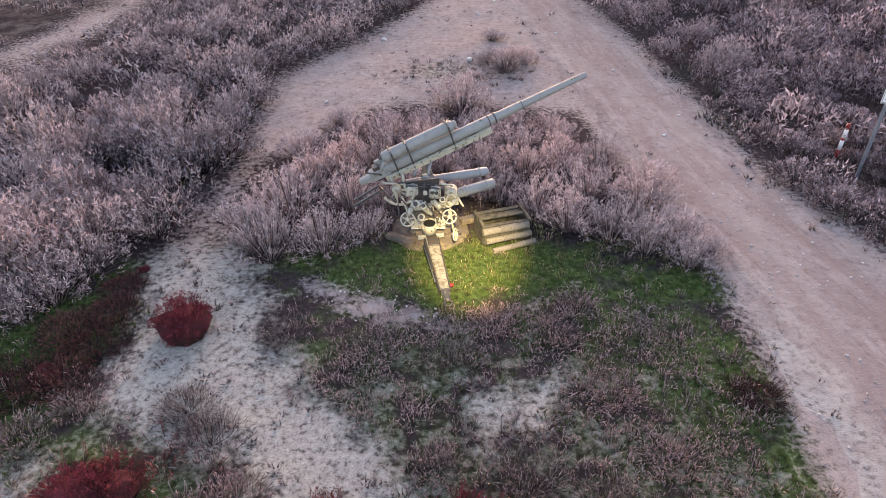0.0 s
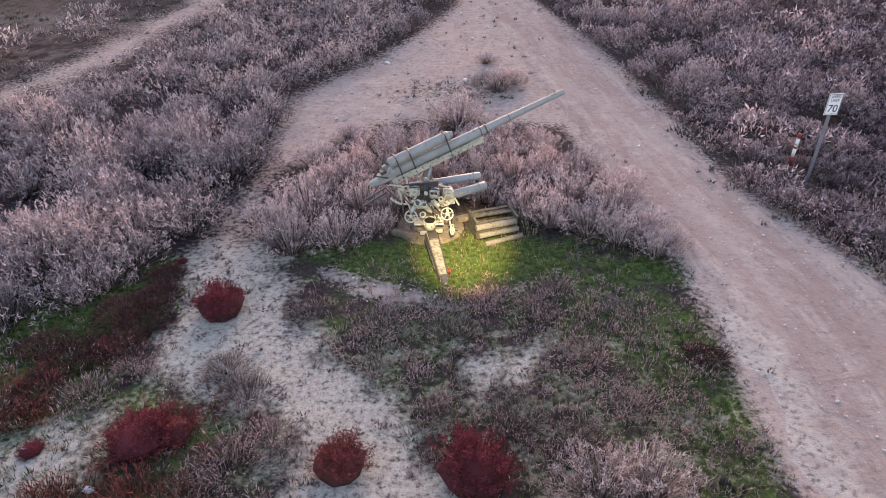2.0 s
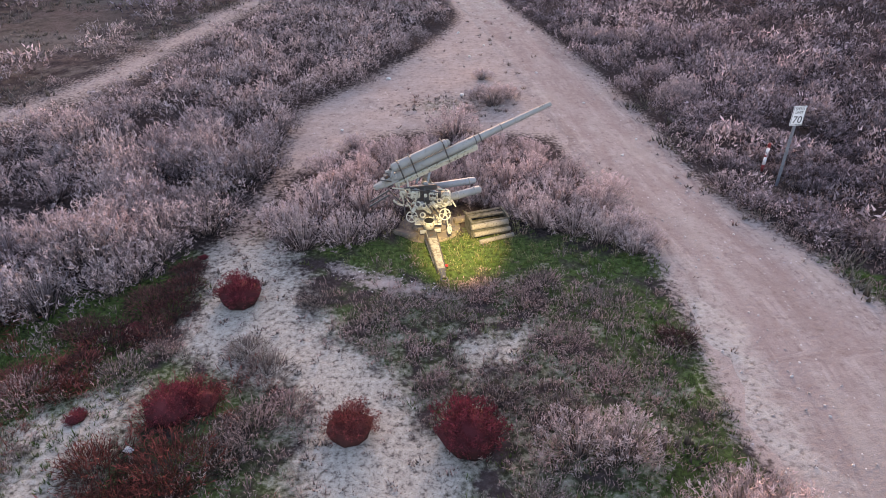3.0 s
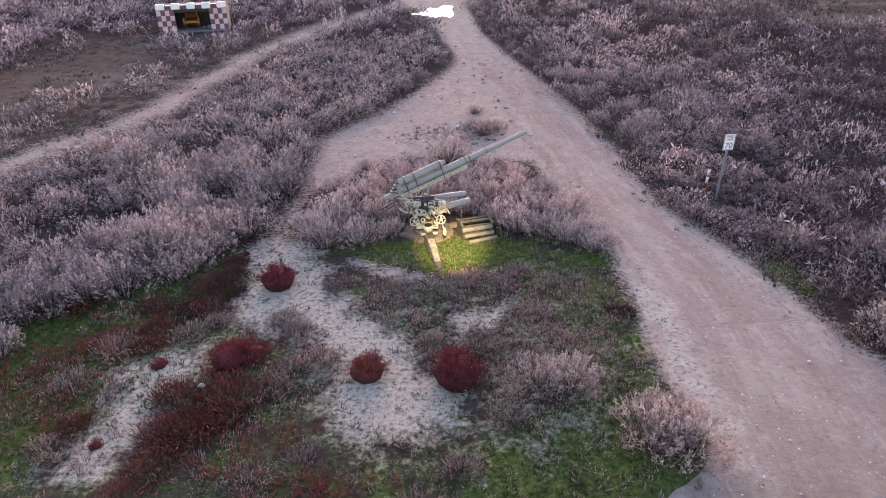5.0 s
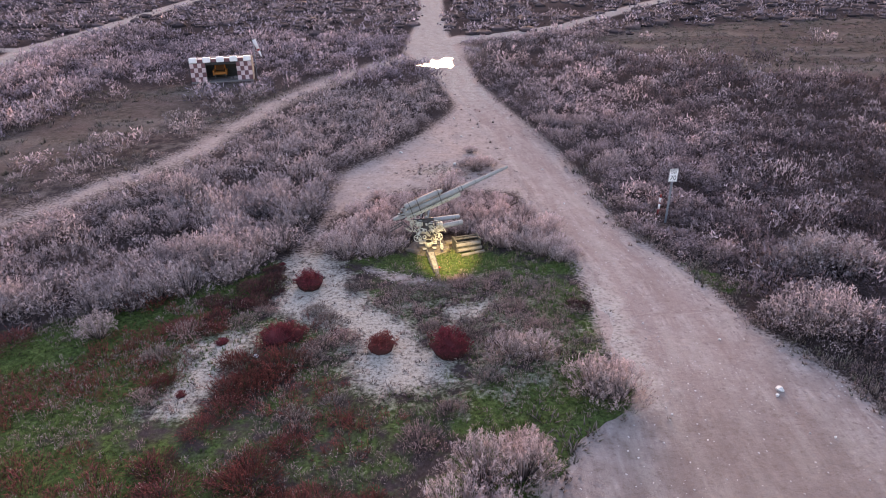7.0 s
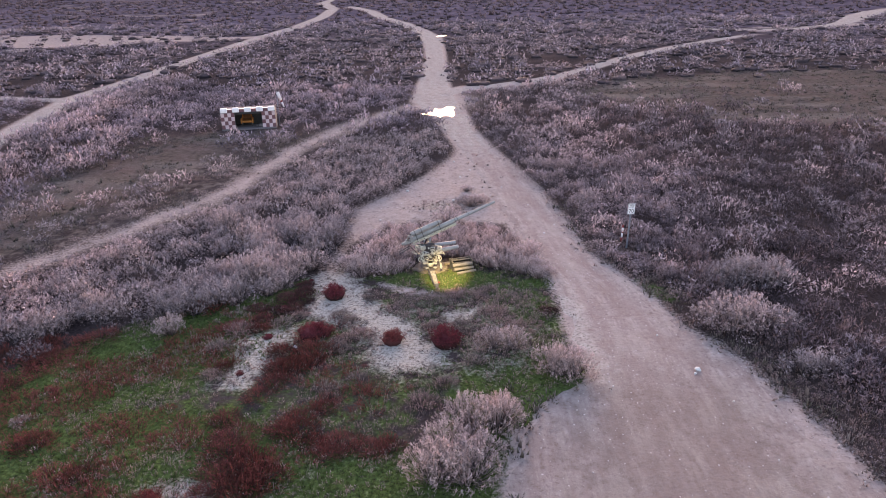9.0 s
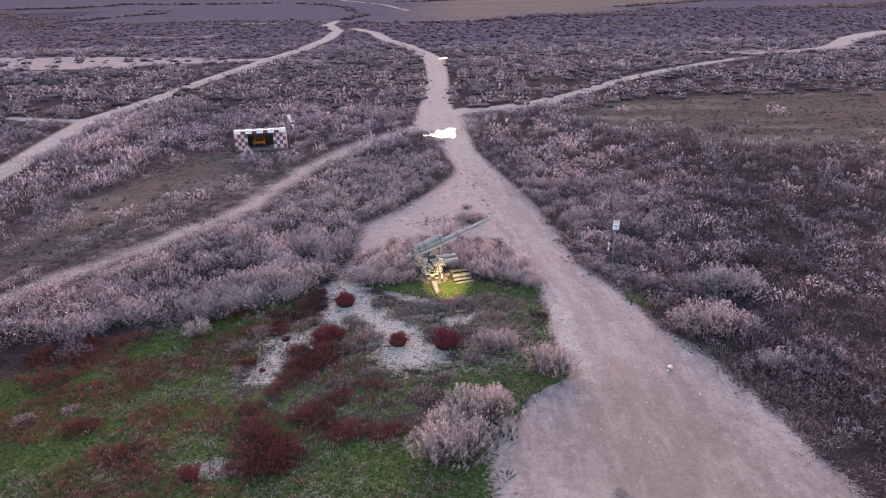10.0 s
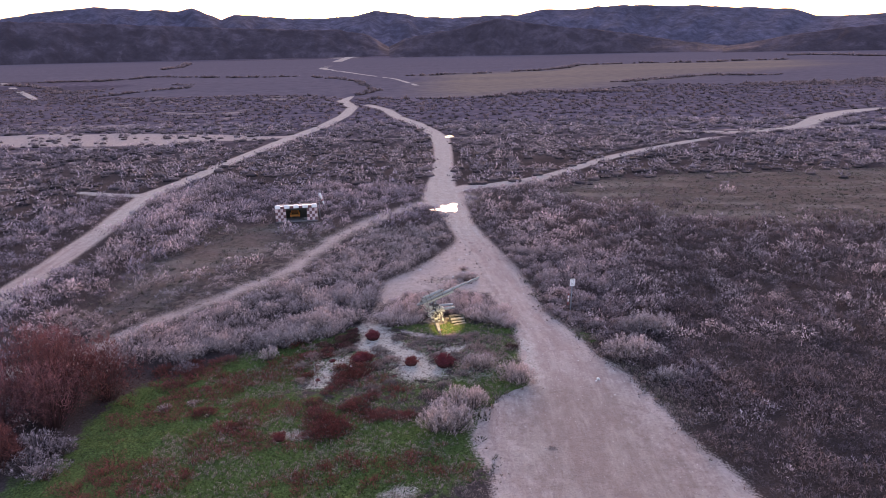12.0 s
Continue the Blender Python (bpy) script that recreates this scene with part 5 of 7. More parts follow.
# the large tamarisks at the edge of the meadow
def tamarisk(x0, y0, scale, label):
    tam = empty("tamarisk", pose(x0, y0, float(lift(x0, y0)) - 0.03), label, "bush", "tamarisks at the meadow")
    for k, (x, y, s) in enumerate(((0, 0, 1.0), (1.9, 1.2, 0.85), (-2.4, 0.7, 1.0), (0.6, -1.9, 0.8), (-1.9, -2.3, 0.85), (-1.0, 2.6, 0.95))):
        s = s * scale
        v, tr, tip = plumes(190, 2.4 * s, 4.3 * s, 22, 0.21, 0.016, spread=0.24, lobes=8)
        crown = new("crown", plant_mesh("crown", (v + np.array([x * scale, y * scale, 0]), tr, tip), TAMARISK, 0.2 * k + 0.1))
        crown.parent = tam
        if scale < 0.7 and k == 2:
            break
    bm = bmesh.new()
    for k in range(16):
        a, lean = k * 2.4, rng.uniform(0.5, 1.3) * scale
        rod(bm, (0.5 * math.cos(a), 0.5 * math.sin(a), 0), (lean * math.cos(a) * 1.1, lean * math.sin(a) * 1.1, rng.uniform(1.0, 1.9) * scale), 0.045, 0.015, 7)
    part("trunk", bm, BARK, tam)


tamarisk(-19.9, -0.2, 1.0, "large leafless reddish-brown tamarisk bush")
tamarisk(-20.8, -6.4, 0.55, "small dark leafless tamarisk bush among grey shrubs")

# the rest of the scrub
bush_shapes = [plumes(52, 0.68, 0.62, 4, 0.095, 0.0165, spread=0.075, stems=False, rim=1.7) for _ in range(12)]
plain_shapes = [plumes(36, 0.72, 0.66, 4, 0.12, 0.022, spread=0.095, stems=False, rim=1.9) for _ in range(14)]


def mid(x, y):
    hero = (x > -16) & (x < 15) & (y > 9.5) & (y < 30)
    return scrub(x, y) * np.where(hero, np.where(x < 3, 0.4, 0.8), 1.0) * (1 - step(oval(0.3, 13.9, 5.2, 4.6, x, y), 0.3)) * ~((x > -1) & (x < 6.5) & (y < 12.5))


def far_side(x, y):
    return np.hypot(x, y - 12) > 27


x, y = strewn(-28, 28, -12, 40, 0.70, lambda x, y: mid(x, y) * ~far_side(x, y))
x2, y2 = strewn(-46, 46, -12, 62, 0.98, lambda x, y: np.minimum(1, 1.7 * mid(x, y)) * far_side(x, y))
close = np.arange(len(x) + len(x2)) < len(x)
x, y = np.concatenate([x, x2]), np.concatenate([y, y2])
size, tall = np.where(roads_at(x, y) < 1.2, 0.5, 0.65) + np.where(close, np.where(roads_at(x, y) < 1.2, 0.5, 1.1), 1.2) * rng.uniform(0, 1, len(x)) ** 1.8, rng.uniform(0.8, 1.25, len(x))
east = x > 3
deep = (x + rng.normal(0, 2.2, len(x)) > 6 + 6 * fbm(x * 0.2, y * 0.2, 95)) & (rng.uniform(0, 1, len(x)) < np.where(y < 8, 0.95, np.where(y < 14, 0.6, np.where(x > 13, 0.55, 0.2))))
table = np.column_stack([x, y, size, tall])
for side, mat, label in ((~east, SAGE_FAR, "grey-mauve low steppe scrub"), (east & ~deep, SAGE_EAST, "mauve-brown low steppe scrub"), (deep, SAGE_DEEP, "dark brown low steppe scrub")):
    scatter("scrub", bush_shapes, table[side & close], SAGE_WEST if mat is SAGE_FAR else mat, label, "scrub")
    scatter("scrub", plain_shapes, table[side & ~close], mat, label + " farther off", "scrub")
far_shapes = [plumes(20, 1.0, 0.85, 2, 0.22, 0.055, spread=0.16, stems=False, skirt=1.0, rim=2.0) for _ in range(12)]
x, y = strewn(-125, 125, 62, 150, 2.0, lambda x, y: scrub(x, y) * (np.abs(x) < 30 + y))
x2, y2 = strewn(-120, 120, -10, 62, 2.0, lambda x, y: scrub(x, y) * (np.abs(x) > 46))
x, y = np.concatenate([x, x2]), np.concatenate([y, y2])
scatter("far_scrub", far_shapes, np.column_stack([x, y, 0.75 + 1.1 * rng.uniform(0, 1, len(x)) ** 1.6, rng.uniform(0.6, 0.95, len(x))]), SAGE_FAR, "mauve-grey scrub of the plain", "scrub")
# dense brush on the banks beside the west road
BANKS = [[(-31.3, 64, 1.5), (-32.1, 49, 1.2), (-30.4, 33.6, 1.0), (-29.9, 27.7, 0.9), (-28.7, 15.9, 0.8)], [(-27.0, 47, 0.9), (-26.4, 36, 1.0), (-26.2, 28, 0.8)], [(-23.3, 20.4, 0.6), (-20.3, 22.4, 0.6), (-17.1, 24.3, 0.5)]]
x, y = strewn(-42, -12, 14, 100, 0.85, lambda x, y: 0.9 * step(np.minimum.reduce([along(k, x, y)[0] for k in BANKS]), 0.5) * (roads_at(x, y) > 0.6))
scatter("bank_scrub", plain_shapes, np.column_stack([x, y, rng.uniform(1.0, 1.9, len(x)), rng.uniform(0.8, 1.2, len(x))]), SAGE_EAST, "dense mauve brush on a low bank", "scrub")
x, y = strewn(-330, 330, 150, 360, 3.0, lambda x, y: scrub(x, y) * (np.abs(x) < 60 + 0.8 * y) * (inside(MOWN, x, y) > 2))
plain_count = len(x)
# darker hedges of brush between the fields
for thick, line in HEDGES:
    for (ax, ay), (bx, by) in zip(line, line[1:]):
        n = int(thick * np.hypot(bx - ax, by - ay) / max(0.9, ay / 400))
        f = rng.uniform(0, 1, n)
        keep = fbm(ax + f * 9, by + f * 9, 81) > 0.36
        x = np.concatenate([x, (ax + f * (bx - ax) + rng.normal(0, 0.9 + 0.5 * thick, n))[keep]])
        y = np.concatenate([y, (ay + f * (by - ay) + rng.normal(0, 0.9 + 1.2 * thick, n))[keep]])
scatter("distant_scrub", [twigs(9, 1.6, 0.8, 0.22, 0, 0.5, rng, thick_tip=0.6, simple=True) for _ in range(4)], np.column_stack([x, y, np.where(np.arange(len(x)) < plain_count, 0.9, np.maximum(1.4, y / 260)) * rng.uniform(0.8, 1.5, len(x)), rng.uniform(0.7, 1.3, len(x))]), SAGE_DEEP, "distant dark scrub", "scrub")

# low dry grass on the bare flats
flat_tufts = [twigs(12, 0.34, 0.26, 0.026, 0, 0, rng, core=0.6, flat=0.5, simple=True) for _ in range(6)]
x, y = strewn(10, 80, 34, 76, 0.6, lambda x, y: step(inside(EAST_FLAT, x, y) - 1.0, 2.0) * np.clip((fbm(x * 0.25, y * 0.8, 85, 4) - 0.34) * 5, 0.15, 0.95))
x2, y2 = strewn(-29, -10, 10, 44, 0.5, lambda x, y: step(np.minimum(inside(WEST_FLAT, x, y), inside(WEST_OPEN, x, y)), 0.8) * np.clip((fbm(x * 0.5, y * 0.6, 87, 4) - 0.40) * 5, 0.03, 0.9))
x3, y3 = strewn(6, 13, -8, 22, 0.3, lambda x, y: 0.7 * step(np.abs(along(MAIN_ROAD, x, y)[0] - 0.55) - 0.45, 0.3) * (x > along(MAIN_ROAD, x, y)[0] + 6) * (fbm(x * 0.6, y * 0.6, 89) > 0.4))
x4, y4 = strewn(2, 7, -8, 6, 0.2, lambda x, y: 0.55 * step(np.abs(np.minimum(lot_edge(x, y), inside(SPIT, x, y) + 0.1)) - 0.1, 0.2) * (fbm(x * 1.4, y * 1.4, 93) > 0.42) * (x < 5.3))
x, y = np.concatenate([x, x2, x3, x4]), np.concatenate([y, y2, y3, y4])
scatter("steppe_grass", flat_tufts, np.column_stack([x, y, rng.uniform(0.6, 1.6, len(x)), rng.uniform(0.5, 1.1, len(x))]), FLAT_GRASS, "low dry olive and brown steppe grass", "grass")

# rusty herbs all over the meadow
rust_shapes = [twigs(46, 0.34, 0.2, 0.005, 3, 0.06, rng, core=0.7, flat=0.6, thick_tip=0.14, sprays=5, simple=True) for _ in range(5)]
x, y = strewn(-17, 2, -11, 10, 0.42, lambda x, y: step(np.minimum(oval(-8.5, 0.8, 8.6, 7.0, x, y, 25), oval(-7, -7, 9.0, 4.5, x, y)), 0.6) * (roads_at(x, y) > 0.4) * np.clip((patches(x, y) - 0.48) * 14, 0.02, 0.97) * (pale_at(x, y) > 0.1))
scatter("rust_herbs", rust_shapes, np.column_stack([x, y, rng.uniform(0.8, 2.0, len(x)), rng.uniform(0.6, 1.1, len(x))]), RUST, "rust-red low herbs among the green grass", "herbs")

# turf and herbs
blades = [twigs(13, 0.10, 0.15, 0.008, 0, 0, rng, core=0.5, flat=0.5, simple=True) for _ in range(6)]
x, y = strewn(-18, 6, -10.5, 12.5, 0.128, lambda x, y: np.maximum(step(green_at(x, y) + 0.8 * (fbm(x * 1.2, y * 1.2, 61) - 0.45), 0.5) * (0.85 - 0.7 * np.clip((patches(x, y) - 0.51) * 8, 0, 1) * np.clip((1.5 - x) / 3, 0, 1)), 0.3 * step(oval(1.6, 6.6, 4.2, 4.8, x, y), 0.6) * (fbm(x * 0.9, y * 0.9, 65) > 0.45) * (pale_at(x, y) > 0)) * (roads_at(x, y) > 0.1) * (clear_of_things(x, y) > -0.35) * (along([(-2.4, 10.25, 0.2), (-1.2, 9.55, 0.36), (-0.2, 9.2, 0.28), (0.4, 9.05, 0.1)], x, y)[0] > 0))
xe, ye = strewn(7.6, 11.2, 7.8, 11.2, 0.14, lambda x, y: 0.8 * step(oval(9.3, 9.3, 1.1, 0.6, x, y, -35) + 0.8 * (fbm(x * 1.2, y * 1.2, 61) - 0.45), 0.4) * (roads_at(x, y) > 0.1))
x, y = np.concatenate([x, xe]), np.concatenate([y, ye])
scatter("grass", blades, np.column_stack([x, y, rng.uniform(0.5, 1.25, len(x)), rng.uniform(0.6, 1.2, len(x))]), GRASS, "short green grass of the turf", "grass")
sprigs = [twigs(10, 0.12, 0.24, 0.007, 2, 0.05, rng, core=0.5, flat=0.5, simple=True) for _ in range(6)]
x, y = strewn(-13, 6, -9, 12, 0.18, lambda x, y: step(meadow_at(x, y), 0.5) * (1 - 0.9 * step(pale_at(x, y), 0.4)) * np.clip((fbm(x * 0.8, y * 0.8, 63) - 0.25) * 2.2, 0, 1) * (roads_at(x, y) > 0.2) * (clear_of_things(x, y) > 0.0) * (1 - 0.85 * step(oval(0.4, 10.7, 2.6, 0.9, x, y), 0.3)) * (along([(-2.4, 10.25, 0.24), (-1.2, 9.55, 0.4), (-0.2, 9.2, 0.3)], x, y)[0] > 0))
xs, ys = strewn(-3.2, 4.9, 4.2, 9.6, 0.12, lambda x, y: 0.8 * step(oval(1.2, 7.0, 3.8, 2.9, x, y), 0.5) * (pale_at(x, y) > 0.05) * (roads_at(x, y) > 0.2) * np.clip((fbm(x * 1.1, y * 1.1, 69) - 0.3) * 3, 0.1, 1))
x, y = np.concatenate([x, xs]), np.concatenate([y, ys])
x2, y2 = strewn(7.5, 14, -2, 13.5, 0.17, lambda x, y: 0.85 * (roads_at(x, y) > 0.15) * (fbm(x * 0.7, y * 0.7, 67) > 0.36))
x, y = np.concatenate([x, x2]), np.concatenate([y, y2])
scatter("herbs", sprigs, np.column_stack([x, y, rng.uniform(0.5, 1.3, len(x)), rng.uniform(0.5, 1.1, len(x))]), HERB, "dry brown and purple herbs", "herbs")
dots = [twigs(9, 0.09, 0.07, 0.01, 1, 0.04, rng, core=0.6, flat=0.5) for _ in range(4)]
x, y = strewn(-8, 6, 1, 13, 0.26, lambda x, y: step(pale_at(x, y) - 0.1, 0.2) * 0.75)
x2, y2 = strewn(-7, 14, -8, 34, 0.55, lambda x, y: 0.35 * step(np.minimum(inside(BARE_LOT, x, y), np.abs(roads_at(x, y)) - 0.5), 0.3))
x3, y3 = strewn(-24, 14, -8, 52, 0.34, lambda x, y: 0.5 * step(np.abs(roads_at(x, y) - 0.05) - 0.3, 0.25) * (fbm(x * 0.8, y * 0.8, 97) > 0.42))
x4, y4 = strewn(-2, 3, 18.8, 22.4, 0.2, lambda x, y: 0.6 * step(oval(0.3, 20.6, 1.9, 1.2, x, y), 0.6))
x5, y5 = strewn(-24, -5, 6, 50, 0.42, lambda x, y: 0.4 * step(along(BRANCH_ROAD, x, y)[0] - 0.9, 0.6) * (fbm(x, y, 99) > 0.45))
x, y = np.concatenate([x, x2, x3, x4, x5]), np.concatenate([y, y2, y3, y4, y5])
scatter("dry_tufts", dots, np.column_stack([x, y, 0.4 + 1.6 * rng.uniform(0, 1, len(x)) ** 2, rng.uniform(0.6, 1.2, len(x))]), HERB, "tiny dark dry tufts on bare soil", "tufts", np.where(roads_at(x, y) < 0.1, 0.025, -0.01))
stalks = [twigs(9, 0.14, 0.34, 0.004, 1, 0.06, rng, core=0.5, flat=0.4, simple=True) for _ in range(6)]
x, y = strewn(-2.6, 4.8, 9.2, 13.2, 0.16, lambda x, y: (step(oval(1.1, 11.0, 3.4, 1.6, x, y), 0.4) * 0.4 + 0.5 * step(np.abs(clear_of_things(x, y)) - 0.12, 0.1)) * (np.hypot(x + 0.2, y - 12.05) > 0.62) * (clear_of_things(x, y) > -0.35))
scatter("straw", stalks, np.column_stack([x, y, rng.uniform(0.4, 1.1, len(x)), rng.uniform(0.5, 1.1, len(x))]), STRAW, "dry straw-coloured grass stalks round the gun", "grass")

# ---- the gun ----
def handwheel(parent, centre, face, radius, name="handwheel"):
    """A five-spoked handwheel whose axle points along face."""
    m, _ = aim(centre, Vector(centre) + Vector(face))
    bm = hoop(bmesh.new(), radius, 0.016, m, 24, 6)
    wheel = part(name, bm, PALE_PAINT, parent, smooth=True)
    for k in range(5):
        a = radians(72 * k + 20)
        part("spoke", rod(bmesh.new(), m @ Vector((0, 0.02 * math.cos(a), 0.02 * math.sin(a))), m @ Vector((0, radius * math.cos(a), radius * math.sin(a))), 0.014, 0.010, 6), PALE_PAINT, wheel)
    part("hub", turned(bmesh.new(), [(-0.06, 0.03), (-0.02, 0.042), (0.02, 0.042), (0.035, 0.025)], m, 12), PALE_PAINT, wheel)
    part("crank_grip", rod(bmesh.new(), m @ Vector((0.01, radius * 0.95, 0)), m @ Vector((0.10, radius * 0.95, 0)), 0.015, 0.017, 8), DARK_STEEL, wheel)
    return wheel


def field_gun():
    gun = empty("anti_aircraft_gun", pose(-0.2, 12.05, 0), "old grey-green anti-aircraft gun with raised barrel on the grass", "gun")
    rear, muzzle = Vector((-1.17, -0.36, 1.40)), Vector((3.03, 1.09, 2.83))
    m, length = aim(rear, muzzle)

    def at(d, up=0.0, side=0.0):
        return m @ Vector((d, side, up))

    def frame_at(d, up=0.0, side=0.0):
        return m @ Matrix.Translation((d, side, up))

    # tube, with its sleeve, steps and bore
    barrel = part("barrel", turned(bmesh.new(), [(0.35, 0.105), (2.58, 0.105), (2.62, 0.098), (2.74, 0.098), (2.78, 0.088), (3.28, 0.083), (3.30, 0.078), (length - 0.02, 0.060), (length, 0.058), (length, 0.040), (length - 0.3, 0.039)], m, 28), GUN_PAINT, gun)
    part("bore", turned(bmesh.new(), [(length - 0.28, 0.0385), (length - 0.03, 0.0385)], m, 16), BORE, barrel)
    for d, r, w in ((2.57, 0.112, 0.012), (2.70, 0.112, 0.014), (3.28, 0.088, 0.008)):
        part("collar", turned(bmesh.new(), [(d - w, r - 0.012), (d - w * 0.7, r), (d + w * 0.7, r), (d + w, r - 0.012)], m, 28), DARK_STEEL, barrel, "dark joint ring")
    for d in (2.42, length - 0.30, length - 0.24):
        part("port", turned(bmesh.new(), [(0, 0.020), (0.004, 0.020)], m @ Matrix.Translation((d, -0.03, (0.103 if d < 3 else 0.060))) @ Matrix.Rotation(radians(-90), 4, "Y"), 12), BORE, barrel, "near-black disc as the shade in a port hole")
    # breech: block, jaws, lever
    bm = slab(bmesh.new(), (0.40, 0.20, 0.22), frame_at(0.28, 0.0), 0.03)
    breech = part("breech_ring", bm, GUN_PAINT, gun)
    bm = slab(bmesh.new(), (0.30, 0.18, 0.17), frame_at(0.0, -0.02) @ Matrix.Rotation(math.pi, 4, "Z"), 0.03, 0.72)
    part("breech_tail", bm, GUN_PAINT, breech)
    part("breech_block", slab(bmesh.new(), (0.13, 0.16, 0.31), frame_at(0.24, 0.02), 0.012), DARK_STEEL, breech)
    part("breech_lever", rod(bmesh.new(), at(0.28, 0.02, -0.15), at(0.05, 0.22, -0.2), 0.018, 0.014, 8), DARK_STEEL, breech)
    bm = rod(bmesh.new(), at(0.30, 0.10, -0.14), at(0.42, 0.24, -0.13), 0.03, 0.03, 10)
    part("firing_case", slab(bm, (0.2, 0.08, 0.1), frame_at(0.36, 0.17, 0.08), 0.012), GUN_PAINT, breech)
    # recuperator on top
    recup = part("recuperator", turned(bmesh.new(), [(0.42, 0.07), (0.45, 0.105), (0.52, 0.112), (1.82, 0.112), (1.88, 0.10), (1.90, 0.06)], m @ Matrix.Translation((0, 0.03, 0.235)), 24), GUN_PAINT, gun)
    part("end_cap", turned(bmesh.new(), [(1.88, 0.075), (1.95, 0.075), (1.97, 0.05)], m @ Matrix.Translation((0, 0.03, 0.235)), 16), GUN_PAINT, recup)
    part("filling_valve", rod(bmesh.new(), at(0.46, 0.24, 0.03), at(0.36, 0.25, 0.03), 0.035, 0.02, 10), DARK_STEEL, recup)
    # cradle below, an open trough with flanges
    bm = bmesh.new()
    slab(bm, (2.15, 0.20, 0.035), frame_at(1.42, -0.215), 0.008)
    slab(bm, (2.15, 0.03, 0.13), frame_at(1.42, -0.155, 0.10), 0.008)
    slab(bm, (2.15, 0.03, 0.13), frame_at(1.42, -0.155, -0.10), 0.008)
    cradle = part("cradle", bm, PALE_PAINT, gun, "cream-painted cradle trough")
    for sgn in (1, -1):
        part("flange", slab(bmesh.new(), (2.0, 0.06, 0.015), frame_at(1.42, -0.10, 0.135 * sgn), 0.004), PALE_PAINT, cradle)
    part("front_block", slab(bmesh.new(), (0.28, 0.24, 0.14), frame_at(2.42, -0.16), 0.02), PALE_PAINT, cradle)
    for d in (0.60, 0.92, 1.78):
        bm = bmesh.new()
        for sgn in (1, -1):
            slab(bm, (0.03, 0.022, 0.52), frame_at(d, 0.06, 0.02 + 0.125 * sgn), 0.005)
        slab(bm, (0.03, 0.26, 0.022), frame_at(d, 0.355, 0.02), 0.005)
        part("strap", bm, DARK_STEEL, gun, "dark steel strap")
    # loading tray rails behind the breech
    for dy in (-0.04, 0.04):
        part("loading_rail", slab(bmesh.new(), (0.56, 0.028, 0.035), aim((-0.93, -0.43 + dy, 1.22 + dy), (-1.44, -0.60 + dy, 0.98 + dy))[0] @ Matrix.Translation((0.28, 0, 0)), 0.006), DARK_STEEL, gun)
        part("rail_strip", slab(bmesh.new(), (0.52, 0.012, 0.008), aim((-0.95, -0.43 + dy, 1.238 + dy), (-1.44, -0.60 + dy, 0.998 + dy))[0] @ Matrix.Translation((0.28, 0, 0)), 0.002), GUN_PAINT, gun)
    for f in (0.1, 0.5):
        part("rail_tie", rod(bmesh.new(), (-0.95 - 0.48 * f, -0.48 - 0.16 * f, 1.17 - 0.22 * f), (-0.95 - 0.48 * f, -0.38 - 0.16 * f, 1.25 - 0.22 * f), 0.012, 0.012, 6), DARK_STEEL, gun)
    # carrier between the breech and the gear cases, with its levers and pipes
    part("carrier_beam", slab(bmesh.new(), (0.78, 0.035, 0.03), Matrix.Translation((-0.20, -0.40, 1.36)) @ Matrix.Rotation(radians(12), 4, "Z"), 0.012), DARK_STEEL, gun)
    part("carrier_web", slab(bmesh.new(), (0.70, 0.03, 0.22), Matrix.Translation((-0.14, -0.33, 1.24)) @ Matrix.Rotation(radians(12), 4, "Z"), 0.008), DARK_STEEL, gun)
    for a, b, q in (((-0.86, -0.46, 1.36), (-0.42, -0.44, 1.30), 0.022), ((-0.95, -0.42, 1.28), (-0.62, -0.62, 1.02), 0.020), ((-0.72, -0.34, 1.46), (-0.60, -0.56, 1.06), 0.024), ((-0.50, -0.30, 1.50), (-0.44, -0.50, 1.22), 0.028),
                    ((-0.08, -0.46, 1.34), (-0.10, -0.60, 1.00), 0.016), ((0.22, -0.40, 1.30), (0.46, -0.36, 1.22), 0.024), ((-0.55, -0.55, 1.10), (-0.30, -0.72, 0.86), 0.014), ((0.05, -0.70, 0.96), (0.18, -0.84, 0.70), 0.014)):
        part("lever", rod(bmesh.new(), a, b, q, q * 0.8, 8), DARK_STEEL if q < 0.021 else PALE_PAINT, gun)
    part("rail_brace", rod(bmesh.new(), (-1.12, -0.55, 1.2), (-1.1, -0.40, 1.1), 0.015, 0.015, 8), DARK_STEEL, gun)
    # elevating arc with ribs
    am = Matrix.Translation((-0.60, -0.46, 1.22)) @ Matrix.Rotation(radians(75), 4, "Z")
    arc = part("elevating_arc", hoop(bmesh.new(), 0.34, 0.028, am, 18, 6, 170, 150), PALE_PAINT, gun, smooth=True)
    for a in (180, 210, 240, 270, 300):
        part("rib", rod(bmesh.new(), am @ Vector((0, 0.05 * math.cos(radians(a)), 0.05 * math.sin(radians(a)))), am @ Vector((0, 0.34 * math.cos(radians(a)), 0.34 * math.sin(radians(a)))), 0.016, 0.016, 6), PALE_PAINT, arc)
    part("arc_boss", turned(bmesh.new(), [(-0.06, 0.06), (-0.05, 0.08), (0.05, 0.08), (0.06, 0.06)], am, 16), PALE_PAINT, arc)
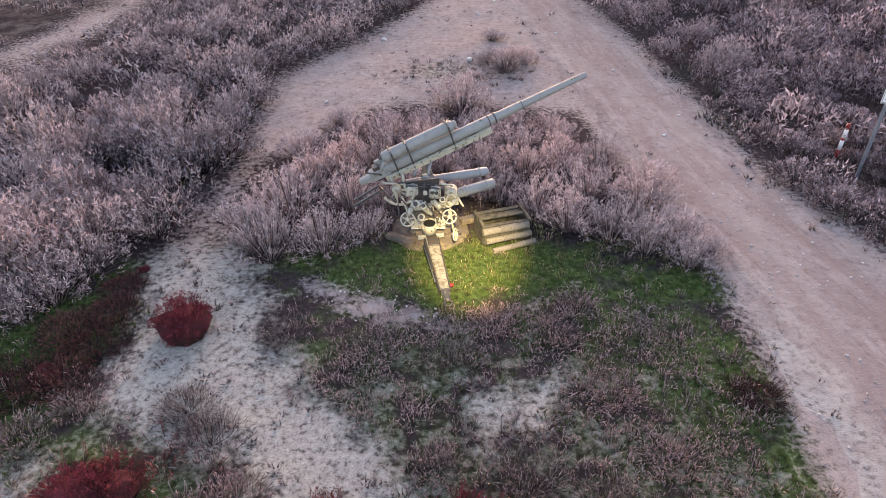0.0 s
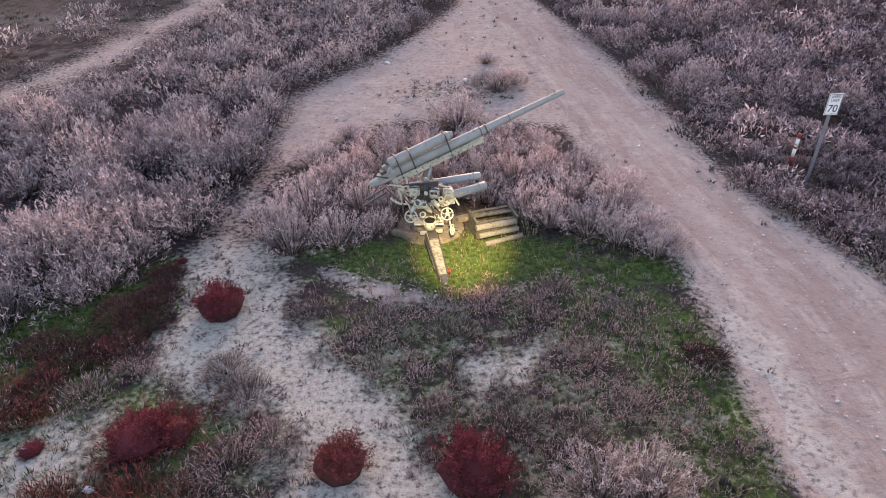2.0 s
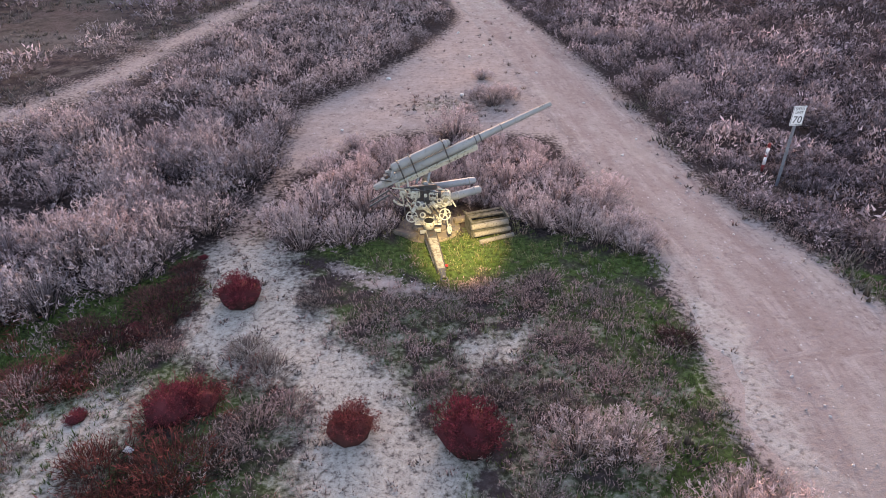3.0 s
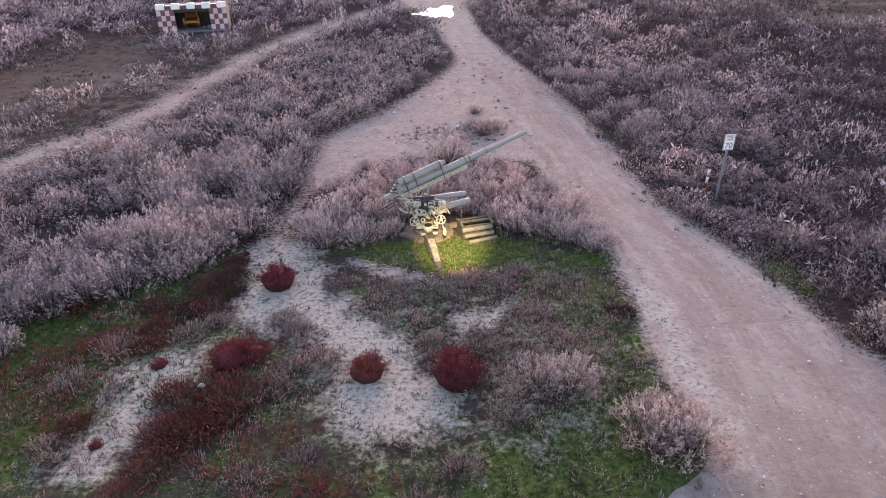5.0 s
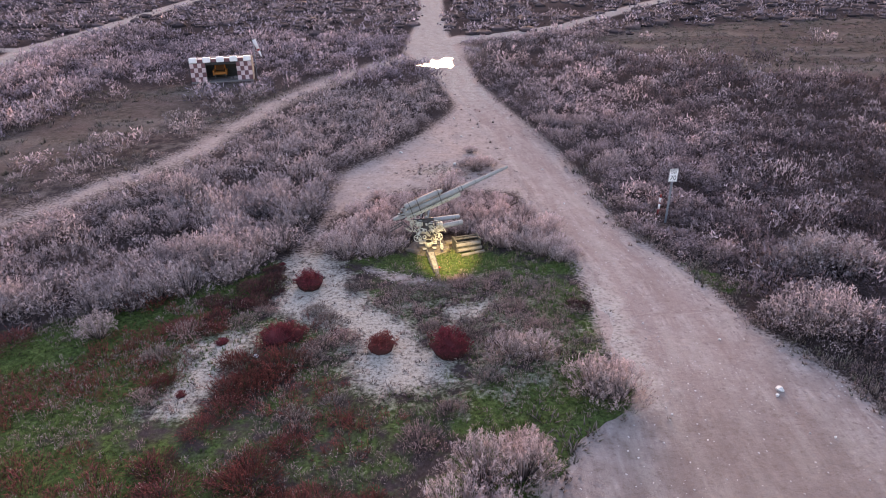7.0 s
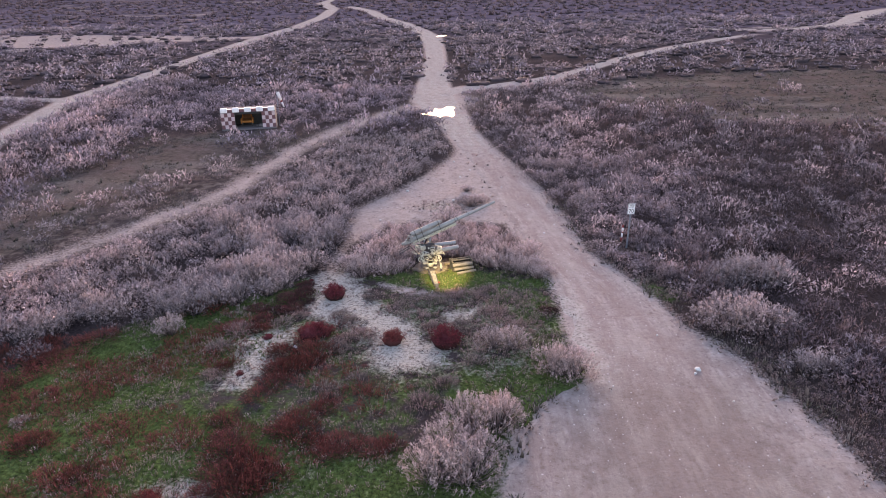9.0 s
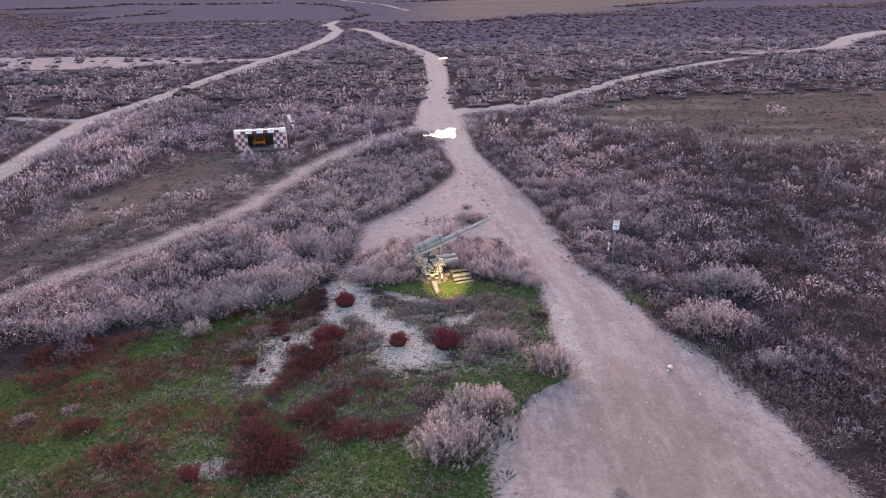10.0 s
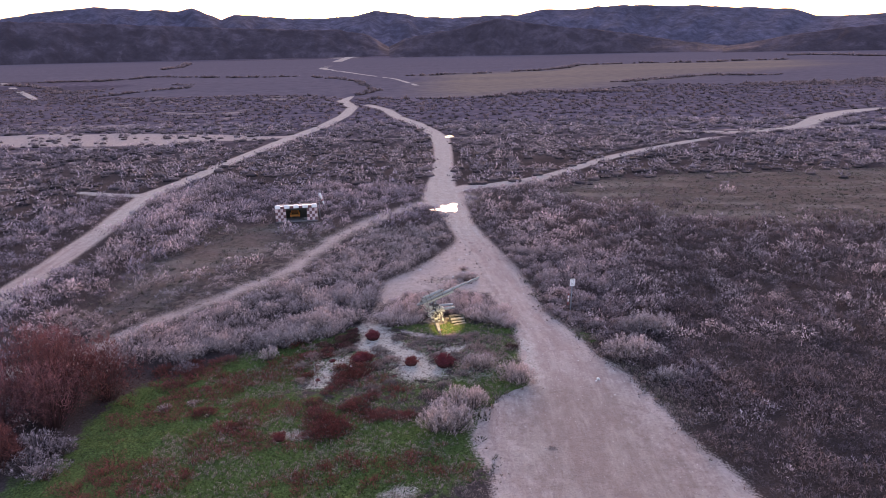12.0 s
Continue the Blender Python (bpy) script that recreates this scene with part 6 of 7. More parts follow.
    # side frames that carry the trunnions
    for y in (-0.22, 0.24):
        bm = bmesh.new()
        low = [(-0.30, y, 0.62), (0.26, y, 0.62), (0.0, y, 1.36), (-0.12, y, 1.40)]
        a = [bm.verts.new(Vector(p) + Vector((0, 0.03, 0))) for p in low]
        b = [bm.verts.new(Vector(p) - Vector((0, 0.03, 0))) for p in low]
        bm.faces.new(a)
        bm.faces.new(b[::-1])
        for k in range(4):
            bm.faces.new((a[k], a[(k + 1) % 4], b[(k + 1) % 4], b[k]))
        bmesh.ops.bevel(bm, geom=list(bm.edges), offset=0.012, segments=1, affect="EDGES")
        part("side_frame", bm, TRAIL_PAINT, gun)
        part("trunnion", turned(bmesh.new(), [(-0.05, 0.03), (-0.045, 0.055), (0.045, 0.055), (0.05, 0.03)], Matrix.Translation((-0.06, y, 1.34)) @ Matrix.Rotation(radians(90), 4, "Z"), 18), GUN_PAINT, gun)
    for y in (-0.14, 0.16):
        part("cradle_strut", rod(bmesh.new(), (-0.30, y, 1.30), at(0.95, -0.22, y * 0.5), 0.035, 0.03, 8), TUBE_PAINT, gun)
        part("cradle_strut", rod(bmesh.new(), (-0.02, y, 1.34), at(1.25, -0.22, y * 0.5), 0.035, 0.03, 8), TUBE_PAINT, gun)
    # added dark body that stands in for the shade between the gear cases
    part("turntable_drum", turned(bmesh.new(), [(0.66, 0.34), (0.70, 0.36), (1.05, 0.34), (1.10, 0.28)], Matrix.Rotation(radians(-90), 4, "Y"), 24), DARK_STEEL, gun, "dark drum added as shade behind the gear cases")
    # equilibrator tubes
    for a, b, r in (((0.40, -0.22, 0.93), (1.27, 0.26, 0.93), 0.098), ((-0.45, -0.02, 1.08), (1.16, 0.58, 1.02), 0.088)):
        tm, tl = aim(a, b)
        tube = part("equilibrator", turned(bmesh.new(), [(0, r * 0.8), (0.02, r), (tl - 0.02, r), (tl, r * 0.85), (tl + 0.02, r * 0.5)], tm, 22), TUBE_PAINT if r < 0.09 else GUN_PAINT, gun)
        part("band", turned(bmesh.new(), [(tl - 0.20, r), (tl - 0.195, r + 0.009), (tl - 0.165, r + 0.009), (tl - 0.16, r)], tm, 22), GUN_PAINT, tube)
        part("band", turned(bmesh.new(), [(tl * 0.32, r), (tl * 0.32 + 0.005, r + 0.01), (tl * 0.32 + 0.05, r + 0.01), (tl * 0.32 + 0.055, r)], tm, 22), GUN_PAINT, tube)
        part("rod_eye", turned(bmesh.new(), [(-0.14, 0.03), (0.0, 0.035)], tm, 10), DARK_STEEL, tube)
    part("tie_rod", rod(bmesh.new(), (-0.5, -0.40, 1.30), (0.42, -0.24, 1.16), 0.016, 0.016, 8), DARK_STEEL, gun)
    # gear cases and sights on the near side
    for c, s, turn in (((-0.32, -0.46, 1.20), (0.30, 0.22, 0.24), 8), ((0.12, -0.46, 1.14), (0.26, 0.22, 0.26), -6), ((-0.17, -0.60, 0.94), (0.32, 0.22, 0.18), 5), ((0.02, -0.55, 0.83), (0.18, 0.2, 0.24), 0), ((0.30, -0.5, 0.92), (0.16, 0.2, 0.2), 20)):
        s = tuple(0.8 * q for q in s)
        bm = slab(bmesh.new(), s, Matrix.Translation(c) @ Matrix.Rotation(radians(turn), 4, "Z"), 0.03)
        case = part("gear_case", bm, PALE_PAINT, gun)
        cm = Matrix.Translation(c) @ Matrix.Rotation(radians(turn), 4, "Z")
        for k in ((-1, 1) if turn == -6 else ()):
            part("sight_window", turned(bmesh.new(), [(0, 0.035), (0.012, 0.035), (0.014, 0.025)], cm @ Matrix.Translation((k * s[0] * 0.2, -s[1] * 0.5, s[2] * 0.22)) @ Matrix.Rotation(radians(-90), 4, "Z"), 14), DARK_STEEL, case)
        part("cap", turned(bmesh.new(), [(0, 0.05), (0.02, 0.048), (0.03, 0.03), (0.034, 0.014)], cm @ Matrix.Translation((0.02, 0.01, s[2] * 0.49)) @ Matrix.Rotation(radians(-90), 4, "Y"), 16), GUN_PAINT, case)
        for sx in (-1, 1):
            for sy in (-1, 1):
                part("bolt", turned(bmesh.new(), [(0, 0.012), (0.012, 0.012)], cm @ Matrix.Translation((sx * s[0] * 0.38, sy * s[1] * 0.34, s[2] * 0.5)) @ Matrix.Rotation(radians(-90), 4, "Y"), 6), DARK_STEEL, case)
    for a, b, r in (((0.42, -0.45, 1.02), (0.42, -0.22, 1.10), 0.13), ((0.36, -0.62, 0.96), (0.50, -0.52, 0.98), 0.06), ((0.10, -0.62, 1.05), (0.22, -0.78, 1.0), 0.04), ((-0.30, -0.62, 0.95), (-0.40, -0.76, 0.82), 0.045)):
        part("gear_drum", rod(bmesh.new(), a, b, r, r * 0.9, 18), PALE_PAINT, gun, smooth=False)
    part("sight_hood", hoop(bmesh.new(), 0.085, 0.022, aim((0.42, -0.50, 1.02), (0.45, -0.7, 1.1))[0], 18, 6), PALE_PAINT, gun)
    for a, b in (((-0.36, -0.62, 1.06), (0.05, -0.62, 0.74)), ((0.05, -0.60, 1.04), (0.30, -0.64, 0.72)), ((-0.5, -0.5, 1.05), (-0.38, -0.7, 0.8)), ((0.40, -0.6, 0.9), (0.46, -0.7, 0.45))):
        part("drive_shaft", rod(bmesh.new(), a, b, 0.022, 0.022, 8), PALE_PAINT, gun)
    # round gear housings, levers and brackets packed between the cases
    for c, d, r in (((-0.24, -0.68, 1.02), (-0.2, -0.8, 0.7), 0.085), ((-0.10, -0.70, 0.99), (0.1, -0.8, 0.7), 0.070), ((0.26, -0.66, 1.10), (0.1, -0.8, 0.6), 0.060), ((-0.14, -0.74, 0.76), (0.0, -0.7, 0.7), 0.075), ((0.16, -0.72, 0.70), (0.2, -0.7, 0.6), 0.055)):
        m, _ = aim(c, Vector(c) + Vector(d))
        housing = part("gear_housing", turned(bmesh.new(), [(-0.10, r * 0.8), (-0.02, r), (0.02, r), (0.03, r * 0.8)], m, 18), PALE_PAINT, gun)
        part("cover", turned(bmesh.new(), [(0.028, r * 0.55), (0.045, r * 0.5), (0.05, r * 0.2)], m, 14), DARK_STEEL, housing, "dark worn cover")
    for a, b, r, mat in (((-0.52, -0.52, 0.98), (-0.30, -0.74, 0.90), 0.018, PALE_PAINT), ((-0.05, -0.74, 1.08), (0.10, -0.78, 0.86), 0.016, DARK_STEEL), ((0.18, -0.64, 1.02), (0.40, -0.74, 0.98), 0.020, PALE_PAINT), ((-0.42, -0.50, 1.32), (-0.02, -0.52, 1.29), 0.014, DARK_STEEL),
                         ((0.02, -0.50, 1.28), (0.30, -0.52, 1.24), 0.014, DARK_STEEL), ((0.55, -0.42, 1.0), (0.66, -0.52, 0.86), 0.022, PALE_PAINT), ((0.48, -0.60, 0.70), (0.56, -0.70, 0.50), 0.016, DARK_STEEL), ((-0.58, -0.62, 0.98), (-0.56, -0.70, 0.72), 0.018, DARK_STEEL)):
        part("lever", rod(bmesh.new(), a, b, r, r * 0.85, 8), mat, gun)
    for c, w in (((-0.06, -0.60, 1.22), 0.07), ((0.52, -0.50, 0.95), 0.09), ((-0.30, -0.72, 0.68), 0.10), ((0.26, -0.70, 0.62), 0.10)):
        part("bracket", slab(bmesh.new(), (w, 0.05, w * 1.2), Matrix.Translation(c) @ Matrix.Rotation(radians(200 * w), 4, "Z"), 0.008), PALE_PAINT, gun)
    handwheel(gun, (-0.40, -0.80, 0.76), (-0.12, -0.75, 0.55), 0.128)
    handwheel(gun, (0.39, -0.78, 0.80), (0.1, -0.8, 0.5), 0.130)
    handwheel(gun, (0.50, -0.82, 0.42), (0.9, -0.3, 0.15), 0.115)
    # pedestal with a round hand hole
    ped = part("pedestal", turned(bmesh.new(), [(0.06, 0.48), (0.12, 0.48), (0.15, 0.44), (0.30, 0.38), (0.50, 0.35), (0.62, 0.40), (0.66, 0.40), (0.68, 0.28)], Matrix.Rotation(radians(-90), 4, "Y"), 32), SOIL, gun)
    hm = Matrix.Translation((0.0, -0.55, 0.47)) @ Vector((0, -0.12, 0.99)).to_track_quat("X", "Z").to_matrix().to_4x4()
    part("hand_hole", turned(bmesh.new(), [(-0.05, 0.125), (0.035, 0.125), (0.04, 0.115)], hm, 22), BORE, ped, "near-black plug as the shade in the hand hole")
    part("hole_neck", turned(bmesh.new(), [(-0.16, 0.14), (-0.02, 0.155), (0.02, 0.155)], hm, 24), PALE_PAINT, ped)
    part("step_plate", slab(bmesh.new(), (0.66, 0.34, 0.035), Matrix.Translation((-0.02, -0.50, 0.455)), 0.016), PALE_PAINT, ped, "cream-painted step plate")
    part("hole_rim", hoop(bmesh.new(), 0.135, 0.022, hm @ Matrix.Translation((0.035, 0, 0)), 24, 6), PALE_PAINT, ped, smooth=True)
    for k in range(14):
        a = 2 * math.pi * k / 14
        part("bolt", turned(bmesh.new(), [(0.11, 0.022), (0.145, 0.022), (0.15, 0.014)], Matrix.Translation((0.475 * math.cos(a), 0.475 * math.sin(a), 0)) @ Matrix.Rotation(radians(-90), 4, "Y"), 6), DARK_STEEL, ped)
    # base plate and outrigger beams
    part("base_plate", turned(bmesh.new(), [(0.0, 0.80), (0.02, 0.74), (0.05, 0.62), (0.08, 0.5)], Matrix.Rotation(radians(-90), 4, "Y"), 30), SOIL, gun, "base plate buried in trodden soil")
    for a, b, w in (((-0.30, -0.62, 0.12), (-0.86, -0.28, 0.09), 0.18), ((0.62, 0.15, 0.12), (1.3, 0.45, 0.10), 0.2), ((-0.2, 0.7, 0.12), (-0.5, 1.8, 0.08), 0.2)):
        bmx, bl = aim(a, b)
        part("outrigger", slab(bmesh.new(), (bl, w, 0.13), bmx @ Matrix.Translation((bl / 2, 0, -0.03)), 0.03), SOIL, gun, "soil-covered outrigger beam")
    tm, tl = aim((0.02, -0.52, 0.17), (0.31, -2.16, 0.09))
    trail = part("trail", slab(bmesh.new(), (tl, 0.24, 0.16), tm @ Matrix.Translation((tl / 2, 0, 0)), 0.02, 0.68), TRAIL_PAINT, gun, "dirty cream-painted box trail on the grass")
    for sgn in (1, -1):
        rm = tm @ Matrix.Translation((tl / 2, 0.118 * sgn, -0.03)) @ Matrix.Rotation(radians(-1.4 * sgn), 4, "Z")
        part("side_rail", slab(bmesh.new(), (tl * 0.96, 0.022, 0.15), rm, 0.006), DARK_STEEL, trail)
    # no recess is cut: a dark slab on top stands in for its shade
    part("pocket", slab(bmesh.new(), (0.34, 0.2, 0.03), tm @ Matrix.Translation((0.22, 0, 0.085)), 0.006), DARK_STEEL, trail, "dark slab as the shade of an open pocket")
    part("cross_bar", slab(bmesh.new(), (0.05, 0.52, 0.09), tm @ Matrix.Translation((0.05, 0, 0.05)), 0.01), GUN_PAINT, trail)
    part("towing_shoe", slab(bmesh.new(), (0.30, 0.17, 0.15), tm @ Matrix.Translation((tl + 0.1, 0, 0)), 0.03, 0.6), DARK_STEEL, trail)
    part("towing_eye", hoop(bmesh.new(), 0.07, 0.022, tm @ Matrix.Translation((tl + 0.30, 0, 0.0)) @ Matrix.Rotation(radians(90), 4, "Y"), 18, 6), DARK_STEEL, trail, smooth=True)
    part("reflector", turned(bmesh.new(), [(0, 0.034), (0.02, 0.034), (0.028, 0.02)], tm @ Matrix.Translation((tl - 0.06, 0.12, 0.10)) @ Matrix.Rotation(radians(-60), 4, "Y"), 14), RED_LENS, trail, "red round reflector")
    part("lashing_chain", rod(bmesh.new(), tm @ Vector((0.4, -0.2, 0.12)), tm @ Vector((tl - 0.2, -0.15, 0.08)), 0.014, 0.014, 6), DARK_STEEL, trail)
    return gun


field_gun()


# ---- the crate and logs beside the gun ----
def plank_crate():
    crate = empty("wooden_crate", pose(1.22, 11.78, 0.0, 0, 0, 16), "weathered grey plank crate lying on the grass", "crate")
    for k in (0, 2, 3, 4):
        part("plank", slab(bmesh.new(), (0.92 + 0.05 * (k % 3), 0.092, 0.03), pose(0.02 * (k % 2), -0.21 + 0.118 * k, 0.44 + 0.016 * (k % 3), 1.5 * (k - 2), 0.6 * (k % 2), 0.8 * (k - 2)), 0.006), GREY_WOOD, crate)
    for x in (-0.50, 0.52):
        part("end_board", slab(bmesh.new(), (0.045, 0.54, 0.36), pose(x * 0.92, 0, 0.24), 0.008), GREY_WOOD, crate)
        part("batten", slab(bmesh.new(), (0.06, 0.62, 0.05), pose(x * 0.93, 0, 0.485), 0.008), GREY_WOOD, crate)
    for k in range(3):
        part("side_board", slab(bmesh.new(), (0.92, 0.03, 0.10), pose(0, -0.265, 0.11 + 0.115 * k, 3 * (k - 1)), 0.006), GREY_WOOD, crate)
        part("side_board", slab(bmesh.new(), (0.92, 0.03, 0.10), pose(0, 0.275, 0.11 + 0.115 * k, -2 * (k - 1)), 0.006), GREY_WOOD, crate)
    part("bottom", slab(bmesh.new(), (0.90, 0.50, 0.04), pose(0, 0, 0.05), 0.006), GREY_WOOD, crate)


plank_crate()


def log(a, b, r, label):
    m, length = aim(a, b)
    bm = bmesh.new()
    prof = [(0, r * 0.9), (0.015, r)] + [(length * k / 6, r * (1 + 0.06 * math.sin(k * 2.1 + r * 90))) for k in range(1, 6)] + [(length - 0.015, r * 0.97), (length, r * 0.85)]
    turned(bm, prof, Matrix(), 16)
    ob = part("log", bm, LOG_WOOD, at=m)
    return tagged(ob, label, "log", "logs beside the crate")


log((0.83, 11.36, 0.37), (1.74, 11.63, 0.38), 0.072, "pale barkless log leaning on the crate")
log((0.90, 11.34, 0.17), (1.80, 11.66, 0.17), 0.062, "pale barkless log lying beside the crate")
log((1.03, 11.18, 0.06), (1.88, 11.54, 0.06), 0.058, "pale barkless log lying in the grass")


# ---- the speed sign and the marker stake ----
def letters(text, size, where, parent, mat, depth=0.004):
    curve = bpy.data.curves.new("lettering", "FONT")
    curve.body, curve.size, curve.extrude, curve.align_x, curve.align_y = text, size, depth / 2, "CENTER", "CENTER"
    tmp = new("lettering", curve)
    me = bpy.data.meshes.new_from_object(tmp.evaluated_get(bpy.context.evaluated_depsgraph_get()))
    bpy.data.objects.remove(tmp)
    me.materials.clear()
    me.materials.append(mat)
    ob = new("lettering", me)
    ob.parent, ob.matrix_basis = parent, where
    return ob


def speed_sign():
    sign = empty("speed_sign", pose(9.42, 14.05, 0, 0, 2.0, 8), "white speed limit sign on a grey steel post", "road sign")
    bm = slab(bmesh.new(), (0.085, 0.05, 2.30), pose(0, 0.03, 1.13), 0.012)
    part("post", bm, POST_STEEL, sign)
    panel = part("panel", slab(bmesh.new(), (0.37, 0.012, 0.54), pose(0, -0.004, 2.06), 0.004), WHITE_PAINT, sign, "white sign panel with black lettering")
    bm = bmesh.new()
    for sx in (-1, 1):
        slab(bm, (0.010, 0.004, 0.50), pose(0.17 * sx, -0.0125, 2.06), 0)
        slab(bm, (0.33, 0.004, 0.010), pose(0, -0.0125, 2.06 + 0.245 * sx), 0)
    part("border", bm, BLACK_AND_SHADE, panel)
    for text, size, z in (("SPEED", 0.095, 2.245), ("LIMIT", 0.095, 2.15), ("70", 0.27, 1.945)):
        letters(text, size, pose(0, -0.0125, z, 90), panel, BLACK_AND_SHADE)
    bm = bmesh.new()
    for z in (1.83, 2.29):
        part("bolt", turned(bmesh.new(), [(0, 0.012), (0.012, 0.01)], pose(0, -0.008, z, 0, 0, -90), 8), POST_STEEL, panel)


speed_sign()


def marker_stake():
    stake = empty("marker_stake", pose(9.36, 15.0, 0, 0, 3, 0), "red and white banded marker stake among the shrubs", "marker post")
    for z0, z1, mat in ((0.0, 0.22, RED_PAINT), (0.22, 0.46, WHITE_PAINT), (0.46, 0.52, RED_PAINT), (0.52, 0.74, WHITE_PAINT), (0.74, 0.86, RED_PAINT)):
        part("band", turned(bmesh.new(), [(z0, 0.046), (z1, 0.046)] + ([(z1 + 0.02, 0.03)] if z1 > 0.85 else []), Matrix.Rotation(radians(-90), 4, "Y"), 14), mat, stake)
    part("core", rod(bmesh.new(), (0, 0, -0.1), (0, 0, 0.85), 0.04, 0.04, 10), POST_STEEL, stake)


marker_stake()


# ---- the checkered shelter ----
def shelter():
    hut = empty("shelter", pose(-16.86, 42.0, 0, 0, 0, 11.0), "low concrete shelter with faded red and white checkered front", "shelter")
    W, D, H = 4.60, 1.8, 1.50
    for x in (-1, 1):
        part("pier", slab(bmesh.new(), (1.16, 0.26, H), pose(x * (W / 2 - 0.58), 0.13, H / 2), 0.01), CONCRETE, hut)
        part("side_wall", slab(bmesh.new(), (0.22, D - 0.26, H), pose(x * (W / 2 - 0.11), 0.26 + (D - 0.26) / 2, H / 2), 0.01), CONCRETE, hut)
    # black here paints the shade of the interior onto the wall
    part("back_wall", slab(bmesh.new(), (W - 0.44, 0.22, H), pose(0, D - 0.11, H / 2), 0.01), BLACK_AND_SHADE, hut, "back wall coloured black for the shade inside")
    roof = part("roof", slab(bmesh.new(), (W - 0.04, D - 0.1, 0.14), pose(0, D / 2 + 0.08, H + 0.07), 0.02), CONCRETE, hut)
    part("floor_slab", slab(bmesh.new(), (W + 0.06, D + 0.2, 0.12), pose(0, D / 2 - 0.1, 0.03), 0.02), CONCRETE, hut, "grey concrete plinth")
    # blackened too, so the opening's shade reaches the parapet
    part("lintel", slab(bmesh.new(), (W - 2.34, 0.22, 0.20), pose(0, 0.13, H - 0.10), 0.01), BLACK_AND_SHADE, hut, "lintel coloured black with the shade of the opening")
    # checks painted on slightly raised panels
    for x in (-1, 1):
        for c in range(4):
            for r in range(4):
                mat = (MAROON_PAINT, PINK_PAINT)[(c + r + (x > 0)) % 2]
                part("check_panel", slab(bmesh.new(), (0.282, 0.02, 0.336), pose(x * (W / 2 - 0.58) + (c - 1.5) * 0.287, -0.010, 0.27 + 0.343 * r), 0.004), mat, hut)
    for k in range(9):
        white = k % 2 == 0
        mat = WHITE_PAINT if white else MAROON_PAINT
        h = 0.40 if white else 0.26
        part("parapet_block", slab(bmesh.new(), (0.58 if white else 0.41, 0.30 if white else 0.16, h), pose((k - 4) * 0.50, 0.06 if white else 0.12, H + (0.20 if white else 0.12)), 0.05 if white else 0.02), mat, hut)
    for k in range(9):
        part("roof_patch", slab(bmesh.new(), (0.52, 0.7, 0.03), pose((k - 4) * 0.50, 0.62, H + 0.16), 0.008), WHITE_PAINT if k % 2 else MAROON_PAINT, roof)


shelter()


def armchair():
    """The orange seat that stands in the shelter."""
    c = empty("armchair", pose(-17.2, 42.72, 0.14, 0, 0, 12), "orange high-backed armchair inside the shelter", "chair")
    back = part("backrest", slab(bmesh.new(), (0.62, 0.06, 0.62), pose(0, 0.36, 0.86, -10), 0.03), RUSTY_CLOTH, c, "dark worn back cushion")
    for x in (-1, 1):
        part("back_post", rod(bmesh.new(), (0.41 * x, 0.26, 0.42), (0.33 * x, 0.42, 1.22), 0.06, 0.05, 10), ORANGE_PAINT, back)
    part("back_rail", rod(bmesh.new(), (-0.35, 0.41, 1.20), (0.35, 0.41, 1.20), 0.06, 0.06, 10), ORANGE_PAINT, back)
    part("seat", slab(bmesh.new(), (0.86, 0.70, 0.18), pose(0, 0, 0.42), 0.05), ORANGE_PAINT, c)
    for x in (-1, 1):
        part("armrest", slab(bmesh.new(), (0.14, 0.70, 0.40), pose(0.48 * x, 0, 0.48), 0.04), ORANGE_PAINT, c)
        for y in (-0.28, 0.28):
            part("leg", rod(bmesh.new(), (0.42 * x, y, 0), (0.40 * x, y, 0.34), 0.03, 0.035, 8), DARK_STEEL, c)


armchair()


def rubble(x, y, size, seed):
    bm = bmesh.new()
    bmesh.ops.create_icosphere(bm, subdivisions=2, radius=1)
    for v in bm.verts:
        k = 0.7 + 0.6 * noise.noise(v.co * 1.5 + Vector((seed * 2.7, 1, 0)))
        v.co = Vector((v.co.x * size * k, v.co.y * size * 0.8 * k, v.co.z * size * 0.7 * k))
    return tagged(part("rubble", bm, CONCRETE, at=pose(x, y, 0.13 + size * 0.4, 0, 0, seed * 63)), "grey broken concrete lump on the shelter floor", "rubble", "rubble in the shelter")


for k, (x, y, s) in enumerate(((-15.95, 42.55, 0.26), (-15.7, 42.75, 0.20), (-16.3, 42.45, 0.16), (-15.75, 42.45, 0.14))):
    rubble(x, y, s, k)


def windsock():
    w = empty("windsock", pose(-14.45, 43.0, 0), "limp white windsock on a thin grey pole", "windsock")
    part("pole", rod(bmesh.new(), (0, 0, 0), (0.02, 0, 3.05), 0.035, 0.025, 10), POST_STEEL, w)
    m, length = aim((0.12, -0.05, 2.98), (0.62, -0.3, 1.75))
    part("hoop_ring", hoop(bmesh.new(), 0.15, 0.015, m, 18, 6), POST_STEEL, w)
    part("arm", rod(bmesh.new(), (0.02, 0, 2.98), (0.12, -0.05, 2.98), 0.012, 0.012, 6), POST_STEEL, w)
    prof = [(0, 0.15), (length * 0.3, 0.125), (length * 0.55, 0.10), (length * 0.6, 0.135), (length, 0.075)]
    part("sock", turned(bmesh.new(), prof[:3], m, 16), SOCK_CLOTH, w)
    part("sock_band", turned(bmesh.new(), [(length * 0.56, 0.10), (length * 0.66, 0.09)], m, 16), RED_PAINT, w)
    part("sock_tail", turned(bmesh.new(), [(length * 0.67, 0.09), (length, 0.055)], m, 16), SOCK_CLOTH, w)


windsock()


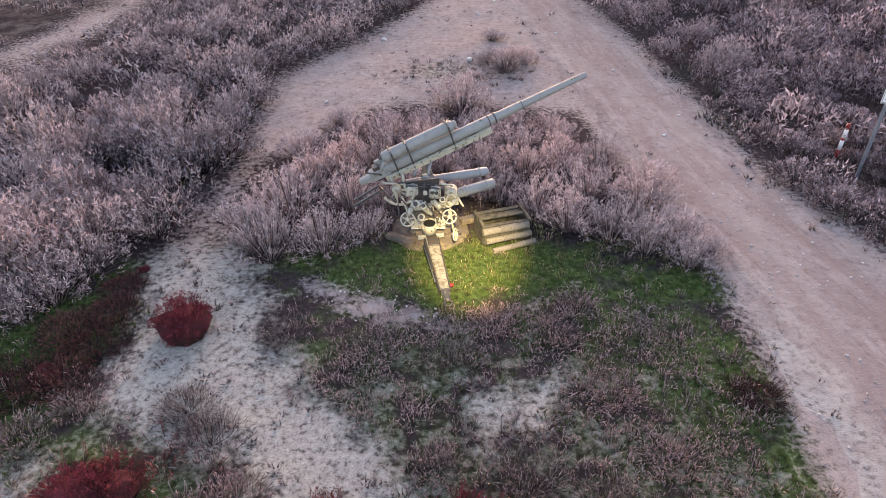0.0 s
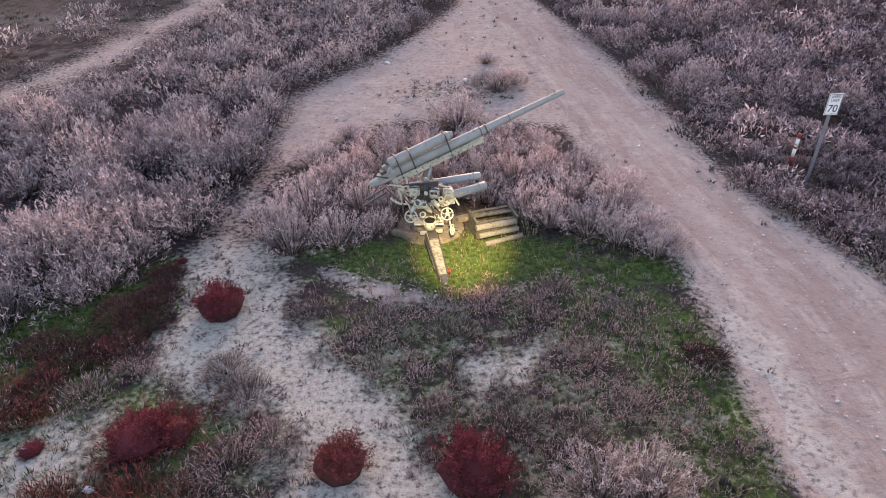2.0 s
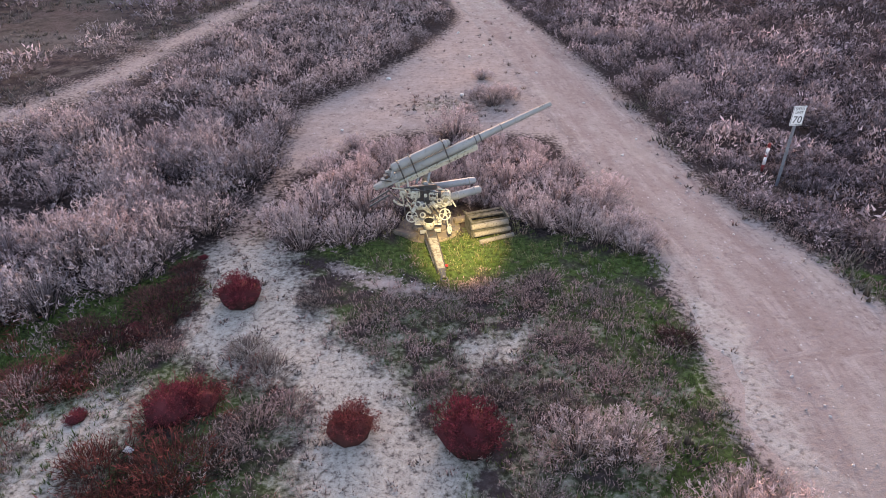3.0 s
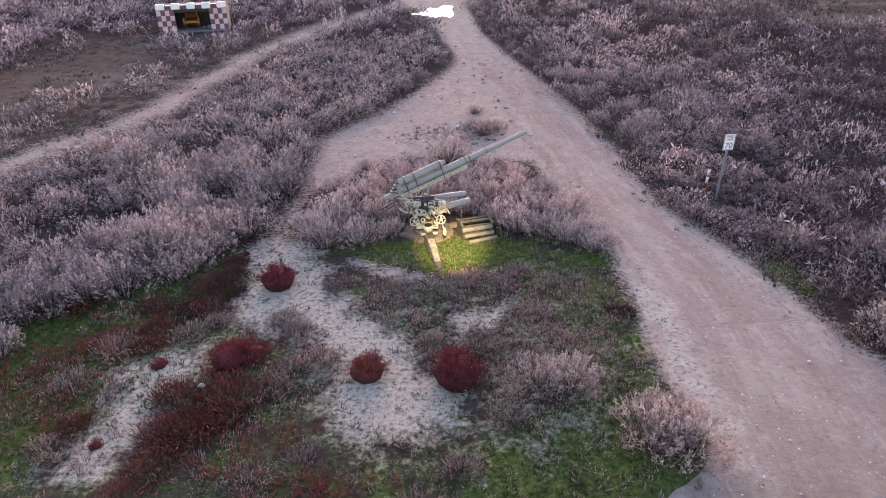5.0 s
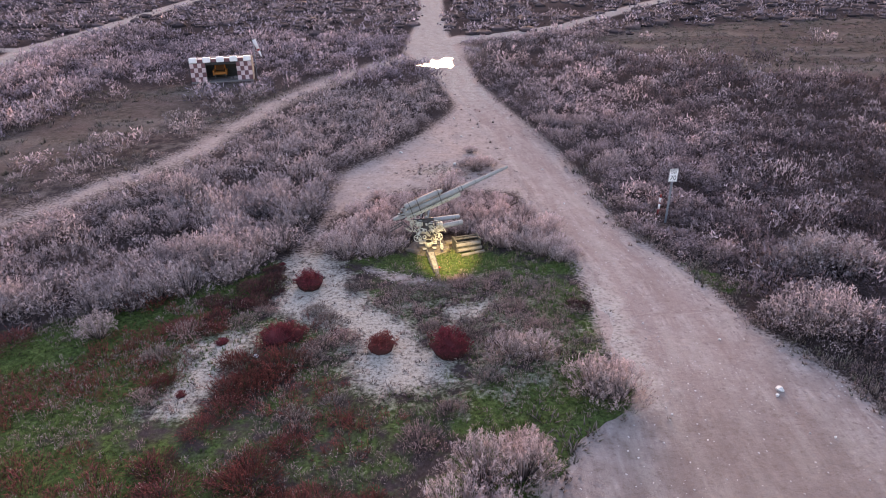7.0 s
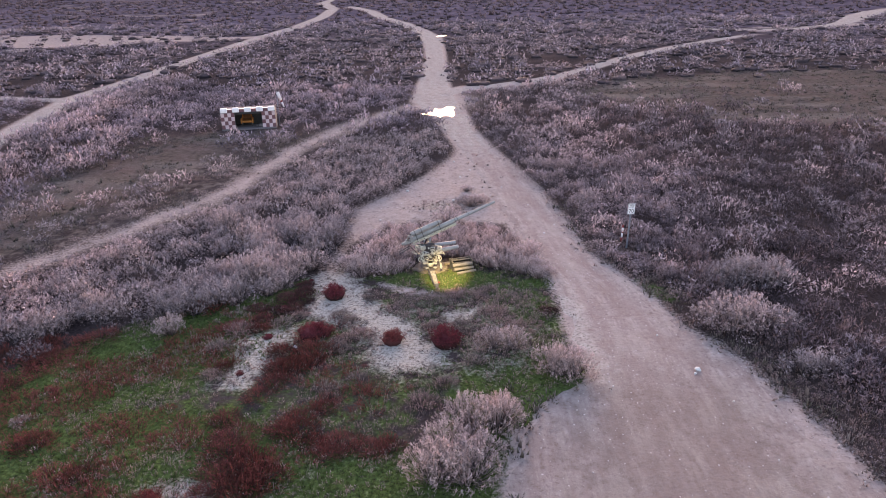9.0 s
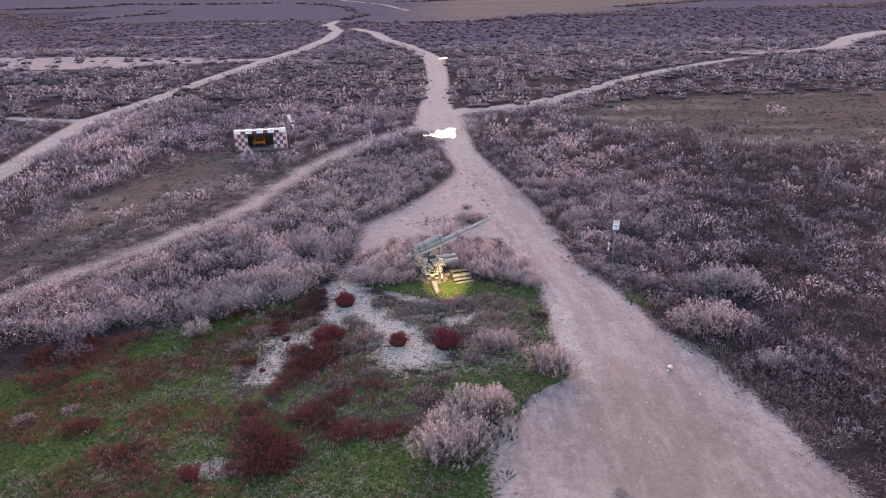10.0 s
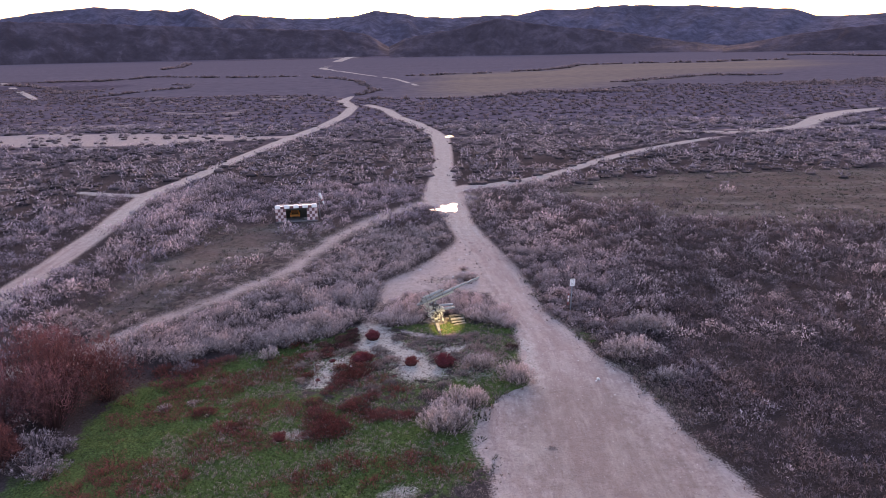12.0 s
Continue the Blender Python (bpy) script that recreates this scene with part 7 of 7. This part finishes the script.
# ---- stones ----
def stone(x, y, size, seed):
    bm = bmesh.new()
    bmesh.ops.create_icosphere(bm, subdivisions=2, radius=1)
    for v in bm.verts:
        k = 0.75 + 0.5 * noise.noise(v.co * 1.3 + Vector((seed * 3.1, 0, 0)))
        v.co = Vector((v.co.x * size * k, v.co.y * size * 0.8 * k, v.co.z * size * 0.55 * k))
    ob = part("stone", bm, STONE, at=pose(x, y, float(lift(x, y)) + size * 0.18 + 0.02, 0, 0, seed * 47))
    return tagged(ob, "pale angular stone on bare dirt", "stone", "pale stones")


for k, (x, y, s) in enumerate(((9.37, 2.98, 0.15), (9.2, 2.75, 0.08), (0.85, 21.7, 0.14), (-2.0, 23.7, 0.13), (-5.1, 4.75, 0.11), (0.9, 30.4, 0.1), (1.3, 26.6, 0.09), (3.9, 24.2, 0.08), (-3.2, 18.4, 0.07), (5.6, 16.2, 0.08),
                               (2.0, 28.2, 0.08), (-8.0, 18.1, 0.09), (-8.5, 18.7, 0.07), (-9.2, 22.4, 0.1), (4.2, 12.3, 0.05), (8.6, 5.4, 0.06), (9.9, 1.1, 0.05), (6.3, 17.4, 0.06), (-11.8, 20.3, 0.11), (5.2, 20.7, 0.07))):
    stone(x, y, s, k)

pebble_shapes = []
for k in range(4):
    bm = bmesh.new()
    bmesh.ops.create_icosphere(bm, subdivisions=1, radius=0.5)
    bmesh.ops.triangulate(bm, faces=bm.faces)
    v = np.array([tuple(p.co) for p in bm.verts]) * np.array([1, 0.8, 0.6]) * rng.uniform(0.75, 1.2, (len(bm.verts), 1))
    t = np.array([[q.index for q in f.verts] for f in bm.faces])
    bm.free()
    pebble_shapes.append((v, t, np.full(len(v), 0.5)))
x, y = strewn(-7, 14, -8, 34, 0.27, lambda x, y: 0.6 * step(np.minimum(inside(BARE_LOT, x, y), roads_at(x, y)), 0.3))
x2, y2 = strewn(-3, 1, 8.8, 10.6, 0.065, lambda x, y: 0.3 * step(along([(-2.3, 10.2, 0.25), (-1.2, 9.55, 0.35), (-0.2, 9.2, 0.28)], x, y)[0], 0.2))
x3, y3 = strewn(8, 14, -4, 10, 0.16, lambda x, y: 0.55 * step(np.abs(roads_at(x, y) + 0.1) - 0.35, 0.25) * (fbm(x * 0.9, y * 0.9, 33) > 0.42))
x4, y4 = strewn(5.2, 9.5, 2, 16, 0.16, lambda x, y: 0.6 * (roads_at(x, y) < -0.3) * (fbm(x * 1.1, y * 0.5, 35) > 0.5))
x, y = np.concatenate([x, x2, x3, x4]), np.concatenate([y, y2, y3, y4])
PEBBLE = plant_material("mixed_pebbles", (0.34, 0.29, 0.28), (0.66, 0.61, 0.58), spread=0.9)
scatter("gravel", pebble_shapes, np.column_stack([x, y, 0.014 + 0.06 * rng.uniform(0, 1, len(x)) ** 3, rng.uniform(0.7, 1.1, len(x))]), PEBBLE, "scattered small pebbles on the dirt", "pebbles", np.where(roads_at(x, y) < 0.1, 0.026, 0.0))
